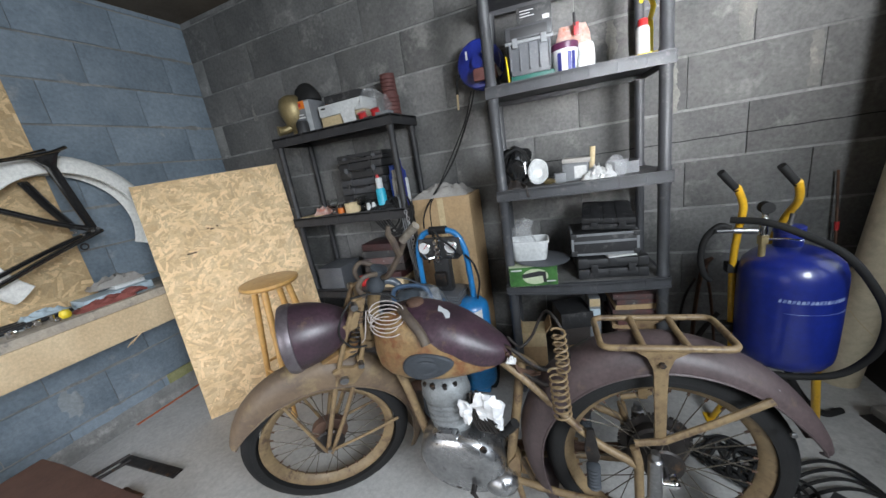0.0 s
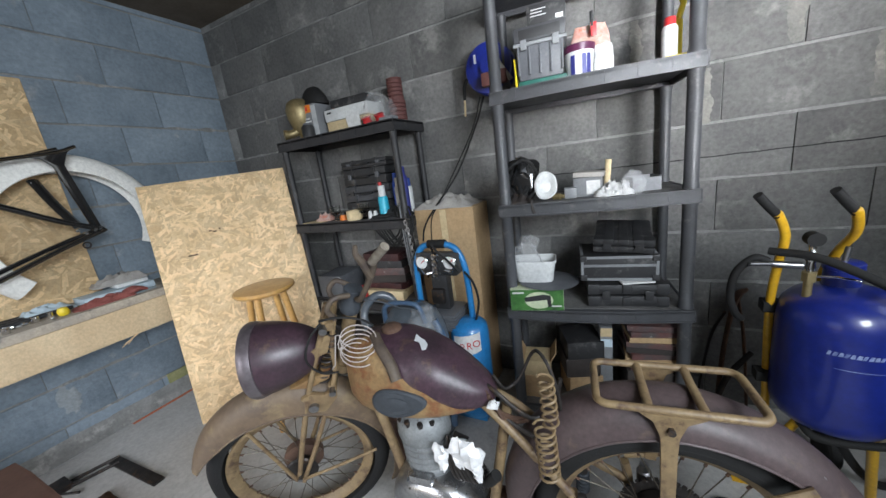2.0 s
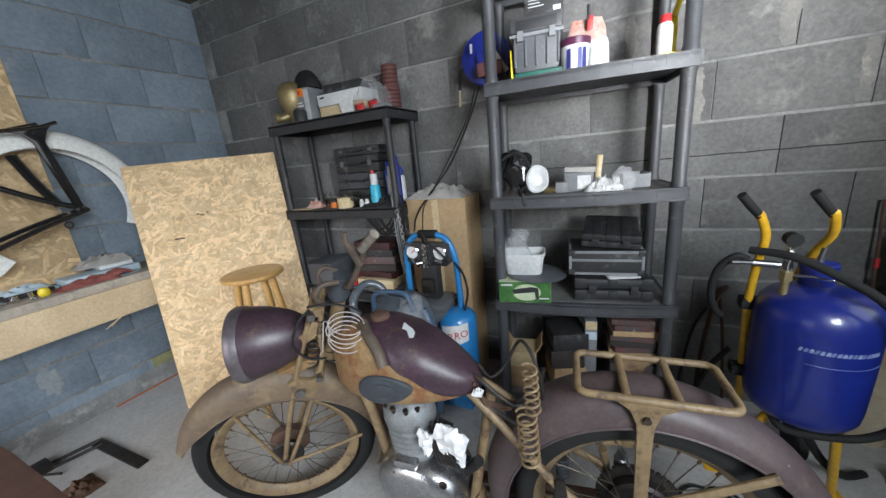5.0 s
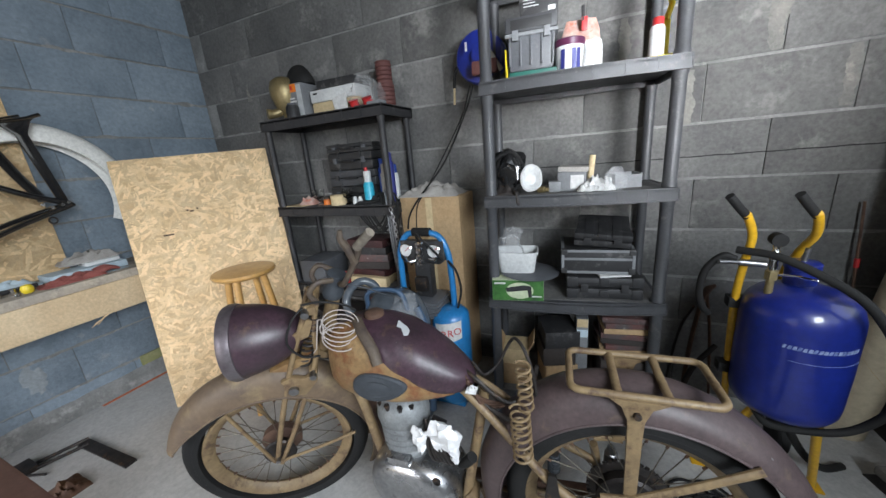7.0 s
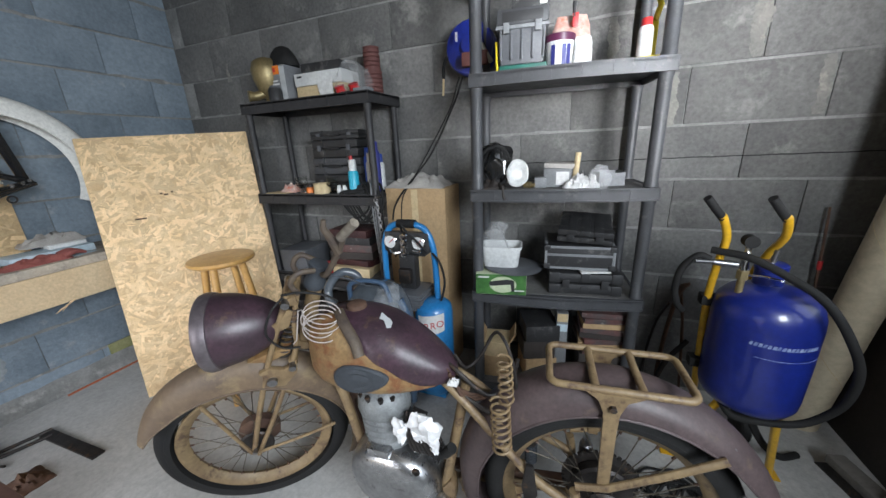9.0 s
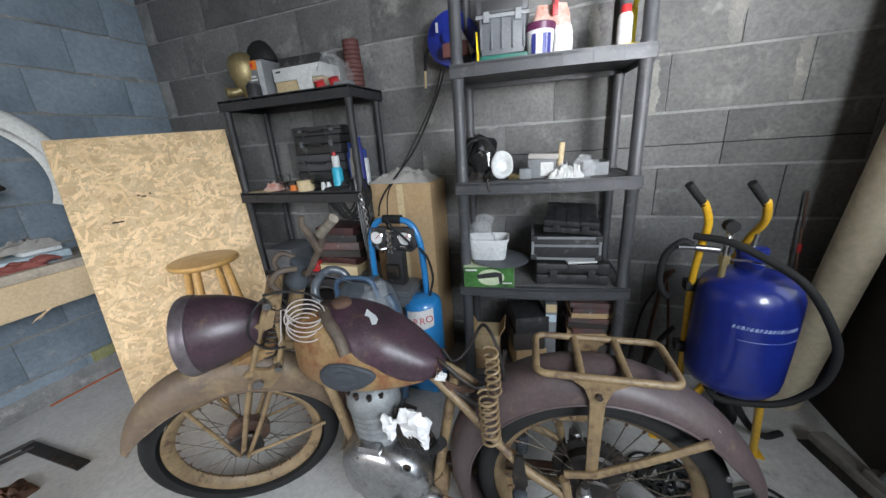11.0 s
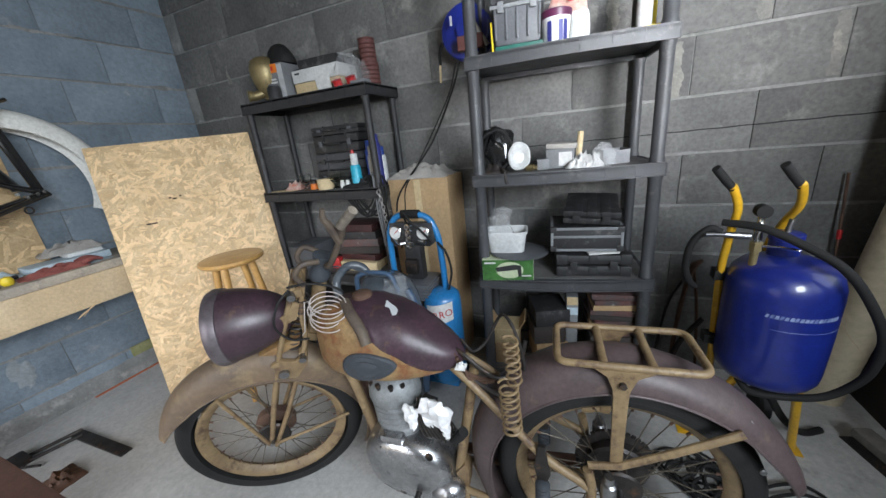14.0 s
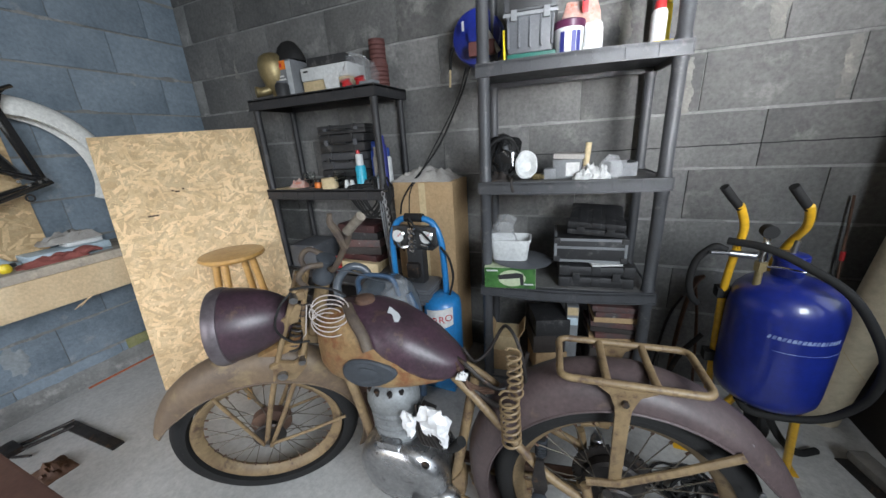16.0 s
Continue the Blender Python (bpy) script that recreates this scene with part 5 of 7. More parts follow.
# frame
for pts, r, nm in (([(0.93, 0, 0.87), (0.70, 0.0, 0.70), (0.48, 0.0, 0.70)], 0.016, "top_tube"),
                   ([(0.955, 0, 0.80), (0.875, 0.0, 0.61), (0.83, 0.0, 0.42), (0.80, 0.0, 0.28)], 0.017, "down_tube"),
                   ([(0.42, 0.0, 0.70), (0.455, 0.02, 0.50), (0.50, 0.03, 0.26)], 0.016, "seat_tube")):
    bm = B()
    tube(bm, spline(pts, 5), r, 12)
    put(nm, bm, M_GOLD)
for s in (-1, 1):
    bm = B()
    tube(bm, spline([(0.50, 0.03 * s, 0.73), (0.40, 0.055 * s, 0.655), (0.23, 0.082 * s, 0.49), (0.125, 0.092 * s, 0.425), (0.09, 0.094 * s, 0.40)], 6), 0.0125, 10)
    put("upper_stay", bm, M_GOLD)
    bm = B()
    tube(bm, spline([(0.50, 0.05 * s, 0.24), (0.3, 0.08 * s, 0.235), (0.09, 0.094 * s, 0.23)], 5), 0.012, 10)
    tube(bm, spline([(0.105, 0.094 * s, 0.475), (0.095, 0.096 * s, 0.42), (0.093, 0.096 * s, 0.33), (0.09, 0.094 * s, 0.22)], 5), 0.0135, 10)
    put("lower_stay", bm, M_GOLD)
    bm = B()
    tube(bm, [(0.105, 0.098 * s, 0.495), (0.03, 0.099 * s, 0.512), (-0.09, 0.097 * s, 0.585), (-0.215, 0.090 * s, 0.662)], 0.009, 10, flat=1.2)
    put("fender_stay", bm, M_GOLD)
    # plunger suspension
    bm = B()
    lathe(bm, [(0, 0.47), (0.012, 0.47), (0.014, 0.45), (0.02, 0.445), (0.0205, 0.30), (0.016, 0.295), (0.016, 0.28), (0.02, 0.275), (0.02, 0.2), (0, 0.195)], 22, T(0.052, 0.1 * s, 0))
    put("plunger", bm, M_STEEL, label="bare grey steel plunger tube")
    bm = B()
    lathe(bm, [(0, 0.0), (0.014, 0.0), (0.014, 0.03), (0.009, 0.036), (0, 0.038)], 14, Matrix.Translation((0.0, 0.075 * s, RA.z)) @ Matrix.Rotation(radians(-90 * s), 4, "X"))
    cyl(bm, (0.052, 0.1 * s, RA.z), (0.0, 0.1 * s, RA.z), 0.012)
    put("axle_nut", bm, M_CHROME)
    # folding peg on its arm
    bm = B()
    prism(bm, [(0.235, 0.53), (0.215, 0.53), (0.20, 0.43), (0.21, 0.40), (0.235, 0.40), (0.245, 0.45)], "y", 0.094 * s - 0.006, 0.094 * s + 0.006, bev=0.003)
    put("peg_arm", bm, M_DARK)
    bm = B()
    rows = [(0, 0)]
    for k in range(7):
        rows += [(0.018, 0.004 + k * 0.013), (0.021, 0.007 + k * 0.013), (0.018, 0.012 + k * 0.013)]
    rows += [(0, 0.1)]
    lathe(bm, rows, 16, Matrix.Translation((0.222, 0.108 * s, 0.41)) @ Matrix.Rotation(radians(180), 4, "X"))
    put("foot_peg", bm, M_PAD)
# luggage rack
rack = new("luggage_rack")
rack.parent = bike
bm = B()
cor = []
for cu, cv, a0 in ((-0.115, 0.062, 90), (-0.115, -0.062, 180), (0.16, -0.062, 270), (0.16, 0.062, 0)):
    for k in range(6):
        a = radians(a0 + 90 * k / 5)
        cor.append((cu + 0.025 * math.cos(a), cv + 0.025 * math.sin(a), 0.808))
tube(bm, cor, 0.0095, 10, closed=True)
put("rack_frame", bm, M_GOLD, rack)
for u in (0.078, -0.028):
    bm = B()
    tube(bm, [(u, -0.085, 0.809), (u, -0.04, 0.806), (u, 0.04, 0.806), (u, 0.085, 0.809)], 0.0105, 10, flat=0.7)
    put("rack_bar", bm, M_GOLD, rack)
for s in (-1, 1):
    bm = B()
    prism(bm, [(0.10, 0.802), (0.072, 0.782), (0.058, 0.745), (0.056, 0.70), (0.053, 0.50), (0.024, 0.50), (0.022, 0.70), (0.02, 0.745), (0.006, 0.782), (-0.03, 0.802)], "y", 0.092 * s - 0.0045, 0.092 * s + 0.0045, bev=0.0025)
    put("rack_stay", bm, M_GOLD, rack)
    bm = B()
    cyl(bm, (0.038, 0.09 * s, 0.765), (0.038, 0.106 * s, 0.765), 0.009, seg=6)
    put("rack_bolt", bm, M_DARK, rack)
for u, z in ((-0.268, 0.585), (-0.235, 0.70)):
    bm = B()
    lathe(bm, [(0, 0), (0.008, 0.0), (0.007, 0.005), (0, 0.007)], 12, Matrix.Translation((u, 0.083 if z < 0.6 else 0.06, z - 0.03)) @ Matrix.Rotation(radians(-75), 4, "X"))
    put("fender_bolt", bm, M_STEEL)
# saddle springs and broken saddle frame
for c, h, r, tn in (((0.30, 0.098, 0.575), 0.155, 0.025, 7), ((0.29, 0.098, 0.735), 0.135, 0.018, 6)):
    bm = B()
    tube(bm, helix(c, r, h, tn, lean=(0.008, 0.0)), 0.0036, 7)
    put("saddle_spring", bm, M_GOLD)
bm = B()
tube(bm, spline([(0.50, 0.0, 0.775), (0.44, 0.03, 0.755), (0.39, 0.03, 0.71), (0.34, 0.02, 0.68), (0.29, -0.02, 0.70), (0.27, -0.03, 0.78)], 6), 0.0065, 8)
tube(bm, spline([(0.49, 0.03, 0.76), (0.44, 0.04, 0.70), (0.40, 0.04, 0.665), (0.33, 0.05, 0.64)], 6), 0.0075, 8)
tube(bm, spline([(0.46, -0.02, 0.775), (0.42, 0.0, 0.75), (0.38, -0.02, 0.78), (0.345, -0.03, 0.85), (0.32, 0.0, 0.875), (0.29, 0.03, 0.84), (0.27, 0.03, 0.74), (0.28, 0.02, 0.64)], 6), 0.0048, 8)
put("saddle_frame", bm, M_DARK, label="bare rusty saddle frame without its seat")
bm = B()
for k in range(6):
    tube(bm, spline([(0.49 - 0.01 * k, 0.02 + 0.008 * k, 0.775 - 0.006 * k), (0.455 - 0.008 * k, 0.045, 0.735 - 0.012 * k), (0.44 - 0.02 * k, 0.03 - 0.01 * k, 0.68 - 0.008 * k)], 5), 0.0045, 6)
put("wiring_loom", bm, M_RUST)
bm = B()
cloth(bm, (0, 0, 0), 0.03, 0.03, 0.02, 8, 4.0, Matrix.Translation((0.445, 0.06, 0.735)))
put("tape_scrap", bm, M_PAPER)

# engine
eng = new("engine")
eng.parent = bike
bm = B()
egg = []
for k in range(40):
    a = 2 * math.pi * k / 40
    c, s = math.cos(a), math.sin(a)
    egg.append((0.665 + 0.163 * math.copysign(abs(c) ** 0.85, c) + 0.012 * s, 0.312 + 0.132 * math.copysign(abs(s) ** 0.88, s) + 0.012 * c))
sec = []
for v, sc in ((-0.10, 0.62), (-0.094, 0.80), (-0.08, 0.92), (-0.06, 0.97), (0.03, 0.98), (0.06, 0.97), (0.085, 0.91), (0.10, 0.78), (0.106, 0.55), (0.108, 0.2)):
    sec.append([(0.665 + (u - 0.665) * sc, v, 0.312 + (z - 0.312) * sc) for u, z in egg])
loft(bm, sec)
bmesh.ops.recalc_face_normals(bm, faces=bm.faces[:])
put("crankcase", bm, M_ALU, eng)
for u, z in ((0.735, 0.40), (0.625, 0.345), (0.57, 0.40), (0.585, 0.29), (0.77, 0.30), (0.68, 0.23)):
    bm = B()
    lathe(bm, [(0, 0), (0.013, 0), (0.013, 0.006), (0.008, 0.008), (0.008, 0.003), (0, 0.003)], 14, Matrix.Translation((u, 0.0995 - 0.6 * abs(u - 0.665) ** 2 - 0.5 * abs(z - 0.312) ** 2, z)) @ Matrix.Rotation(radians(-90), 4, "X"))
    put("case_screw", bm, M_DARK, eng)
bm = B()
blob(bm, (0.53, 0.07, 0.245), (0.065, 0.05, 0.05))
lathe(bm, [(0, 0), (0.028, 0.0), (0.028, 0.012), (0.02, 0.018), (0, 0.02)], 20, Matrix.Translation((0.52, 0.10, 0.25)) @ Matrix.Rotation(radians(-80), 4, "X"))
put("gear_cover", bm, M_ALU, eng)
bm = B()
cyl(bm, (0.62, 0.09, 0.245), (0.62, 0.135, 0.245), 0.010)
tube(bm, [(0.62, 0.13, 0.245), (0.605, 0.135, 0.215), (0.60, 0.15, 0.20)], 0.007, 8)
put("kick_shaft", bm, M_DARK, eng)
bm = B()
tilt = Matrix.Translation((0.695, 0.0, 0.42)) @ Matrix.Rotation(radians(4), 4, "Y")
rows = [(0, 0.0), (0.075, 0.0), (0.082, 0.012), (0.082, 0.03)]
for k in range(4):
    z = 0.035 + k * 0.022
    rows += [(0.078, z), (0.086, z + 0.006), (0.087, z + 0.014), (0.078, z + 0.02)]
rows += [(0.088, 0.13), (0.092, 0.15), (0.086, 0.19), (0.066, 0.215), (0.03, 0.225), (0, 0.228)]
lathe(bm, rows, 36, tilt, 1.0, 0.86)
put("cylinder", bm, M_CYL, eng)
for a, z in ((40, 0.195), (75, 0.205), (110, 0.2), (140, 0.195)):
    bm = B()
    cyl(bm, (0.07 * math.cos(radians(a)), 0.062 * math.sin(radians(a)), z - 0.01), (0.075 * math.cos(radians(a)), 0.068 * math.sin(radians(a)), z + 0.012), 0.009, seg=6, m=tilt)
    put("head_nut", bm, M_DARK, eng)
bm = B()
box(bm, (0.66, -0.03, 0.42), (0.74, 0.095, 0.455), bev=0.012)
put("barrel_flange", bm, M_ALU, eng)
bm = B()
cyl(bm, (0.60, 0.02, 0.56), (0.555, 0.02, 0.545), 0.022)
lathe(bm, [(0, 0), (0.024, 0), (0.026, 0.02), (0.02, 0.035), (0.024, 0.05), (0.024, 0.075), (0.0, 0.08)], 18, T(0.565, 0.03, 0.45))
for k in range(5):
    tube(bm, spline([(0.60 - 0.014 * k, 0.055, 0.60), (0.59 - 0.012 * k, 0.085, 0.54), (0.58 - 0.014 * k, 0.08, 0.48), (0.56 - 0.01 * k, 0.06, 0.45)], 5), 0.0055, 7)
put("carburettor", bm, M_DARK, eng)
bm = B()
tube(bm, [(0.50, 0.05, 0.44), (0.475, 0.06, 0.47), (0.455, 0.065, 0.50)], [0.012, 0.016, 0.017], 12)
put("breather_stub", bm, M_RUBBER, eng)
for c, s in (((0.615, 0.088, 0.555), (0.022, 0.012, 0.048)), ((0.535, 0.085, 0.575), (0.05, 0.015, 0.055)), ((0.508, 0.085, 0.53), (0.014, 0.01, 0.05))):
    bm = B()
    blob(bm, c, s, 18)
    crumple(bm, 0.016, 42, 3.0)
    crumple(bm, 0.006, 120, 5.0)
    put("foil_wad", bm, M_FOIL, eng, label="crumpled bright foil plugging the port")
bm = B()
prism(bm, [(0.50, 0.30), (0.47, 0.34), (0.455, 0.32), (0.46, 0.24), (0.50, 0.22)], "y", 0.0, 0.05, bev=0.004)
put("engine_lug", bm, M_GOLD)
bm = B()
tube(bm, spline([(0.79, -0.03, 0.55), (0.86, -0.05, 0.53), (0.89, -0.07, 0.44), (0.84, -0.09, 0.30), (0.70, -0.11, 0.22), (0.3, -0.13, 0.22), (-0.1, -0.14, 0.25)], 6), 0.02, 14)
put("exhaust_pipe", bm, M_RUST)
# centre stand
for s in (-1, 1):
    bm = B()
    tube(bm, [(0.47, 0.06 * s, 0.235), (0.42, 0.10 * s, 0.02), (0.37, 0.105 * s, 0.008)], 0.011, 10)
    put("stand_leg", bm, M_GOLD)

# ---- things on the shelves ----
def carton(name, lo, hi, material, label, category="box", rz=0.0, bev=0.003, group=""):
    c = V(((lo[0] + hi[0]) / 2, (lo[1] + hi[1]) / 2, lo[2]))
    bm = B()
    box(bm, (lo[0] - c.x, lo[1] - c.y, 0), (hi[0] - c.x, hi[1] - c.y, hi[2] - lo[2]), bev=bev)
    return solo(name, bm, material, pose(c.x, c.y, c.z, 0, 0, rz), label, category, group)


def tool_case(lo, hi, body, label, rz=0.0, ribs=3, band=None, tilt=0.0):
    """A moulded case: two shells, seam, ribs, latches, handle on the front."""
    w, d, h = (hi[i] - lo[i] for i in range(3))
    ob = thing("tool_case", pose((lo[0] + hi[0]) / 2, (lo[1] + hi[1]) / 2, lo[2], tilt, 0, rz), label, "tool case")
    for nm, z0, z1 in (("base_shell", 0.0, h * 0.52), ("lid_shell", h * 0.54, h)):
        bm = B()
        box(bm, (-w / 2, -d / 2, z0), (w / 2, d / 2, z1), bev=min(0.014, h * 0.12))
        for k in range(ribs):
            x = -w / 2 + w * (k + 0.5) / ribs
            box(bm, (x - 0.008, -d / 2 - 0.004, z0 + 0.008), (x + 0.008, d / 2 + 0.002, z1 + (0.003 if nm == "lid_shell" else -0.006)), bev=0.002)
        part(nm, bm, band if (band and nm == "lid_shell") else body, ob)
    for x in (-w * 0.32, w * 0.32):
        bm = B()
        box(bm, (x - 0.014, -d / 2 - 0.009, h * 0.38), (x + 0.014, -d / 2 - 0.001, h * 0.70), bev=0.002)
        part("latch", bm, M_BLACK if body is not M_BLACK else M_CASEGREY, ob)
    bm = B()
    tube(bm, spline([(-0.045, -d / 2 - 0.002, h * 0.5), (-0.04, -d / 2 - 0.022, h * 0.5), (0.04, -d / 2 - 0.022, h * 0.5), (0.045, -d / 2 - 0.002, h * 0.5)], 4), 0.006, 8)
    part("handle", bm, M_BLACK, ob)
    return ob


def can(name, x, y, z, r, h, body, cap, label, category, cap_h=0.03):
    ob = thing(name, T(x, y, z), label, category)
    part("body", lathe(B(), [(0, 0), (r, 0), (r * 1.02, 0.004), (r, 0.008), (r, h - 0.012), (r * 0.8, h), (0, h)], 24), body, ob)
    part("cap", lathe(B(), [(0, h), (r * 0.72, h), (r * 0.7, h + cap_h - 0.004), (r * 0.6, h + cap_h), (0, h + cap_h)], 20), cap, ob)
    return ob


Z1, Z2, Z3, Z4, Z5 = 2.108, 1.660, 1.188, 0.693, 0.163
before_shelf = set(bpy.data.objects)
# tier with tool boxes and paint
carton("flat_case", (2.575, -0.43, Z2), (2.765, -0.22, Z2 + 0.034), mat("green_plastic", (0.02, 0.13, 0.10), None, 0.4), "flat green plastic case under a toolbox", "tool case")
tb1 = thing("toolbox", T(2.665, -0.33, Z2 + 0.035), "grey ribbed plastic toolbox with a darker lid", "toolbox")
bm = B()
box(bm, (-0.095, -0.10, 0.0), (0.095, 0.10, 0.135), bev=0.012, taper=0.92)
for k in range(5):
    box(bm, (-0.085 + 0.0425 * k - 0.004, -0.104, 0.02), (-0.085 + 0.0425 * k + 0.004, -0.09, 0.13), bev=0.002)
part("body", bm, M_CASEGREY, tb1)
part("lid", box(B(), (-0.102, -0.106, 0.143), (0.102, 0.104, 0.20), bev=0.01), M_SHELF, tb1)
part("lid_panel", box(B(), (-0.080, -0.1085, 0.152), (0.080, -0.1055, 0.188), bev=0.001), M_BLACK, tb1)
for x in (-0.062, 0.062):
    part("latch", box(B(), (x - 0.012, -0.114, 0.112), (x + 0.012, -0.104, 0.150), bev=0.002), M_MIDGREY, tb1)
part("band", box(B(), (-0.104, -0.108, 0.128), (0.104, 0.106, 0.142), bev=0.003), M_MIDGREY, tb1)
bx = carton("small_box", (2.62, -0.40, Z2 + 0.236), (2.77, -0.26, Z2 + 0.314), M_BLACK, "small black box with white print on a toolbox")
bm = B()
bars(bm, -0.06, 0.0, 0.058, 0.0035, -0.0702, 3, 2.2)
box(bm, (0.036, -0.0712, 0.012), (0.064, -0.0702, 0.028))
part("print_bar", bm, M_PAPER, bx)
tubp = thing("paint_tub", T(2.815, -0.385, Z2), "white plastic paint tub with a purple lid", "paint tub")
part("body", lathe(B(), [(0, 0), (0.05, 0), (0.056, 0.1), (0.056, 0.104), (0, 0.104)], 28), M_WHITE, tubp)
part("lid", lathe(B(), [(0, 0.104), (0.059, 0.104), (0.06, 0.128), (0.055, 0.132), (0, 0.131)], 28), M_PURPLE, tubp)
for a in (-75, -55, -120):
    bm = B()
    ar = radians(a)
    box(bm, (-0.008, -0.001, 0.012), (0.008, 0.001, 0.09), Matrix.Translation((0.0545 * math.cos(ar), 0.0545 * math.sin(ar), 0)) @ Matrix.Rotation(ar + math.pi / 2, 4, "Z"))
    part("label_stripe", bm, M_NAVY, tubp)
def soft_pack(x, y, z0, w, d, h, material, label, seed, pinch=0.25):
    """A filled film pack: flat faces, pinched top, gathered tip and creases."""
    rows = []
    n, k = 14, 28
    for i in range(n + 1):
        f = i / n
        half_w = w / 2 * (0.94 + 0.06 * math.sin(math.pi * f)) * (1 - 0.18 * max(0.0, f - 0.75) * 4)
        half_d = d / 2 * (0.35 + 0.65 * math.sin(math.pi * min(1.0, f * 0.8 + 0.18))) * (1 - (1 - pinch) * max(0.0, f - 0.7) / 0.3)
        row = []
        for j in range(k):
            a = 2 * math.pi * j / k
            c, q = math.cos(a), math.sin(a)
            p = V((x + half_w * math.copysign(abs(c) ** 0.45, c), y + half_d * math.copysign(abs(q) ** 0.6, q), z0 + h * f))
            e = noise.noise(p * 34 + V((seed, 0, 0))) * 0.008 + noise.noise(p * 90 + V((0, seed, 0))) * 0.0035
            row.append(p + V((e * 0.6, e, (e * 0.9 if 0 < i < n else 0.012 * abs(noise.noise(p * 40)) if i == n else 0.0))))
        rows.append(row)
    bm = B()
    loft(bm, rows)
    return solo("plastic_bag", bm, material, T(), label, "bag")


bag = soft_pack(2.862, -0.315, Z2, 0.15, 0.075, 0.215, M_PINKP, "half-open pink and white plastic refill bag", 1.0)
part("tape_tab", box(B(), (2.862, -0.3575, Z2 + 0.165), (2.884, -0.3535, Z2 + 0.215), bev=0.001), M_RED, bag, "red tape closing the bag")
bm = B()
cyl(bm, (2.868, -0.352, Z2 + 0.20), (2.866, -0.35, Z2 + 0.255), 0.007, seg=10)
part("nozzle", bm, M_BLACK, bag, "black spout in the bag's mouth")
soft_pack(2.902, -0.40, Z2, 0.07, 0.045, 0.115, M_WHITE, "folded white plastic pouch beside a paint tub", 4.0, 0.5)
can("spray_can", 3.125, -0.40, Z2 + 0.02, 0.027, 0.105, M_PAPER, M_RED, "white spray can with a red cap in a yellow dish", "spray can", 0.028)
bm = B()
lathe(bm, [(0, 0), (0.05, 0), (0.056, 0.02), (0.05, 0.02), (0.045, 0.006), (0, 0.006)], 24, T(3.145, -0.39, Z2), 1.0, 0.8)
solo("dish", bm, M_YELLOWP, T(), "shallow yellow plastic dish on the shelf", "dish")
bm = B()
box(bm, (3.15, -0.37, Z2 + 0.0), (3.175, -0.36, Z2 + 0.15), bev=0.003)
tube(bm, [(3.16, -0.37, Z2 + 0.15), (3.175, -0.37, Z2 + 0.2), (3.165, -0.36, Z2 + 0.24)], 0.010, 10)
tube(bm, [(3.165, -0.36, Z2 + 0.24), (3.13, -0.38, Z2 + 0.235), (3.12, -0.40, Z2 + 0.22)], 0.008, 10)
solo("clamp_gun", bm, M_YELLOWP, T(), "yellow hand clamp standing on the shelf", "clamp")
bm = B()
cyl(bm, (2.565, -0.42, Z2), (2.56, -0.40, Z2 + 0.13), 0.005, seg=8)
solo("pencil", bm, M_YELLOWP, T(), "thin yellow stick leaning on a toolbox", "stick")
# top tier underside items
carton("dark_box", (2.60, -0.38, Z1), (2.85, -0.15, Z1 + 0.16), M_BLACK, "dark box on the topmost shelf tier")
# third tier
bm = B()
pts = []
for i in range(11 * 16):
    a, k = 2 * math.pi * i / 16, i / 16
    pts.append((2.55 + 0.014 * math.sin(k * 1.7) + (0.060 + 0.012 * math.sin(k * 2.9)) * math.cos(a), -0.44 + 0.008 * k + 0.018 * math.sin(a * 2 + k), Z3 + 0.097 + 0.008 * math.sin(k) + (0.080 + 0.006 * math.sin(k * 2.1)) * math.sin(a)))
tube(bm, pts, 0.0068, 7)
solo("cable_coil", bm, M_RUBBER, T(), "coiled black cable standing on the shelf", "cable")
bm = B()
cloth(bm, (2.54, -0.44, Z3), 0.13, 0.08, 0.06, 14, 7.0)
tube(bm, [(2.58, -0.46, Z3 + 0.02), (2.60, -0.51, Z3 + 0.01), (2.605, -0.515, Z3 - 0.03), (2.61, -0.515, Z3 - 0.04)], 0.007, 8)
solo("metal_parts", bm, M_DARK, T(), "heap of small dark metal parts on the shelf", "metal parts")
bm = B()
lathe(bm, [(0, 0), (0.034, 0.0), (0.044, 0.008), (0.047, 0.05), (0.052, 0.062), (0.054, 0.074), (0.047, 0.080), (0.036, 0.074), (0.024, 0.06), (0.0, 0.054)], 30, Matrix.Translation((2.645, -0.38, Z3 + 0.056)) @ Matrix.Rotation(radians(80), 4, "X") @ Matrix.Rotation(radians(12), 4, "Y"), 0.92, 1.12)
crumple(bm, 0.004, 22, 1.0)
solo("plastic_jar", bm, M_WHITE, T(), "white moulded plastic cup lying on its side", "cup")
# bundle in shiny dark film behind the cable
bm = B()
blob(bm, (2.565, -0.40, Z3 + 0.10), (0.066, 0.05, 0.098), 30, power=0.8)
crumple(bm, 0.03, 24, 3.0)
crumple(bm, 0.012, 60, 9.0)
for v in bm.verts:
    v.co.z = max(Z3 + 0.002, v.co.z)
solo("plastic_bag", bm, M_GLOSSBLACK, T(), "shiny dark plastic bag beside a coiled cable", "bag")
bm = B()
cyl(bm, (2.69, -0.43, Z3 + 0.014), (2.72, -0.445, Z3 + 0.014), 0.014, seg=8)
cyl(bm, (2.72, -0.445, Z3 + 0.014), (2.735, -0.45, Z3 + 0.014), 0.009, seg=12)
solo("brass_fitting", bm, M_BRASS, T(), "small brass pipe fitting on the shelf", "fitting")
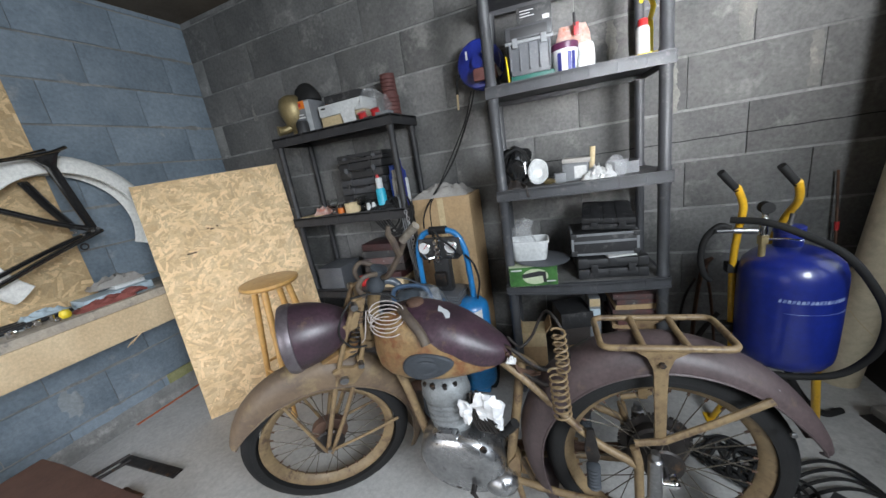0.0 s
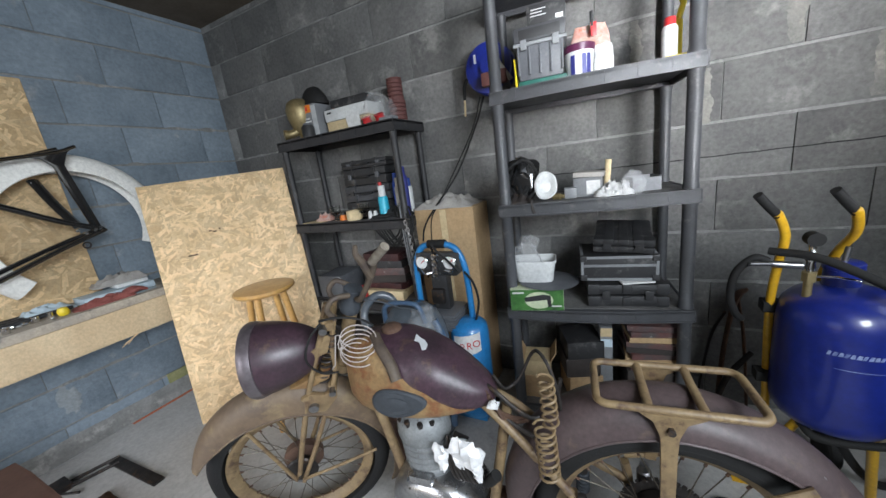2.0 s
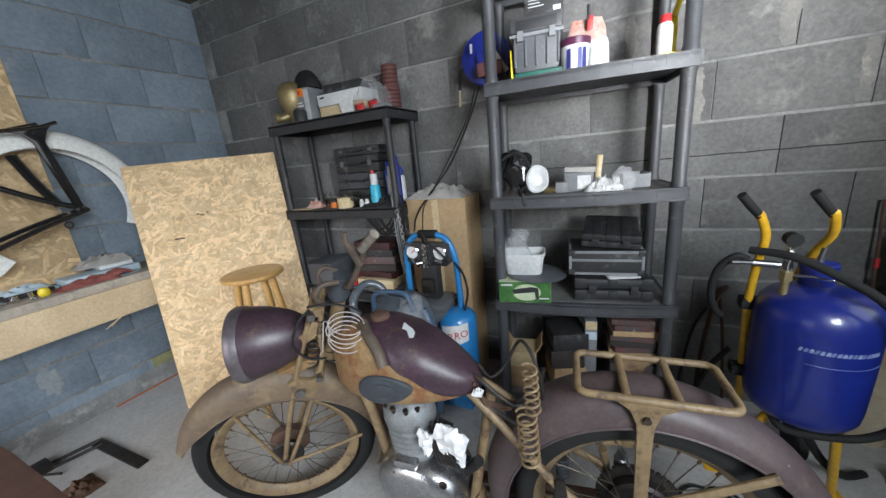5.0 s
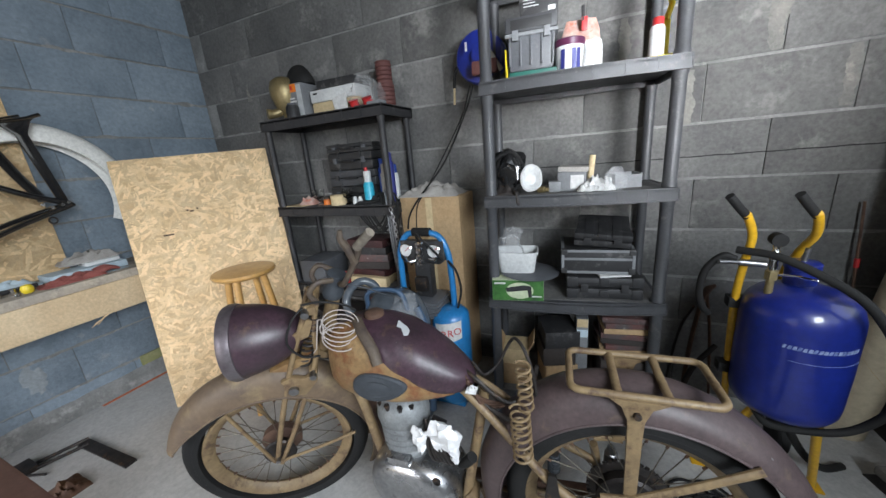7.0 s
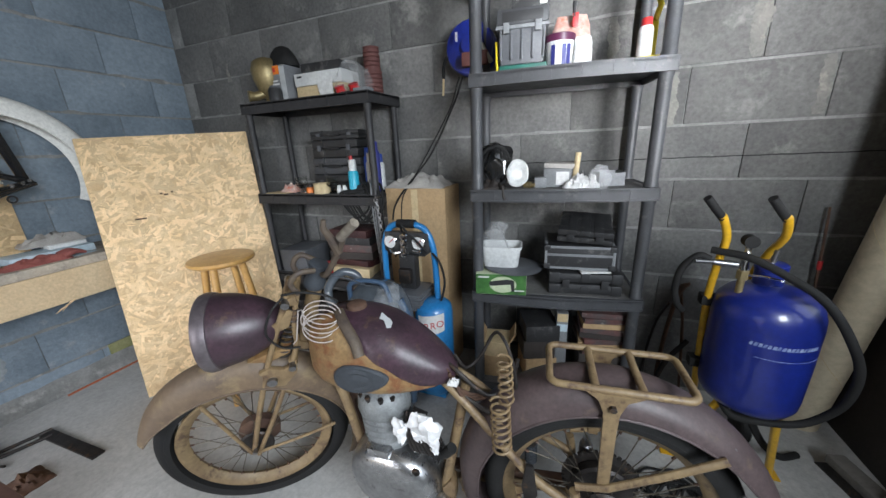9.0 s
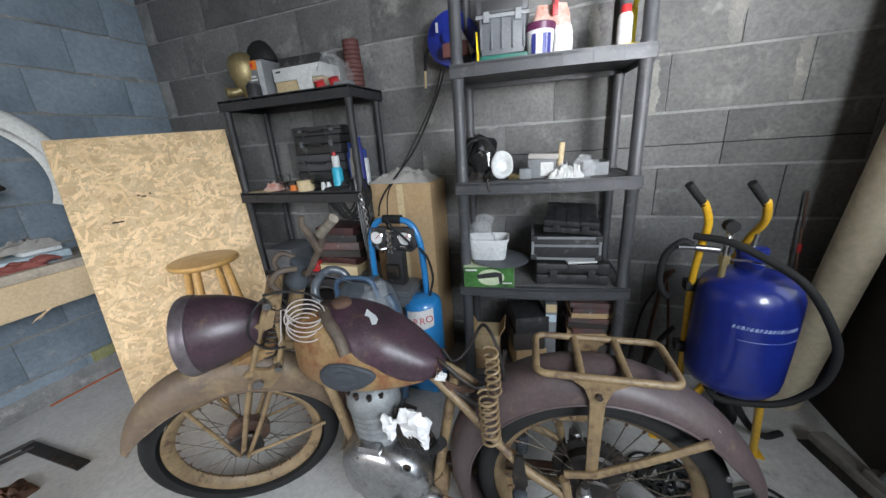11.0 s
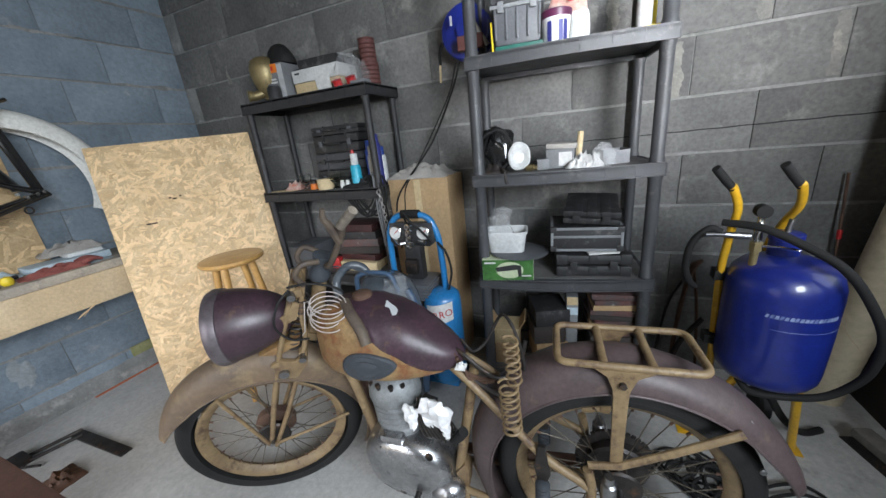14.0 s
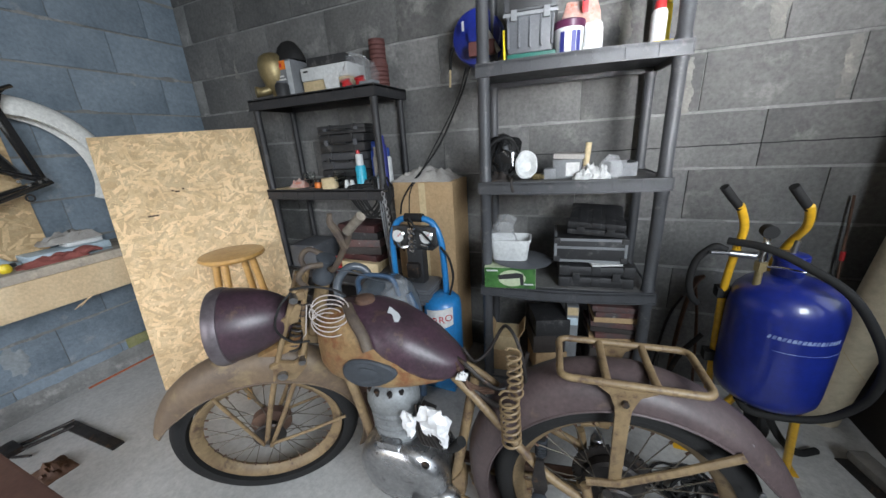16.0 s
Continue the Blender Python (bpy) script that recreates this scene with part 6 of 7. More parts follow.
carton("tin_box", (2.735, -0.44, Z3), (2.785, -0.38, Z3 + 0.045), M_MIDGREY, "small grey tin on the shelf")
gc = thing("grey_carton", pose(2.84, -0.37, Z3, 0, 0, -10), "dusty grey carton with a pale lid ajar", "box")
part("carton_body", box(B(), (-0.058, -0.055, 0.0), (0.058, 0.055, 0.082), bev=0.003), M_MIDGREY, gc)
part("carton_lid", box(B(), (-0.062, -0.060, 0.083), (0.062, 0.060, 0.104), Matrix.Rotation(radians(3), 4, "Y"), bev=0.003), M_RAG, gc, "dusty pale lid")
part("label", box(B(), (-0.004, -0.0572, 0.01), (0.05, -0.0556, 0.068)), M_PAPER, gc)
for k, (x, y, w, d, h) in enumerate(((2.925, -0.43, 0.11, 0.09, 0.075), (2.895, -0.455, 0.08, 0.06, 0.045), (2.965, -0.44, 0.07, 0.07, 0.06))):
    bm = B()
    cloth(bm, (x, y, Z3), w, d, h, 20, 8.0 + 2.3 * k)
    crumple(bm, 0.008, 55, 2.0 + k)
    for v in bm.verts:
        v.co.z = max(Z3, v.co.z)
    solo("crumpled_paper", bm, M_PAPER, T(), "crumpled white tissue paper on the shelf", "paper", group="crumpled tissues")
bm = B()
cyl(bm, (2.91, -0.38, Z3 + 0.03), (2.92, -0.37, Z3 + 0.145), 0.0125, seg=12)
solo("wooden_dowel", bm, M_CARDL, T(), "short wooden dowel stuck in paper", "dowel")
bm = B()
blob(bm, (2.995, -0.475, Z3 + 0.03), (0.036, 0.028, 0.06), 18)
crumple(bm, 0.02, 32, 4.0)
for v in bm.verts:
    if v.co.y > -0.508:
        v.co.z = max(Z3, v.co.z)
solo("plastic_bag", bm, M_FILM, T(), "scrunched clear plastic bag at the shelf edge", "bag")
tr = thing("grey_tray", pose(3.05, -0.36, Z3 + 0.0, 0, 0, 12), "open grey plastic tray with odds and ends", "tray")
bm = B()
for lo, hi in (((-0.05, -0.04, 0.0), (0.05, 0.04, 0.005)), ((-0.055, -0.045, 0.0), (-0.05, 0.045, 0.06)), ((0.05, -0.045, 0.0), (0.055, 0.045, 0.06)), ((-0.05, -0.045, 0.0), (0.05, -0.04, 0.055)), ((-0.05, 0.04, 0.0), (0.05, 0.045, 0.06))):
    box(bm, lo, hi)
part("tray_body", bm, M_MIDGREY, tr)
part("contents", cloth(B(), (0, 0, 0.006), 0.085, 0.07, 0.05, 10, 5.0), M_RAG, tr)
# fourth tier: green box, disc, white tub, cases
gb = thing("printed_box", pose(2.592, -0.435, Z4, 0, 0, 2), "green printed tool box with a power tool picture", "box")
part("carton", box(B(), (-0.118, -0.085, 0), (0.118, 0.085, 0.105), bev=0.002), M_PALEGREEN, gb)
part("front_print", box(B(), (-0.117, -0.0865, 0.002), (0.117, -0.0852, 0.103)), M_GREEN, gb)
bm = B()
prism(bm, [(-0.05, 0.045), (0.0, 0.05), (0.045, 0.055), (0.05, 0.02), (0.065, 0.02), (0.062, 0.075), (0.03, 0.08), (-0.02, 0.072), (-0.055, 0.066)], "y", -0.0885, -0.0866)
part("tool_picture", bm, M_BLACK, gb)
bm = B()
lathe(bm, [(0, 0.0), (0.05, 0.0), (0.05, 0.0006), (0, 0.0006)], 36, Matrix.Translation((0.01, -0.0866, 0.052)) @ Matrix.Rotation(radians(90), 4, "X"), 1.25, 0.82)
part("pale_disc", bm, M_PALEGREEN, gb)
bm = B()
bars(bm, -0.108, -0.055, 0.085, 0.008, -0.0866, 1)
part("print_bar", bm, M_PAPER, gb)
bm = B()
bars(bm, 0.06, 0.108, 0.02, 0.006, -0.0866, 1)
part("print_bar", bm, M_PAPER, gb)
bm = B()
lathe(bm, [(0.009, 0), (0.135, 0), (0.14, 0.002), (0.135, 0.004), (0.009, 0.004)], 44, Matrix.Translation((2.645, -0.41, Z4 + 0.109)) @ Matrix.Rotation(radians(2.0), 4, "Y"))
solo("grinding_disc", bm, M_CASEGREY, T(), "large grey grinding disc on a printed box", "disc")
wtub = thing("white_tub", T(2.588, -0.40, Z4 + 0.115), "white plastic tub with rounded corners", "tub")
bm = B()
rows = []
for z, s in ((0.0, 0.82), (0.004, 0.86), (0.09, 0.97), (0.092, 1.03), (0.104, 1.03), (0.104, 0.97), (0.09, 0.93), (0.01, 0.82)):
    row = []
    for i in range(32):
        a = 2 * math.pi * i / 32
        c, s_ = math.cos(a), math.sin(a)
        row.append((0.098 * s * math.copysign(abs(c) ** 0.35, c), 0.07 * s * math.copysign(abs(s_) ** 0.35, s_), z))
    rows.append(row)
loft(bm, rows)
part("tub_body", bm, M_WHITE, wtub)
bm = B()
blob(bm, (2.555, -0.39, Z4 + 0.225), (0.062, 0.055, 0.10), 22)
crumple(bm, 0.04, 20, 12.0)
crumple(bm, 0.012, 60, 2.0)
for v in bm.verts:
    v.co.z = max(Z4 + 0.127, v.co.z)
solo("plastic_bag", bm, M_FILM, T(), "clear plastic bag stuffed in a white tub", "bag")
def moulded_case(m, w, d, h, label, grooves=2):
    """A soft-cornered case: base and lid shells with a seam, pressed grooves, corner bumps and two latches."""
    ob = thing("tool_case", m, label, "tool case", "pile of tool cases")
    for nm, z0, z1 in (("base_shell", 0.0, h * 0.50), ("lid_shell", h * 0.53, h)):
        bm = B()
        box(bm, (-w / 2, -d / 2, z0), (w / 2, d / 2, z1), bev=min(0.018, h * 0.2))
        for k in range(grooves):
            x = -w / 2 + w * (k + 1) / (grooves + 1)
            box(bm, (x - 0.020, -d / 2 - 0.004, z0 + 0.006), (x + 0.020, d / 2 - 0.01, z1 + (0.0035 if nm == "lid_shell" else -0.006)), bev=0.006)
        for x in (-w / 2 + 0.02, w / 2 - 0.02):
            box(bm, (x - 0.024, -d / 2 - 0.003, z0 + 0.002), (x + 0.024, -d / 2 + 0.05, z1 + (0.0025 if nm == "lid_shell" else -0.002)), bev=0.008)
        part(nm, bm, M_BLACK, ob)
    for x in (-w * 0.27, w * 0.27):
        part("latch", box(B(), (x - 0.016, -d / 2 - 0.008, h * 0.34), (x + 0.016, -d / 2 - 0.002, h * 0.72), bev=0.002), M_BLACK, ob)
    return ob


def flight_case(m, w, d, h, label):
    """Dark panels held in pale metal edging with black corner caps."""
    ob = thing("tool_case", m, label, "tool case", "pile of tool cases")
    part("panel", box(B(), (-w / 2, -d / 2, 0.0), (w / 2, d / 2, h), bev=0.003), M_BLACK, ob)
    e = 0.012
    for z in (0.0, h * 0.56, h - e):
        part("edging", box(B(), (-w / 2 - 0.002, -d / 2 - 0.003, z), (w / 2 + 0.002, -d / 2 + 0.006, z + e), bev=0.002), M_MIDGREY, ob)
    for x in (-w / 2 - 0.002, w / 2 - e + 0.002):
        part("edging", box(B(), (x, -d / 2 - 0.0035, 0.0), (x + e, -d / 2 + 0.006, h), bev=0.002), M_MIDGREY, ob)
        part("edging", box(B(), (x, -d / 2, h - e + 0.002), (x + e, d / 2, h + 0.002), bev=0.002), M_MIDGREY, ob)
    for x in (-w / 2 - 0.004, w / 2 - 0.024):
        for z in (-0.0, h - 0.024):
            part("corner_cap", box(B(), (x, -d / 2 - 0.006, z), (x + 0.028, -d / 2 + 0.02, z + 0.027), bev=0.004), M_BLACK, ob)
    return ob


moulded_case(pose(2.975, -0.345, Z4, 0, 0, 0), 0.31, 0.25, 0.105, "dusty black tool case at the bottom of a pile", 1)
carton("manual", (2.94, -0.475, Z4 + 0.110), (3.07, -0.30, Z4 + 0.117), M_PAPER, "thin white manual between two tool cases", "manual", 9, 0.0005)
flight_case(pose(2.948, -0.335, Z4 + 0.119, 0, 0, -2), 0.30, 0.24, 0.112, "dark case with pale metal edging in a pile")
moulded_case(pose(2.975, -0.345, Z4 + 0.266, 11, 3, -8), 0.225, 0.235, 0.062, "dusty black tool case lying tilted on the pile", 3)
# lowest tier
carton("carton", (2.505, -0.44, Z5), (2.635, -0.30, Z5 + 0.125), M_CARD, "small brown carton on the lowest tier")
cb = thing("open_carton", T(2.57, -0.37, Z5 + 0.126), "open pale carton with raised flaps", "box")
part("carton_body", box(B(), (-0.065, -0.07, 0), (0.065, 0.07, 0.085), bev=0.002), M_CARDL, cb)
for s in (-1, 1):
    part("flap", box(B(), (-0.003, -0.07, 0.0), (0.003, 0.07, 0.06), Matrix.Translation((0.066 * s, 0, 0.084)) @ Matrix.Rotation(radians(28 * s), 4, "Y")), M_CARD, cb)
pile = [(2.70, 2.86, 0.0, 0.13, M_CARD, 14), (2.69, 2.85, 0.131, 0.10, M_DARKWOOD, 12), (2.70, 2.87, 0.232, 0.09, M_BLACK, 12)]
for x0, x1, z, h, mm, rz in pile:
    carton("stacked_box", (x0, -0.43, Z5 + z), (x1, -0.24, Z5 + z + h), mm, "dark flat box in a stack on the lowest tier", "box", rz, group="boxes on the lowest tier")
tp = carton("tall_pack", (2.87, -0.40, Z5), (2.925, -0.30, Z5 + 0.39), M_MIDGREY, "tall slim grey and yellow pack")
part("label", box(B(), (-0.0255, -0.053, 0.345), (0.0255, -0.0505, 0.388)), M_CARDL, tp)
part("label", box(B(), (-0.0255, -0.053, 0.29), (0.0255, -0.0505, 0.33)), M_BLUEPAPER, tp)
for k in range(8):
    carton("magazine", (2.985, -0.44, Z5 + 0.20 + 0.028 * k), (3.19, -0.20, Z5 + 0.226 + 0.028 * k), (M_MAG, M_CARD, M_MAG, M_DARKWOOD)[k % 4] if k < 7 else M_MAG, "printed magazine in an untidy stack", "magazine", random.Random(k).uniform(-7, 7), 0.001, "magazines on the lowest tier")
carton("parts_box", (2.98, -0.45, Z5), (3.19, -0.18, Z5 + 0.199), M_DARKWOOD, "dark carton under a stack of magazines")
bm = B()
pts = [(2.80 + 0.06 * math.cos(i * 0.8) * (0.6 + 0.4 * math.sin(i * 0.37)), -0.455 + 0.025 * math.sin(i * 0.8), Z5 + 0.008 + 0.018 * abs(math.sin(i * 0.53))) for i in range(34)]
tube(bm, spline(pts, 4), 0.005, 7)
solo("cord", bm, M_ROPE, T(), "tangled pale cord on the lowest tier", "cord")
bm = B()
cloth(bm, (2.92, -0.46, Z5), 0.10, 0.06, 0.05, 12, 11.0)
solo("rag", bm, M_RAG, T(), "small grey rag on the lowest tier", "rag")

# the tall unit stands a little askew to the wall, with all that is on it
ASKEW = Matrix.Translation((2.478, -0.507, 0)) @ Matrix.Rotation(radians(7.3), 4, "Z") @ Matrix.Translation((-2.455, 0.50, 0))
for ob in [tall_shelf] + [o for o in bpy.data.objects if o not in before_shelf and o.parent is None]:
    ob.matrix_world = ASKEW @ ob.matrix_world

# low shelf, top
L1, L2, L3 = 1.678, 1.138, 0.598
vs = thing("brass_jug", T(1.085, -0.20, L1), "tarnished brass jug with a spout near its foot", "jug")
part("body", lathe(B(), [(0, 0), (0.05, 0), (0.052, 0.01), (0.03, 0.03), (0.035, 0.05), (0.06, 0.08), (0.085, 0.15), (0.09, 0.20), (0.075, 0.245), (0.045, 0.265), (0.02, 0.272), (0, 0.275)], 32), M_BRASS, vs)
bm = B()
tube(bm, spline([(-0.015, -0.02, 0.075), (-0.05, -0.06, 0.055), (-0.075, -0.10, 0.052)], 5), [0.026, 0.025, 0.026, 0.032], 18)
part("spout", bm, M_BRASS, vs)
bm = B()
loft(bm, [[(1.185 + sx * c, -0.15 + sy * q, L1 + 0.2155 + z) for c, q in ((math.cos(2 * math.pi * j / 24), math.sin(2 * math.pi * j / 24)) for j in range(24))]
          for sx, sy, z in ((0.105, 0.07, 0.0), (0.107, 0.072, 0.02), (0.098, 0.065, 0.05), (0.075, 0.05, 0.085), (0.045, 0.032, 0.108), (0.02, 0.015, 0.118))])
crumple(bm, 0.012, 14, 2.0)
for v in bm.verts:
    v.co.z = max(L1 + 0.2155, v.co.z)
solo("black_cap", bm, M_RUBBER, T(), "crumpled black hood lying on a packet", "hood")
pk = carton("packet", (1.125, -0.23, L1), (1.255, -0.07, L1 + 0.215), M_MIDGREY, "upright grey and white packet with an orange top")
part("orange_top", box(B(), (-0.064, -0.082, 0.165), (0.022, -0.0804, 0.212)), M_ORANGE, pk)
part("label", box(B(), (0.024, -0.082, 0.02), (0.063, -0.0804, 0.205)), M_LABEL, pk)
for k in range(6):
    part("print_bar", box(B(), (-0.05, -0.0816, 0.035 + 0.018 * k), (0.012 - 0.01 * (k % 2), -0.0804, 0.043 + 0.018 * k)), M_PAPER, pk)
part("emblem", box(B(), (-0.05, -0.0832, 0.178), (-0.005, -0.0822, 0.2)), M_RED, pk)
can("dark_can", 1.19, -0.262, L1, 0.04, 0.085, M_BLACK, M_CASEGREY, "small dark tin beside a packet", "tin", 0.012)
carton("orange_box", (1.30, -0.12, L1 + 0.155), (1.40, -0.06, L1 + 0.20), M_ORANGE, "small orange box on a pile")
carton("carton", (1.30, -0.20, L1), (1.64, -0.04, L1 + 0.085), M_CARDL, "pale carton on the upper shelf")
wb = carton("white_box", (1.30, -0.21, L1 + 0.086), (1.645, -0.04, L1 + 0.155), M_WHITE, "long white box with a black case on top", "box", -1)
part("print_bar", box(B(), (-0.15, -0.0868, 0.045), (-0.115, -0.0852, 0.055)), M_BLACK, wb)
carton("flat_black_case", (1.37, -0.222, L1 + 0.156), (1.64, -0.05, L1 + 0.20), M_BLACK, "flat black case on a white box", "case", 2, 0.008)
bm = B()
prism(bm, [(0, 0), (0.09, 0.01), (0.075, 0.115), (-0.03, 0.09)], "y", -0.001, 0.001, pose(1.50, -0.232, L1 + 0.002, -10, 0, 0))
solo("paper_sheet", bm, M_PAPER, T(), "white paper slip leaning on a box", "paper")
bm = B()
blob(bm, (1.69, -0.17, L1 + 0.075), (0.13, 0.09, 0.10), 24)
crumple(bm, 0.045, 14, 6.0)
crumple(bm, 0.012, 50, 2.0)
for v in bm.verts:
    v.co.z = max(L1, v.co.z)
solo("plastic_bag", bm, M_FILM, T(), "clear plastic bag holding small red parts", "bag")
for x, y in ((1.64, -0.22), (1.745, -0.235)):
    bm = B()
    lathe(bm, [(0, 0), (0.028, 0), (0.03, 0.02), (0.026, 0.035), (0.03, 0.05), (0, 0.055)], 18, Matrix.Translation((x, y, L1 + 0.012)) @ Matrix.Rotation(radians(25), 4, "X"))
    solo("red_float", bm, M_RED, T(), "round red plastic float in a bag", "float", group="red caps")
for k in range(4):
    bm = B()
    cyl(bm, (1.62 + 0.035 * k, -0.255, L1 + 0.012), (1.65 + 0.035 * k, -0.225, L1 + 0.016), 0.012, seg=10)
    solo("metal_fitting", bm, M_STEEL if k % 2 else M_DARK, T(), "small metal fitting on the upper shelf", "fitting", group="fittings")
bm = B()
rows = [(0, 0), (0.062, 0)]
for k in range(11):
    z = 0.022 * k
    rr = 0.062 if k < 6 else 0.055
    rows += [(rr, z + 0.003), (rr, z + 0.017), (rr - 0.007, z + 0.02)]
rows += [(0.055, 0.25), (0.045, 0.25), (0.042, 0.2), (0, 0.19)]
lathe(bm, rows, 28, T(1.80, -0.13, L1), 0.84, 0.84)
solo("ribbed_pot", bm, M_TERRA, T(), "dark red ribbed clay pot", "pot")
carton("clear_case", (1.76, -0.285, L1), (1.85, -0.22, L1 + 0.03), M_MIDGREY, "small grey assortment case at the shelf edge")
# low shelf, middle tier
for k, (z, h, rz) in enumerate(((0.0, 0.105, 0), (0.107, 0.10, 1), (0.209, 0.105, -2), (0.316, 0.05, 3))):
    tool_case((1.34 + 0.006 * k, -0.21, L2 + z), (1.70, -0.03, L2 + z + h), M_BLACK if k != 1 else M_SHELF, "black drill case in a stack of cases", rz, 2)
bm = B()
prism(bm, [(1.02, -0.33), (1.19, -0.34), (1.23, -0.21), (1.06, -0.19)], "z", L2, L2 + 0.004)
solo("paper_sheet", bm, M_CARDL, T(), "sheet of beige paper on the shelf", "paper")
bm = B()
cloth(bm, (1.18, -0.25, L2 + 0.004), 0.13, 0.09, 0.06, 14, 5.5)
solo("red_packet", bm, M_PINKP, T(), "crumpled red and clear plastic packet", "packet")
for x in (1.275, 1.515):
    bm = B()
    lathe(bm, [(0, 0), (0.026, 0), (0.028, 0.006), (0.01, 0.014), (0.01, 0.03), (0.034, 0.05), (0.036, 0.10), (0.033, 0.10), (0.03, 0.055), (0, 0.04)], 22, T(x + 0.02, -0.28, L2))
    solo("drinking_glass", bm, M_GLASS, T(), "small clear stemmed glass on the shelf", "glass", group="glasses")
can("small_jar", 1.345, -0.265, L2, 0.026, 0.035, M_ORANGE, M_DARK, "small orange and black jar", "jar", 0.02)
bm = B()
lathe(bm, [(0.03, 0), (0.05, 0.0), (0.05, 0.062), (0.03, 0.062), (0.03, 0.0)], 28, T(1.455, -0.285, L2))
solo("tape_roll", bm, M_CARDL, T(), "roll of brown packing tape standing flat", "tape roll")
for k, x in enumerate((1.575, 1.615)):
    can("small_bottle", x, -0.275, L2, 0.015, 0.035, M_WHITE, M_WHITE, "small white screw-top bottle", "bottle", 0.012)
can("spray_can", 1.675, -0.255, L2, 0.031, 0.13, M_TEAL, M_WHITE, "turquoise and white spray can with a red nozzle", "spray can", 0.065)
bm = B()
cyl(bm, (1.672, -0.255, L2 + 0.195), (1.668, -0.255, L2 + 0.215), 0.011, seg=10)
solo("nozzle", bm, M_RED, T(), "red nozzle on a spray can", "nozzle")
can("tube_bottle", 1.645, -0.225, L2, 0.018, 0.14, M_RAG, M_RED, "slim pale sealant bottle", "bottle", 0.03)
for x, y, h, mm in ((1.755, -0.20, 0.26, M_COBALT), (1.80, -0.15, 0.22, M_WHITE), (1.815, -0.22, 0.29, M_NAVY), (1.79, -0.235, 0.23, M_RAG)):
    can("spray_bottle", x, y, L2, 0.028, h - 0.05, mm, M_COBALT if mm is M_WHITE else mm, "blue and white spray bottle on the shelf", "bottle", 0.05)
# cables heaped at the corner and hanging
for k in range(6):
    rs = random.Random(60 + k)
    bm = B()
    x0 = 1.72 + 0.02 * k
    tube(bm, spline([(x0, -0.25, L2 + 0.02), (x0 + 0.05, -0.29, L2 + 0.05 + 0.02 * rs.random()), (x0 + 0.09, -0.33, L2 + 0.01), (x0 + 0.08 + 0.03 * rs.random(), -0.345, L2 - 0.08), (x0 + 0.0, -0.335, L2 - 0.12 - 0.05 * rs.random()), (x0 - 0.08, -0.335, L2 - 0.06), (x0 - 0.1, -0.33, L2 + 0.006), (x0 - 0.06, -0.28, L2 + 0.02)], 7), 0.006, 7)
    solo("cable", bm, M_RUBBER, T(), "black cable spilling over the shelf corner", "cable", group="cables on the shelf")
bm = B()
cloth(bm, (1.76, -0.235, L2), 0.16, 0.11, 0.10, 16, 13.0)
solo("cable_heap", bm, M_BLACK, T(), "heap of black cables on the shelf corner", "cable")
for k in range(5):
    bm = B()
    tube(bm, spline([(1.80 + 0.012 * k, -0.28, L2 + 0.08), (1.84 + 0.012 * k, -0.335, L2 + 0.04), (1.85 + 0.015 * k, -0.35, L2 - 0.15), (1.86 + 0.012 * k, -0.345, L2 - 0.35 - 0.05 * k)], 6), 0.0045, 7)
    solo("hanging_cable", bm, M_MIDGREY if k < 3 else M_RUBBER, T(), "thin grey cable hanging from the shelf", "cable", group="hanging cables")
# chain hanging in front of the carton
chain = thing("chain", T(1.905, -0.40, 0), "steel roller chain hanging from the shelf", "chain")
ln = B()
tube(ln, [(0.009 * math.cos(a) * (1.0), 0, 0.0135 * math.sin(a)) for a in (2 * math.pi * i / 10 for i in range(10))], 0.0032, 5, closed=True)
link = link_mesh("chain_link", ln, M_STEEL)
for k in range(26):
    o = new("chain_link", link)
    o.parent = chain
    o.matrix_local = Matrix.Translation((0.0015 * k + 0.008 * math.sin(k * 0.3), 0, 1.12 - 0.021 * k)) @ Matrix.Rotation(radians(90 * (k % 2) + 20), 4, "Z")
bm = B()
tube(bm, [(1.90, -0.345, 1.13), (1.905, -0.40, 1.135)], 0.004, 6)
solo("chain_hook", bm, M_STEEL, T(), "bent steel hook carrying a chain", "hook")
# small things along the front of the middle tier
M_MAGDARK = mat("dark_red_cover", (0.06, 0.018, 0.018), (0.03, 0.012, 0.014), 0.5, scale=22, bump=0.1, c3=(0.30, 0.27, 0.25), spot=0.66)
# low shelf, lower tier
carton("grey_bin", (1.05, -0.33, L3), (1.26, -0.08, L3 + 0.16), M_CASEGREY, "grey plastic storage bin", "bin", 3, 0.012)
for k in range(6):
    carton("book", (1.42 + 0.01 * (k % 2), -0.25, L3 + 0.05 * k), (1.72, -0.06, L3 + 0.048 + 0.05 * k), (M_CARDL, M_MAGDARK, M_DARKWOOD, M_MAG, M_BLACK, M_MAGDARK)[k], "worn book in an untidy stack", "book", random.Random(20 + k).uniform(-8, 8), 0.001, "books on the low shelf")
carton("red_tin", (1.37, -0.285, L3 + 0.0), (1.43, -0.24, L3 + 0.075), M_RED, "small red tin beside the books", "tin", 5, 0.006)
carton("paper_stack", (1.46, -0.30, L3), (1.74, -0.255, L3 + 0.06), M_CARDL, "stack of yellowed paper", "paper", 0, 0.001)
carton("dark_crate", (1.03, -0.28, 0.062), (1.8, -0.06, 0.35), M_DARKWOOD, "dark crate on the bottom shelf", "crate", 0, 0.006)

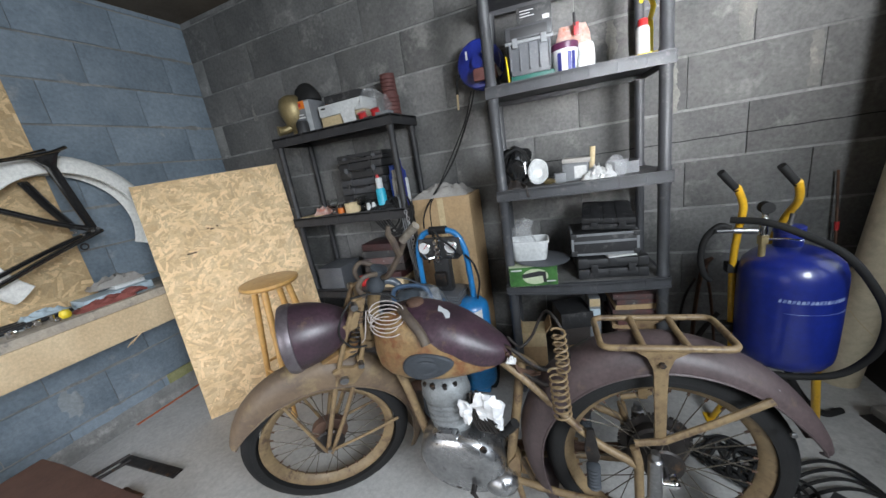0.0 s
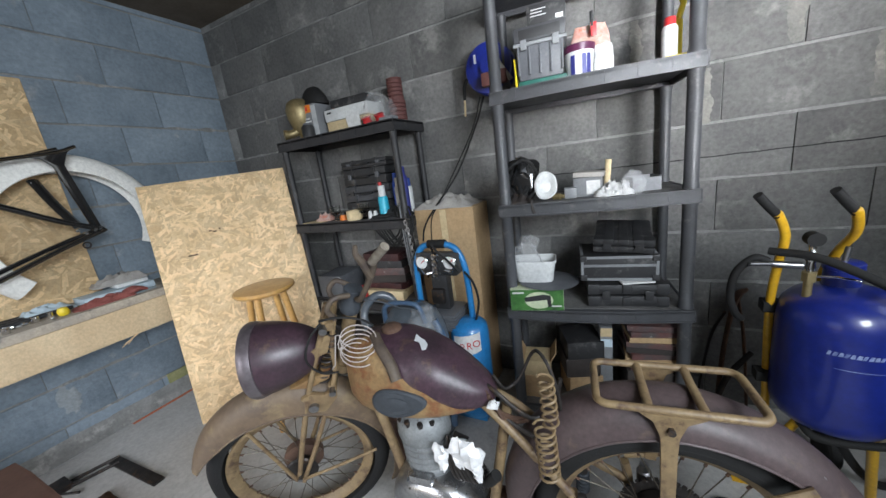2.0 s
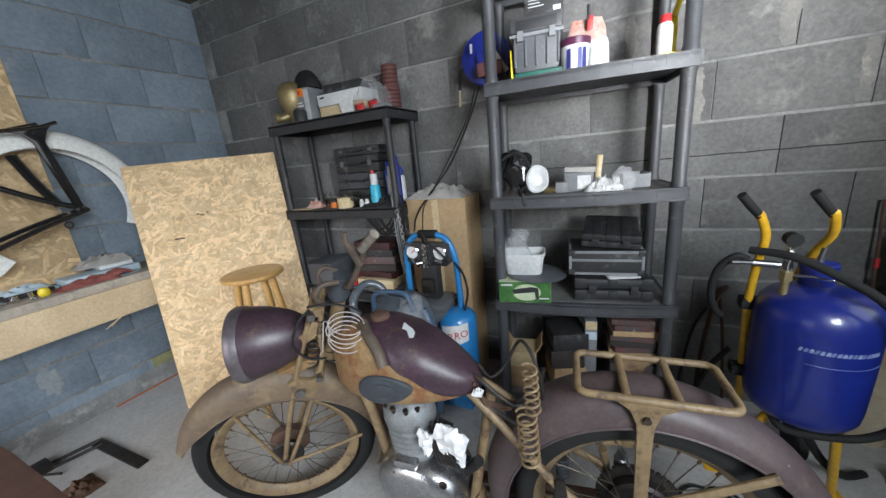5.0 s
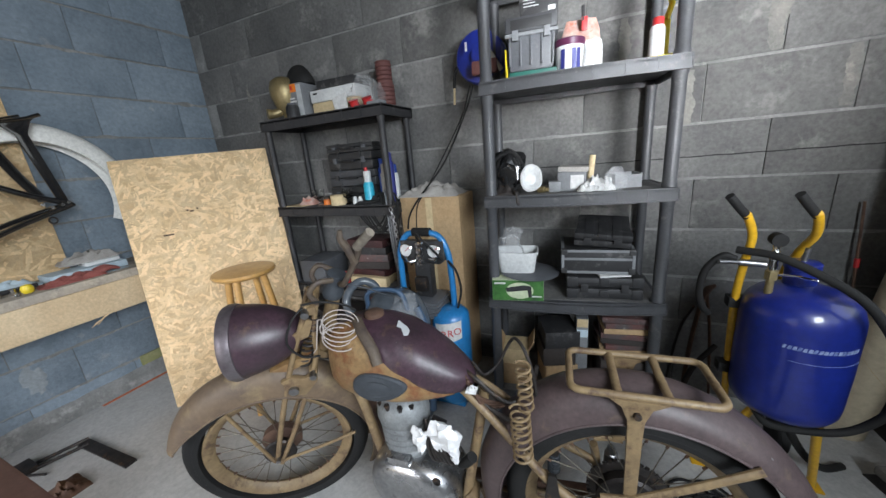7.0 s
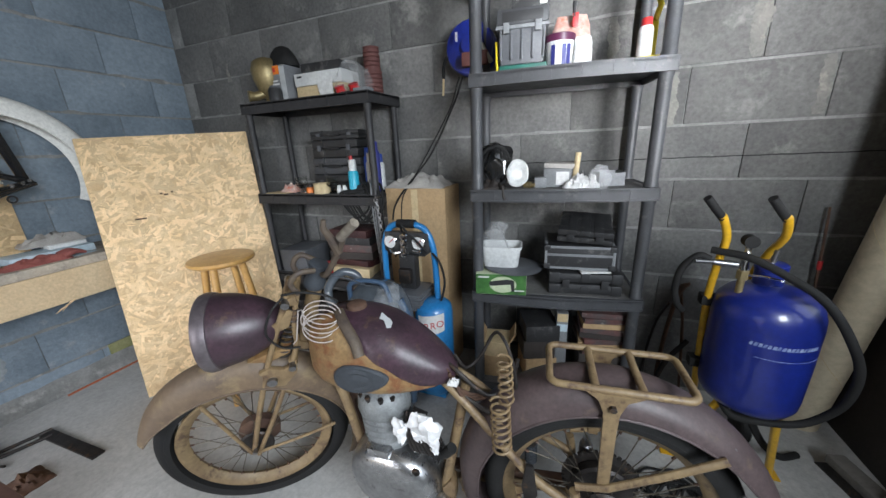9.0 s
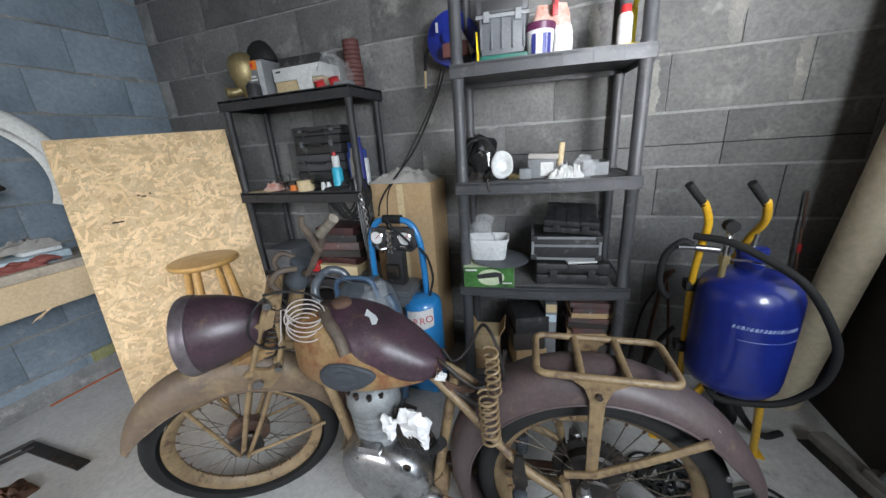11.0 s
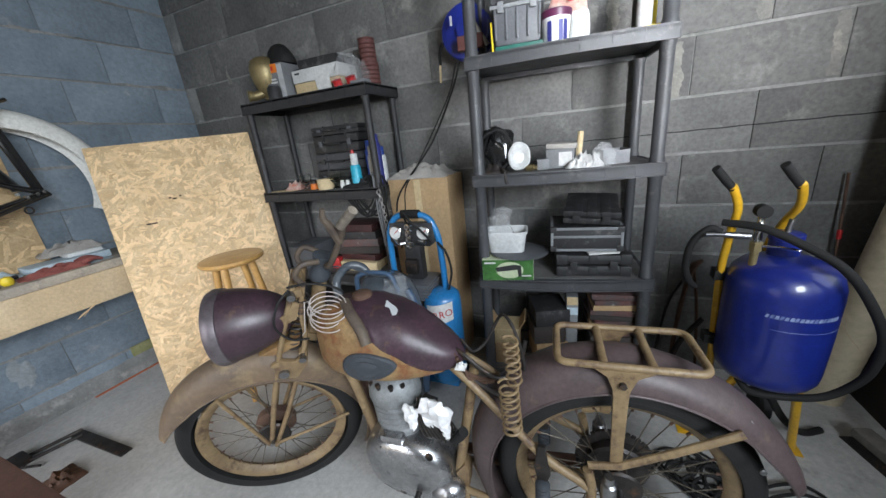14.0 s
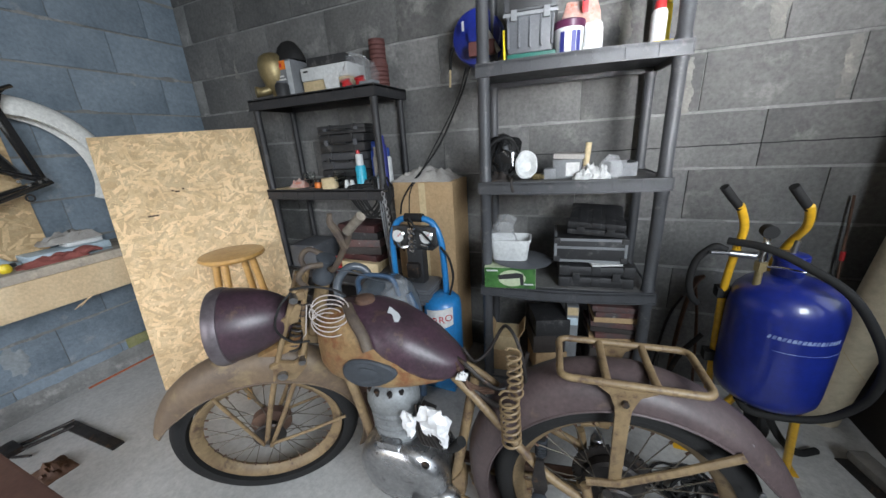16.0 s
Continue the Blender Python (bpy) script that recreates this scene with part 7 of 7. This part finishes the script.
# ---- between the shelves: carton, compressor, vacuum, reel ----
bc = thing("big_carton", T(2.075, -0.14, 0), "large brown cardboard carton standing against the wall", "carton")
part("carton_body", box(B(), (-0.185, -0.125, 0.0), (0.185, 0.12, 1.165), bev=0.004), M_CARD, bc)
part("tape_strip", box(B(), (-0.02, -0.1275, 0.6), (0.02, -0.1262, 1.16)), M_CARDL, bc)
bm = B()
cloth(bm, (2.06, -0.15, 1.166), 0.36, 0.24, 0.085, 24, 3.3)
solo("rag", bm, M_RAG, T(), "grey cotton rags heaped on a carton", "rag")
# compressor
cp = thing("compressor", T(2.12, -0.47, 0), "upright blue air compressor with gauges and a tubular handle", "air compressor")
bm = B()
tube(bm, spline([(-0.145, 0.0, 0.42), (-0.145, 0.0, 0.80), (-0.135, 0.0, 0.92), (-0.09, 0.0, 0.995), (0.0, 0.0, 1.01), (0.09, 0.0, 0.995), (0.135, 0.0, 0.92), (0.15, 0.0, 0.80), (0.16, 0.0, 0.42)], 6), 0.0165, 14)
part("handle_frame", bm, M_SKY, cp)
bm = B()
tube(bm, [(-0.05, 0.0, 1.012), (0.05, 0.0, 1.012)], 0.0225, 14)
part("foam_grip", bm, M_RUBBER, cp)
bm = B()
prism(bm, [(-0.125, 0.97), (0.125, 0.97), (0.13, 0.87), (0.10, 0.845), (-0.10, 0.845), (-0.13, 0.87)], "y", -0.02, 0.02, bev=0.006)
part("panel", bm, M_BLACK, cp)
for x in (-0.085, 0.075):
    bm = B()
    lathe(bm, [(0, 0.0), (0.036, 0.0), (0.038, 0.012), (0.033, 0.016), (0.033, 0.012), (0, 0.012)], 28, Matrix.Translation((x, -0.021, 0.92)) @ Matrix.Rotation(radians(90), 4, "X"))
    g = part("gauge", bm, M_CHROME, cp)
    bm = B()
    lathe(bm, [(0, 0.0125), (0.0325, 0.0125), (0.0325, 0.0135), (0, 0.0135)], 24, Matrix.Translation((x, -0.021, 0.92)) @ Matrix.Rotation(radians(90), 4, "X"))
    part("gauge_face", bm, M_GAUGE, g, "white gauge dial")
    bm = B()
    box(bm, (-0.002, -0.001, -0.005), (0.002, 0.001, 0.026), Matrix.Translation((x, -0.0355, 0.92)) @ Matrix.Rotation(radians(50), 4, "Y"))
    part("needle", bm, M_RED, g)
for k in range(4):
    bm = B()
    lathe(bm, [(0, 0), (0.015, 0), (0.017, 0.006), (0.012, 0.018), (0.016, 0.022), (0.016, 0.034), (0, 0.036)], 16, Matrix.Translation((-0.002, -0.02, 0.955 - 0.033 * k)) @ Matrix.Rotation(radians(90), 4, "X"))
    part("valve_knob", bm, M_CHROME, cp)
for pts in ([(-0.085, -0.04, 0.885), (-0.06, -0.05, 0.865), (-0.02, -0.045, 0.87)], [(0.075, -0.04, 0.885), (0.09, -0.05, 0.875), (0.05, -0.05, 0.88)]):
    part("coupling", tube(B(), spline(pts, 5), 0.008, 8), M_CHROME, cp)
bm = B()
box(bm, (-0.045, -0.03, 0.66), (0.045, 0.03, 0.85), bev=0.006)
part("switch_column", bm, M_BLACK, cp)
bm = B()
box(bm, (-0.04, -0.06, 0.70), (0.03, -0.02, 0.78), bev=0.01)
part("pressure_switch", bm, M_DARK, cp)
bm = B()
box(bm, (-0.09, -0.10, 0.56), (0.10, 0.10, 0.66), bev=0.025)
pump = part("pump_head", bm, M_CASEGREY, cp)
for k in range(5):
    part("fin", box(B(), (-0.095, -0.105, 0.575 + 0.016 * k), (0.105, 0.105, 0.581 + 0.016 * k), bev=0.002), M_CASEGREY, pump)
bm = B()
lathe(bm, [(0, 0.06), (0.07, 0.065), (0.095, 0.09), (0.10, 0.12), (0.10, 0.55), (0.095, 0.585), (0.07, 0.61), (0, 0.62)], 36, T(0.14, -0.03, 0))
tk = part("air_tank", bm, M_SKY, cp)
bm = B()
rows = []
for i in range(15):
    a = radians(-120 + 84 * i / 14)
    rows.append((a, 0.44 + 0.04 * i / 14, 0.56 + 0.02 * i / 14))
vsl = [[bm.verts.new((0.14 + 0.1008 * math.cos(a), -0.03 + 0.1008 * math.sin(a), z)) for z in (z0, z1)] for a, z0, z1 in rows]
for p, q in zip(vsl, vsl[1:]):
    bm.faces.new((p[0], q[0], q[1], p[1]))
part("label", bm, M_PAPER, tk, "white curved label on the tank")
for k, ch in enumerate("PRO"):
    a = radians(-92 + 21 * k)
    words("letter", ch, 0.052, M_RED, Matrix.Translation((0.14 + 0.1012 * math.cos(a), -0.03 + 0.1012 * math.sin(a), 0.505 + 0.008 * k)) @ Matrix.Rotation(a + math.pi / 2, 4, "Z") @ Matrix.Rotation(radians(90), 4, "X"), tk)
for x in (-0.13, 0.20):
    bm = B()
    lathe(bm, [(0, -0.022), (0.07, -0.022), (0.08, -0.014), (0.08, 0.014), (0.07, 0.022), (0, 0.022)], 28, Matrix.Translation((x, 0.04, 0.08)) @ Matrix.Rotation(radians(90), 4, "Y"))
    part("wheel", bm, M_RUBBER, cp)
bm = B()
box(bm, (-0.12, -0.04, 0.0), (0.19, 0.06, 0.062), bev=0.01)
part("base", bm, M_SKY, cp)
bm = B()
tube(bm, spline([(0.145, -0.02, 0.87), (0.19, -0.03, 0.82), (0.21, -0.03, 0.72), (0.19, -0.04, 0.62)], 6), 0.006, 8)
tube(bm, spline([(-0.01, -0.03, 0.965), (0.0, -0.07, 1.03), (0.04, -0.07, 0.98), (0.08, -0.06, 0.94), (0.13, -0.05, 0.88)], 6), 0.006, 8)
part("air_line", bm, M_RUBBER, cp)
# vacuum cleaner in front of it
vc = thing("shop_vacuum", pose(2.03, -0.67, 0, 0, 0, 8), "blue-grey shop vacuum with a handle and orange latches", "vacuum cleaner")
bm = B()
lathe(bm, [(0, 0.05), (0.15, 0.05), (0.165, 0.08), (0.17, 0.50), (0.168, 0.53), (0, 0.53)], 36)
part("drum", bm, M_VAC, vc)
bm = B()
lathe(bm, [(0, 0.53), (0.175, 0.53), (0.178, 0.56), (0.165, 0.64), (0.135, 0.71), (0.09, 0.745), (0, 0.755)], 36, None, 1.0, 0.95)
hdv = part("motor_head", bm, M_VAC, vc)
bm = B()
tube(bm, spline([(-0.10, -0.08, 0.70), (-0.09, -0.09, 0.775), (-0.04, -0.09, 0.80), (0.05, -0.09, 0.80), (0.09, -0.09, 0.775), (0.105, -0.08, 0.70)], 6), [0.013, 0.012, 0.011, 0.012, 0.013], 12)
part("carry_handle", bm, M_VACB, vc)
bm = B()
box(bm, (-0.04, -0.172, 0.655), (0.03, -0.125, 0.69), bev=0.006)
part("badge", bm, M_ORANGE, hdv)
for s, x in ((1, 0.165), (-1, -0.165)):
    bm = B()
    box(bm, (x - 0.015, -0.08, 0.50), (x + 0.02, -0.045, 0.62), bev=0.006)
    part("latch", bm, M_ORANGE, vc, "orange plastic latch")
bm = B()
tube(bm, spline([(-0.10, -0.05, 0.60), (-0.20, -0.08, 0.66), (-0.225, -0.06, 0.74), (-0.20, 0.02, 0.79), (-0.14, 0.06, 0.77), (-0.10, 0.06, 0.70)], 7), 0.021, 14)
part("suction_hose", bm, M_VAC, vc)
bm = B()
tube(bm, spline([(0.14, -0.05, 0.70), (0.18, -0.06, 0.58), (0.185, -0.06, 0.30), (0.17, -0.05, 0.12)], 6), 0.018, 12)
part("side_pipe", bm, M_VACB, vc)
for k in range(4):
    a = radians(45 + 90 * k)
    part("castor", lathe(B(), [(0, 0), (0.02, 0.0), (0.026, 0.02), (0.02, 0.05), (0, 0.052)], 14, T(0.14 * math.cos(a), 0.14 * math.sin(a), 0)), M_RUBBER, vc)
bm = B()
blob(bm, (2.135, -0.745, 0.66), (0.075, 0.06, 0.12), 26, power=0.8)
crumple(bm, 0.035, 20, 5.0)
crumple(bm, 0.012, 55, 2.0)
solo("plastic_bag", bm, M_FILM, T(), "crumpled clear plastic bag resting on the shop vacuum", "bag")
# wall reel
rl = thing("hose_reel", pose(2.38, -0.10, 1.85), "blue wall-mounted cable reel with a rust-red hub", "cable reel")
bm = B()
lathe(bm, [(0, -0.09), (0.03, -0.09), (0.03, -0.06), (0.118, -0.055), (0.124, -0.045), (0.118, -0.04), (0.06, -0.035), (0.06, 0.03), (0.118, 0.035), (0.124, 0.042), (0.118, 0.05), (0, 0.055)], 44, Matrix.Rotation(radians(-90), 4, "X"))
part("drum", bm, M_BLUEPAINT, rl)
bm = B()
for k in range(6):
    tube(bm, [((0.088 + 0.004 * (k % 2)) * math.cos(a), 0.025 - 0.011 * k, (0.088 + 0.004 * (k % 2)) * math.sin(a)) for a in (2 * math.pi * i / 30 for i in range(30))], 0.007, 7, closed=True)
part("wound_cable", bm, M_RUBBER, rl)
bm = B()
box(bm, (-0.02, -0.13, -0.10), (0.11, -0.095, -0.035), bev=0.012)
part("hub_cover", bm, M_TERRA, rl)
bm = B()
box(bm, (-0.012, 0.05, -0.10), (0.012, 0.095, 0.10), bev=0.003)
part("wall_bracket", bm, M_DARK, rl)
bm = B()
box(bm, (-0.055, -0.105, 0.02), (-0.045, -0.10, 0.06))
part("white_tag", bm, M_PAPER, rl)
bm = B()
tube(bm, spline([(0.04, -0.10, 0.045), (0.07, -0.115, 0.0), (0.10, -0.115, -0.05), (0.125, -0.105, -0.09)], 5), 0.011, 10)
part("strap", bm, M_RAG, rl)
bm = B()
tube(bm, spline([(2.32, -0.08, 1.735), (2.27, -0.10, 1.60), (2.15, -0.16, 1.35), (2.02, -0.27, 1.16), (2.00, -0.36, 1.08), (2.02, -0.43, 1.02)], 8), 0.005, 8)
tube(bm, spline([(2.30, -0.08, 1.735), (2.24, -0.11, 1.56), (2.06, -0.22, 1.22), (2.03, -0.32, 1.12), (2.06, -0.42, 0.97), (2.0, -0.40, 0.80)], 8), 0.0035, 8)
solo("drop_cable", bm, M_RUBBER, T(), "black cable dropping from the reel to the compressor", "cable")
bm = B()
tube(bm, spline([(2.26, -0.15, 1.82), (2.245, -0.16, 1.78), (2.24, -0.16, 1.72)], 4), 0.008, 8)
solo("cable_end", bm, M_RUBBER, T(), "black cable end hanging beside the reel", "cable")
bm = B()
tube(bm, [(2.24, -0.16, 1.72), (2.235, -0.16, 1.64)], 0.006, 8)
solo("pale_plug", bm, M_CARDL, T(), "pale plug on a hanging cable end", "plug")

# ---- blocks of the walls ----
def block_mesh(length, height, material):
    bm = B()
    g = 0.006
    box(bm, (0.0022, -0.004, g), (length - 0.0022, 0.012, height - g), bev=0.0022)
    return link_mesh("block", bm, material, True, 30)


block_cache = {}


def lay(wall, m, width, start, material, hole=None, span=(0.0, 9.0)):
    """Courses of blocks in running bond on the wall whose face is local y = 0, x to the right."""
    # hole: (from x, from z, to z) where the courses stop short; span: lowest and highest z
    zs = [0.0, H0] + [H0 + BH * k for k in range(1, 12)]
    for c in range(len(zs) - 1):
        z0, z1 = zs[c], min(zs[c + 1], ZC)
        if z0 >= ZC - 0.03:
            break
        if z0 < span[0] - 0.01 or z1 > span[1] + 0.01:
            continue
        stop = hole[0] if hole and z0 > hole[1] - 0.01 and z1 < hole[2] + 0.01 else width
        x = start + (BL / 2 if c % 2 else 0.0) - BL
        while x < stop:
            a, b = max(0.0, x), min(stop, x + BL)
            x += BL
            if b - a < 0.04:
                continue
            key = (round(b - a, 3), round(z1 - z0, 3), material.name)
            if key not in block_cache:
                block_cache[key] = block_mesh(key[0], key[1], material)
            ob = new("block", block_cache[key])
            ob.parent = wall
            ob.matrix_local = m @ T(a, random.uniform(-0.0015, 0.0015), z0)


lay(wall_back, T(0, 0, 0), XR, 0.37, M_BLOCK)
lay(wall_left, pose(0, -3.0, 0, 0, 0, 90), 3.0, 0.02, M_BLOCKSKYLIT)
lay(wall_right, pose(XR, 0, 0, 0, 0, -90), 1.70, 0.3, M_BLOCK, hole=(-WY1, WZ0, WZ1))
lay(wall_right, T(XR + 0.006, WY1 - 0.004, 0), 0.29, 0.25, M_BLOCK, span=(WZ0, WZ1))


def smears(wall, m, width, seed, wide=1.0):
    """Ragged pale mortar smeared along the bed joints, a millimetre or two proud."""
    rs = random.Random(seed)
    bm = B()
    for c in range(10):
        z = H0 + BH * c
        x = 0.0
        while x < width - 0.1:
            L = rs.uniform(0.12, 0.75)
            if rs.random() < 0.72:
                n = max(4, int(L / 0.022))
                top, low = [], []
                for i in range(n + 1):
                    f = i / n
                    e = math.sin(math.pi * f) ** 0.5 if 0 < f < 1 else 0.05
                    xx = min(width, x + L * f)
                    a = (0.004 + wide * 0.011 * abs(noise.noise(V((xx * 9, z * 5, seed))))) * e + 0.0008
                    b = (0.004 + wide * 0.010 * abs(noise.noise(V((xx * 11 + 50, z * 5, seed))))) * e + 0.0008
                    top.append(bm.verts.new(m @ V((xx, -0.0062 - 0.001 * e, z + a))))
                    low.append(bm.verts.new(m @ V((xx, -0.0062 - 0.001 * e, z - b))))
                for i in range(n):
                    bm.faces.new((low[i], low[i + 1], top[i + 1], top[i]))
            x += L + rs.uniform(0.0, 0.25)
    part("mortar_smear", bm, M_MORTAR, wall, kind="stuff")


smears(wall_back, T(0, 0, 0), XR, 3)
smears(wall_left, pose(0, -3.0, 0, 0, 0, 90), 3.0, 4, 1.7)


# head joints buttered over with pale mortar, and a dark snapped line along the wall
M_WASH = mat("cement_wash", (0.235, 0.227, 0.205), (0.165, 0.162, 0.152), 0.92, scale=11, bump=0.9, fine=90, c3=(0.30, 0.287, 0.25), spot=0.60, dist=0.006)
for cx, z0, z1, half in ((3.59, 1.69, 1.92, 0.026), (3.84, 1.445, 1.67, 0.024), (3.31, 1.43, 1.66, 0.022), (3.04, 1.72, 1.92, 0.022), (0.52, 1.90, 2.02, 0.02)):
    bm = B()
    n = 46
    rows = []
    for i in range(n + 1):
        f = i / n
        z = z0 + (z1 - z0) * f
        w = half * (0.75 + 0.25 * math.sin(math.pi * f))
        a = cx - w + 0.02 * noise.noise(V((z * 17, cx, 0))) + 0.008 * noise.noise(V((z * 90, cx, 3)))
        b = cx + w + 0.02 * noise.noise(V((z * 17, cx, 7))) + 0.008 * noise.noise(V((z * 90, cx, 9)))
        rows.append([bm.verts.new((a + (b - a) * k / 4, -0.0058 - 0.0022 * (0, 0.8, 1, 0.8, 0)[k], z)) for k in range(5)])
    for p, q in zip(rows, rows[1:]):
        for k in range(4):
            bm.faces.new((p[k], p[k + 1], q[k + 1], q[k]))
    part("cement_smear", bm, M_WASH, wall_back)
bm = B()
pts = [(2.50 + 1.62 * i / 40, -0.0062, 1.272 + 0.019 * i / 40 + 0.0012 * math.sin(i * 1.7)) for i in range(41)]
tube(bm, pts, 0.0024, 5)
part("snapped_line", bm, M_RUBBER, wall_back, "thin dark line along the wall")
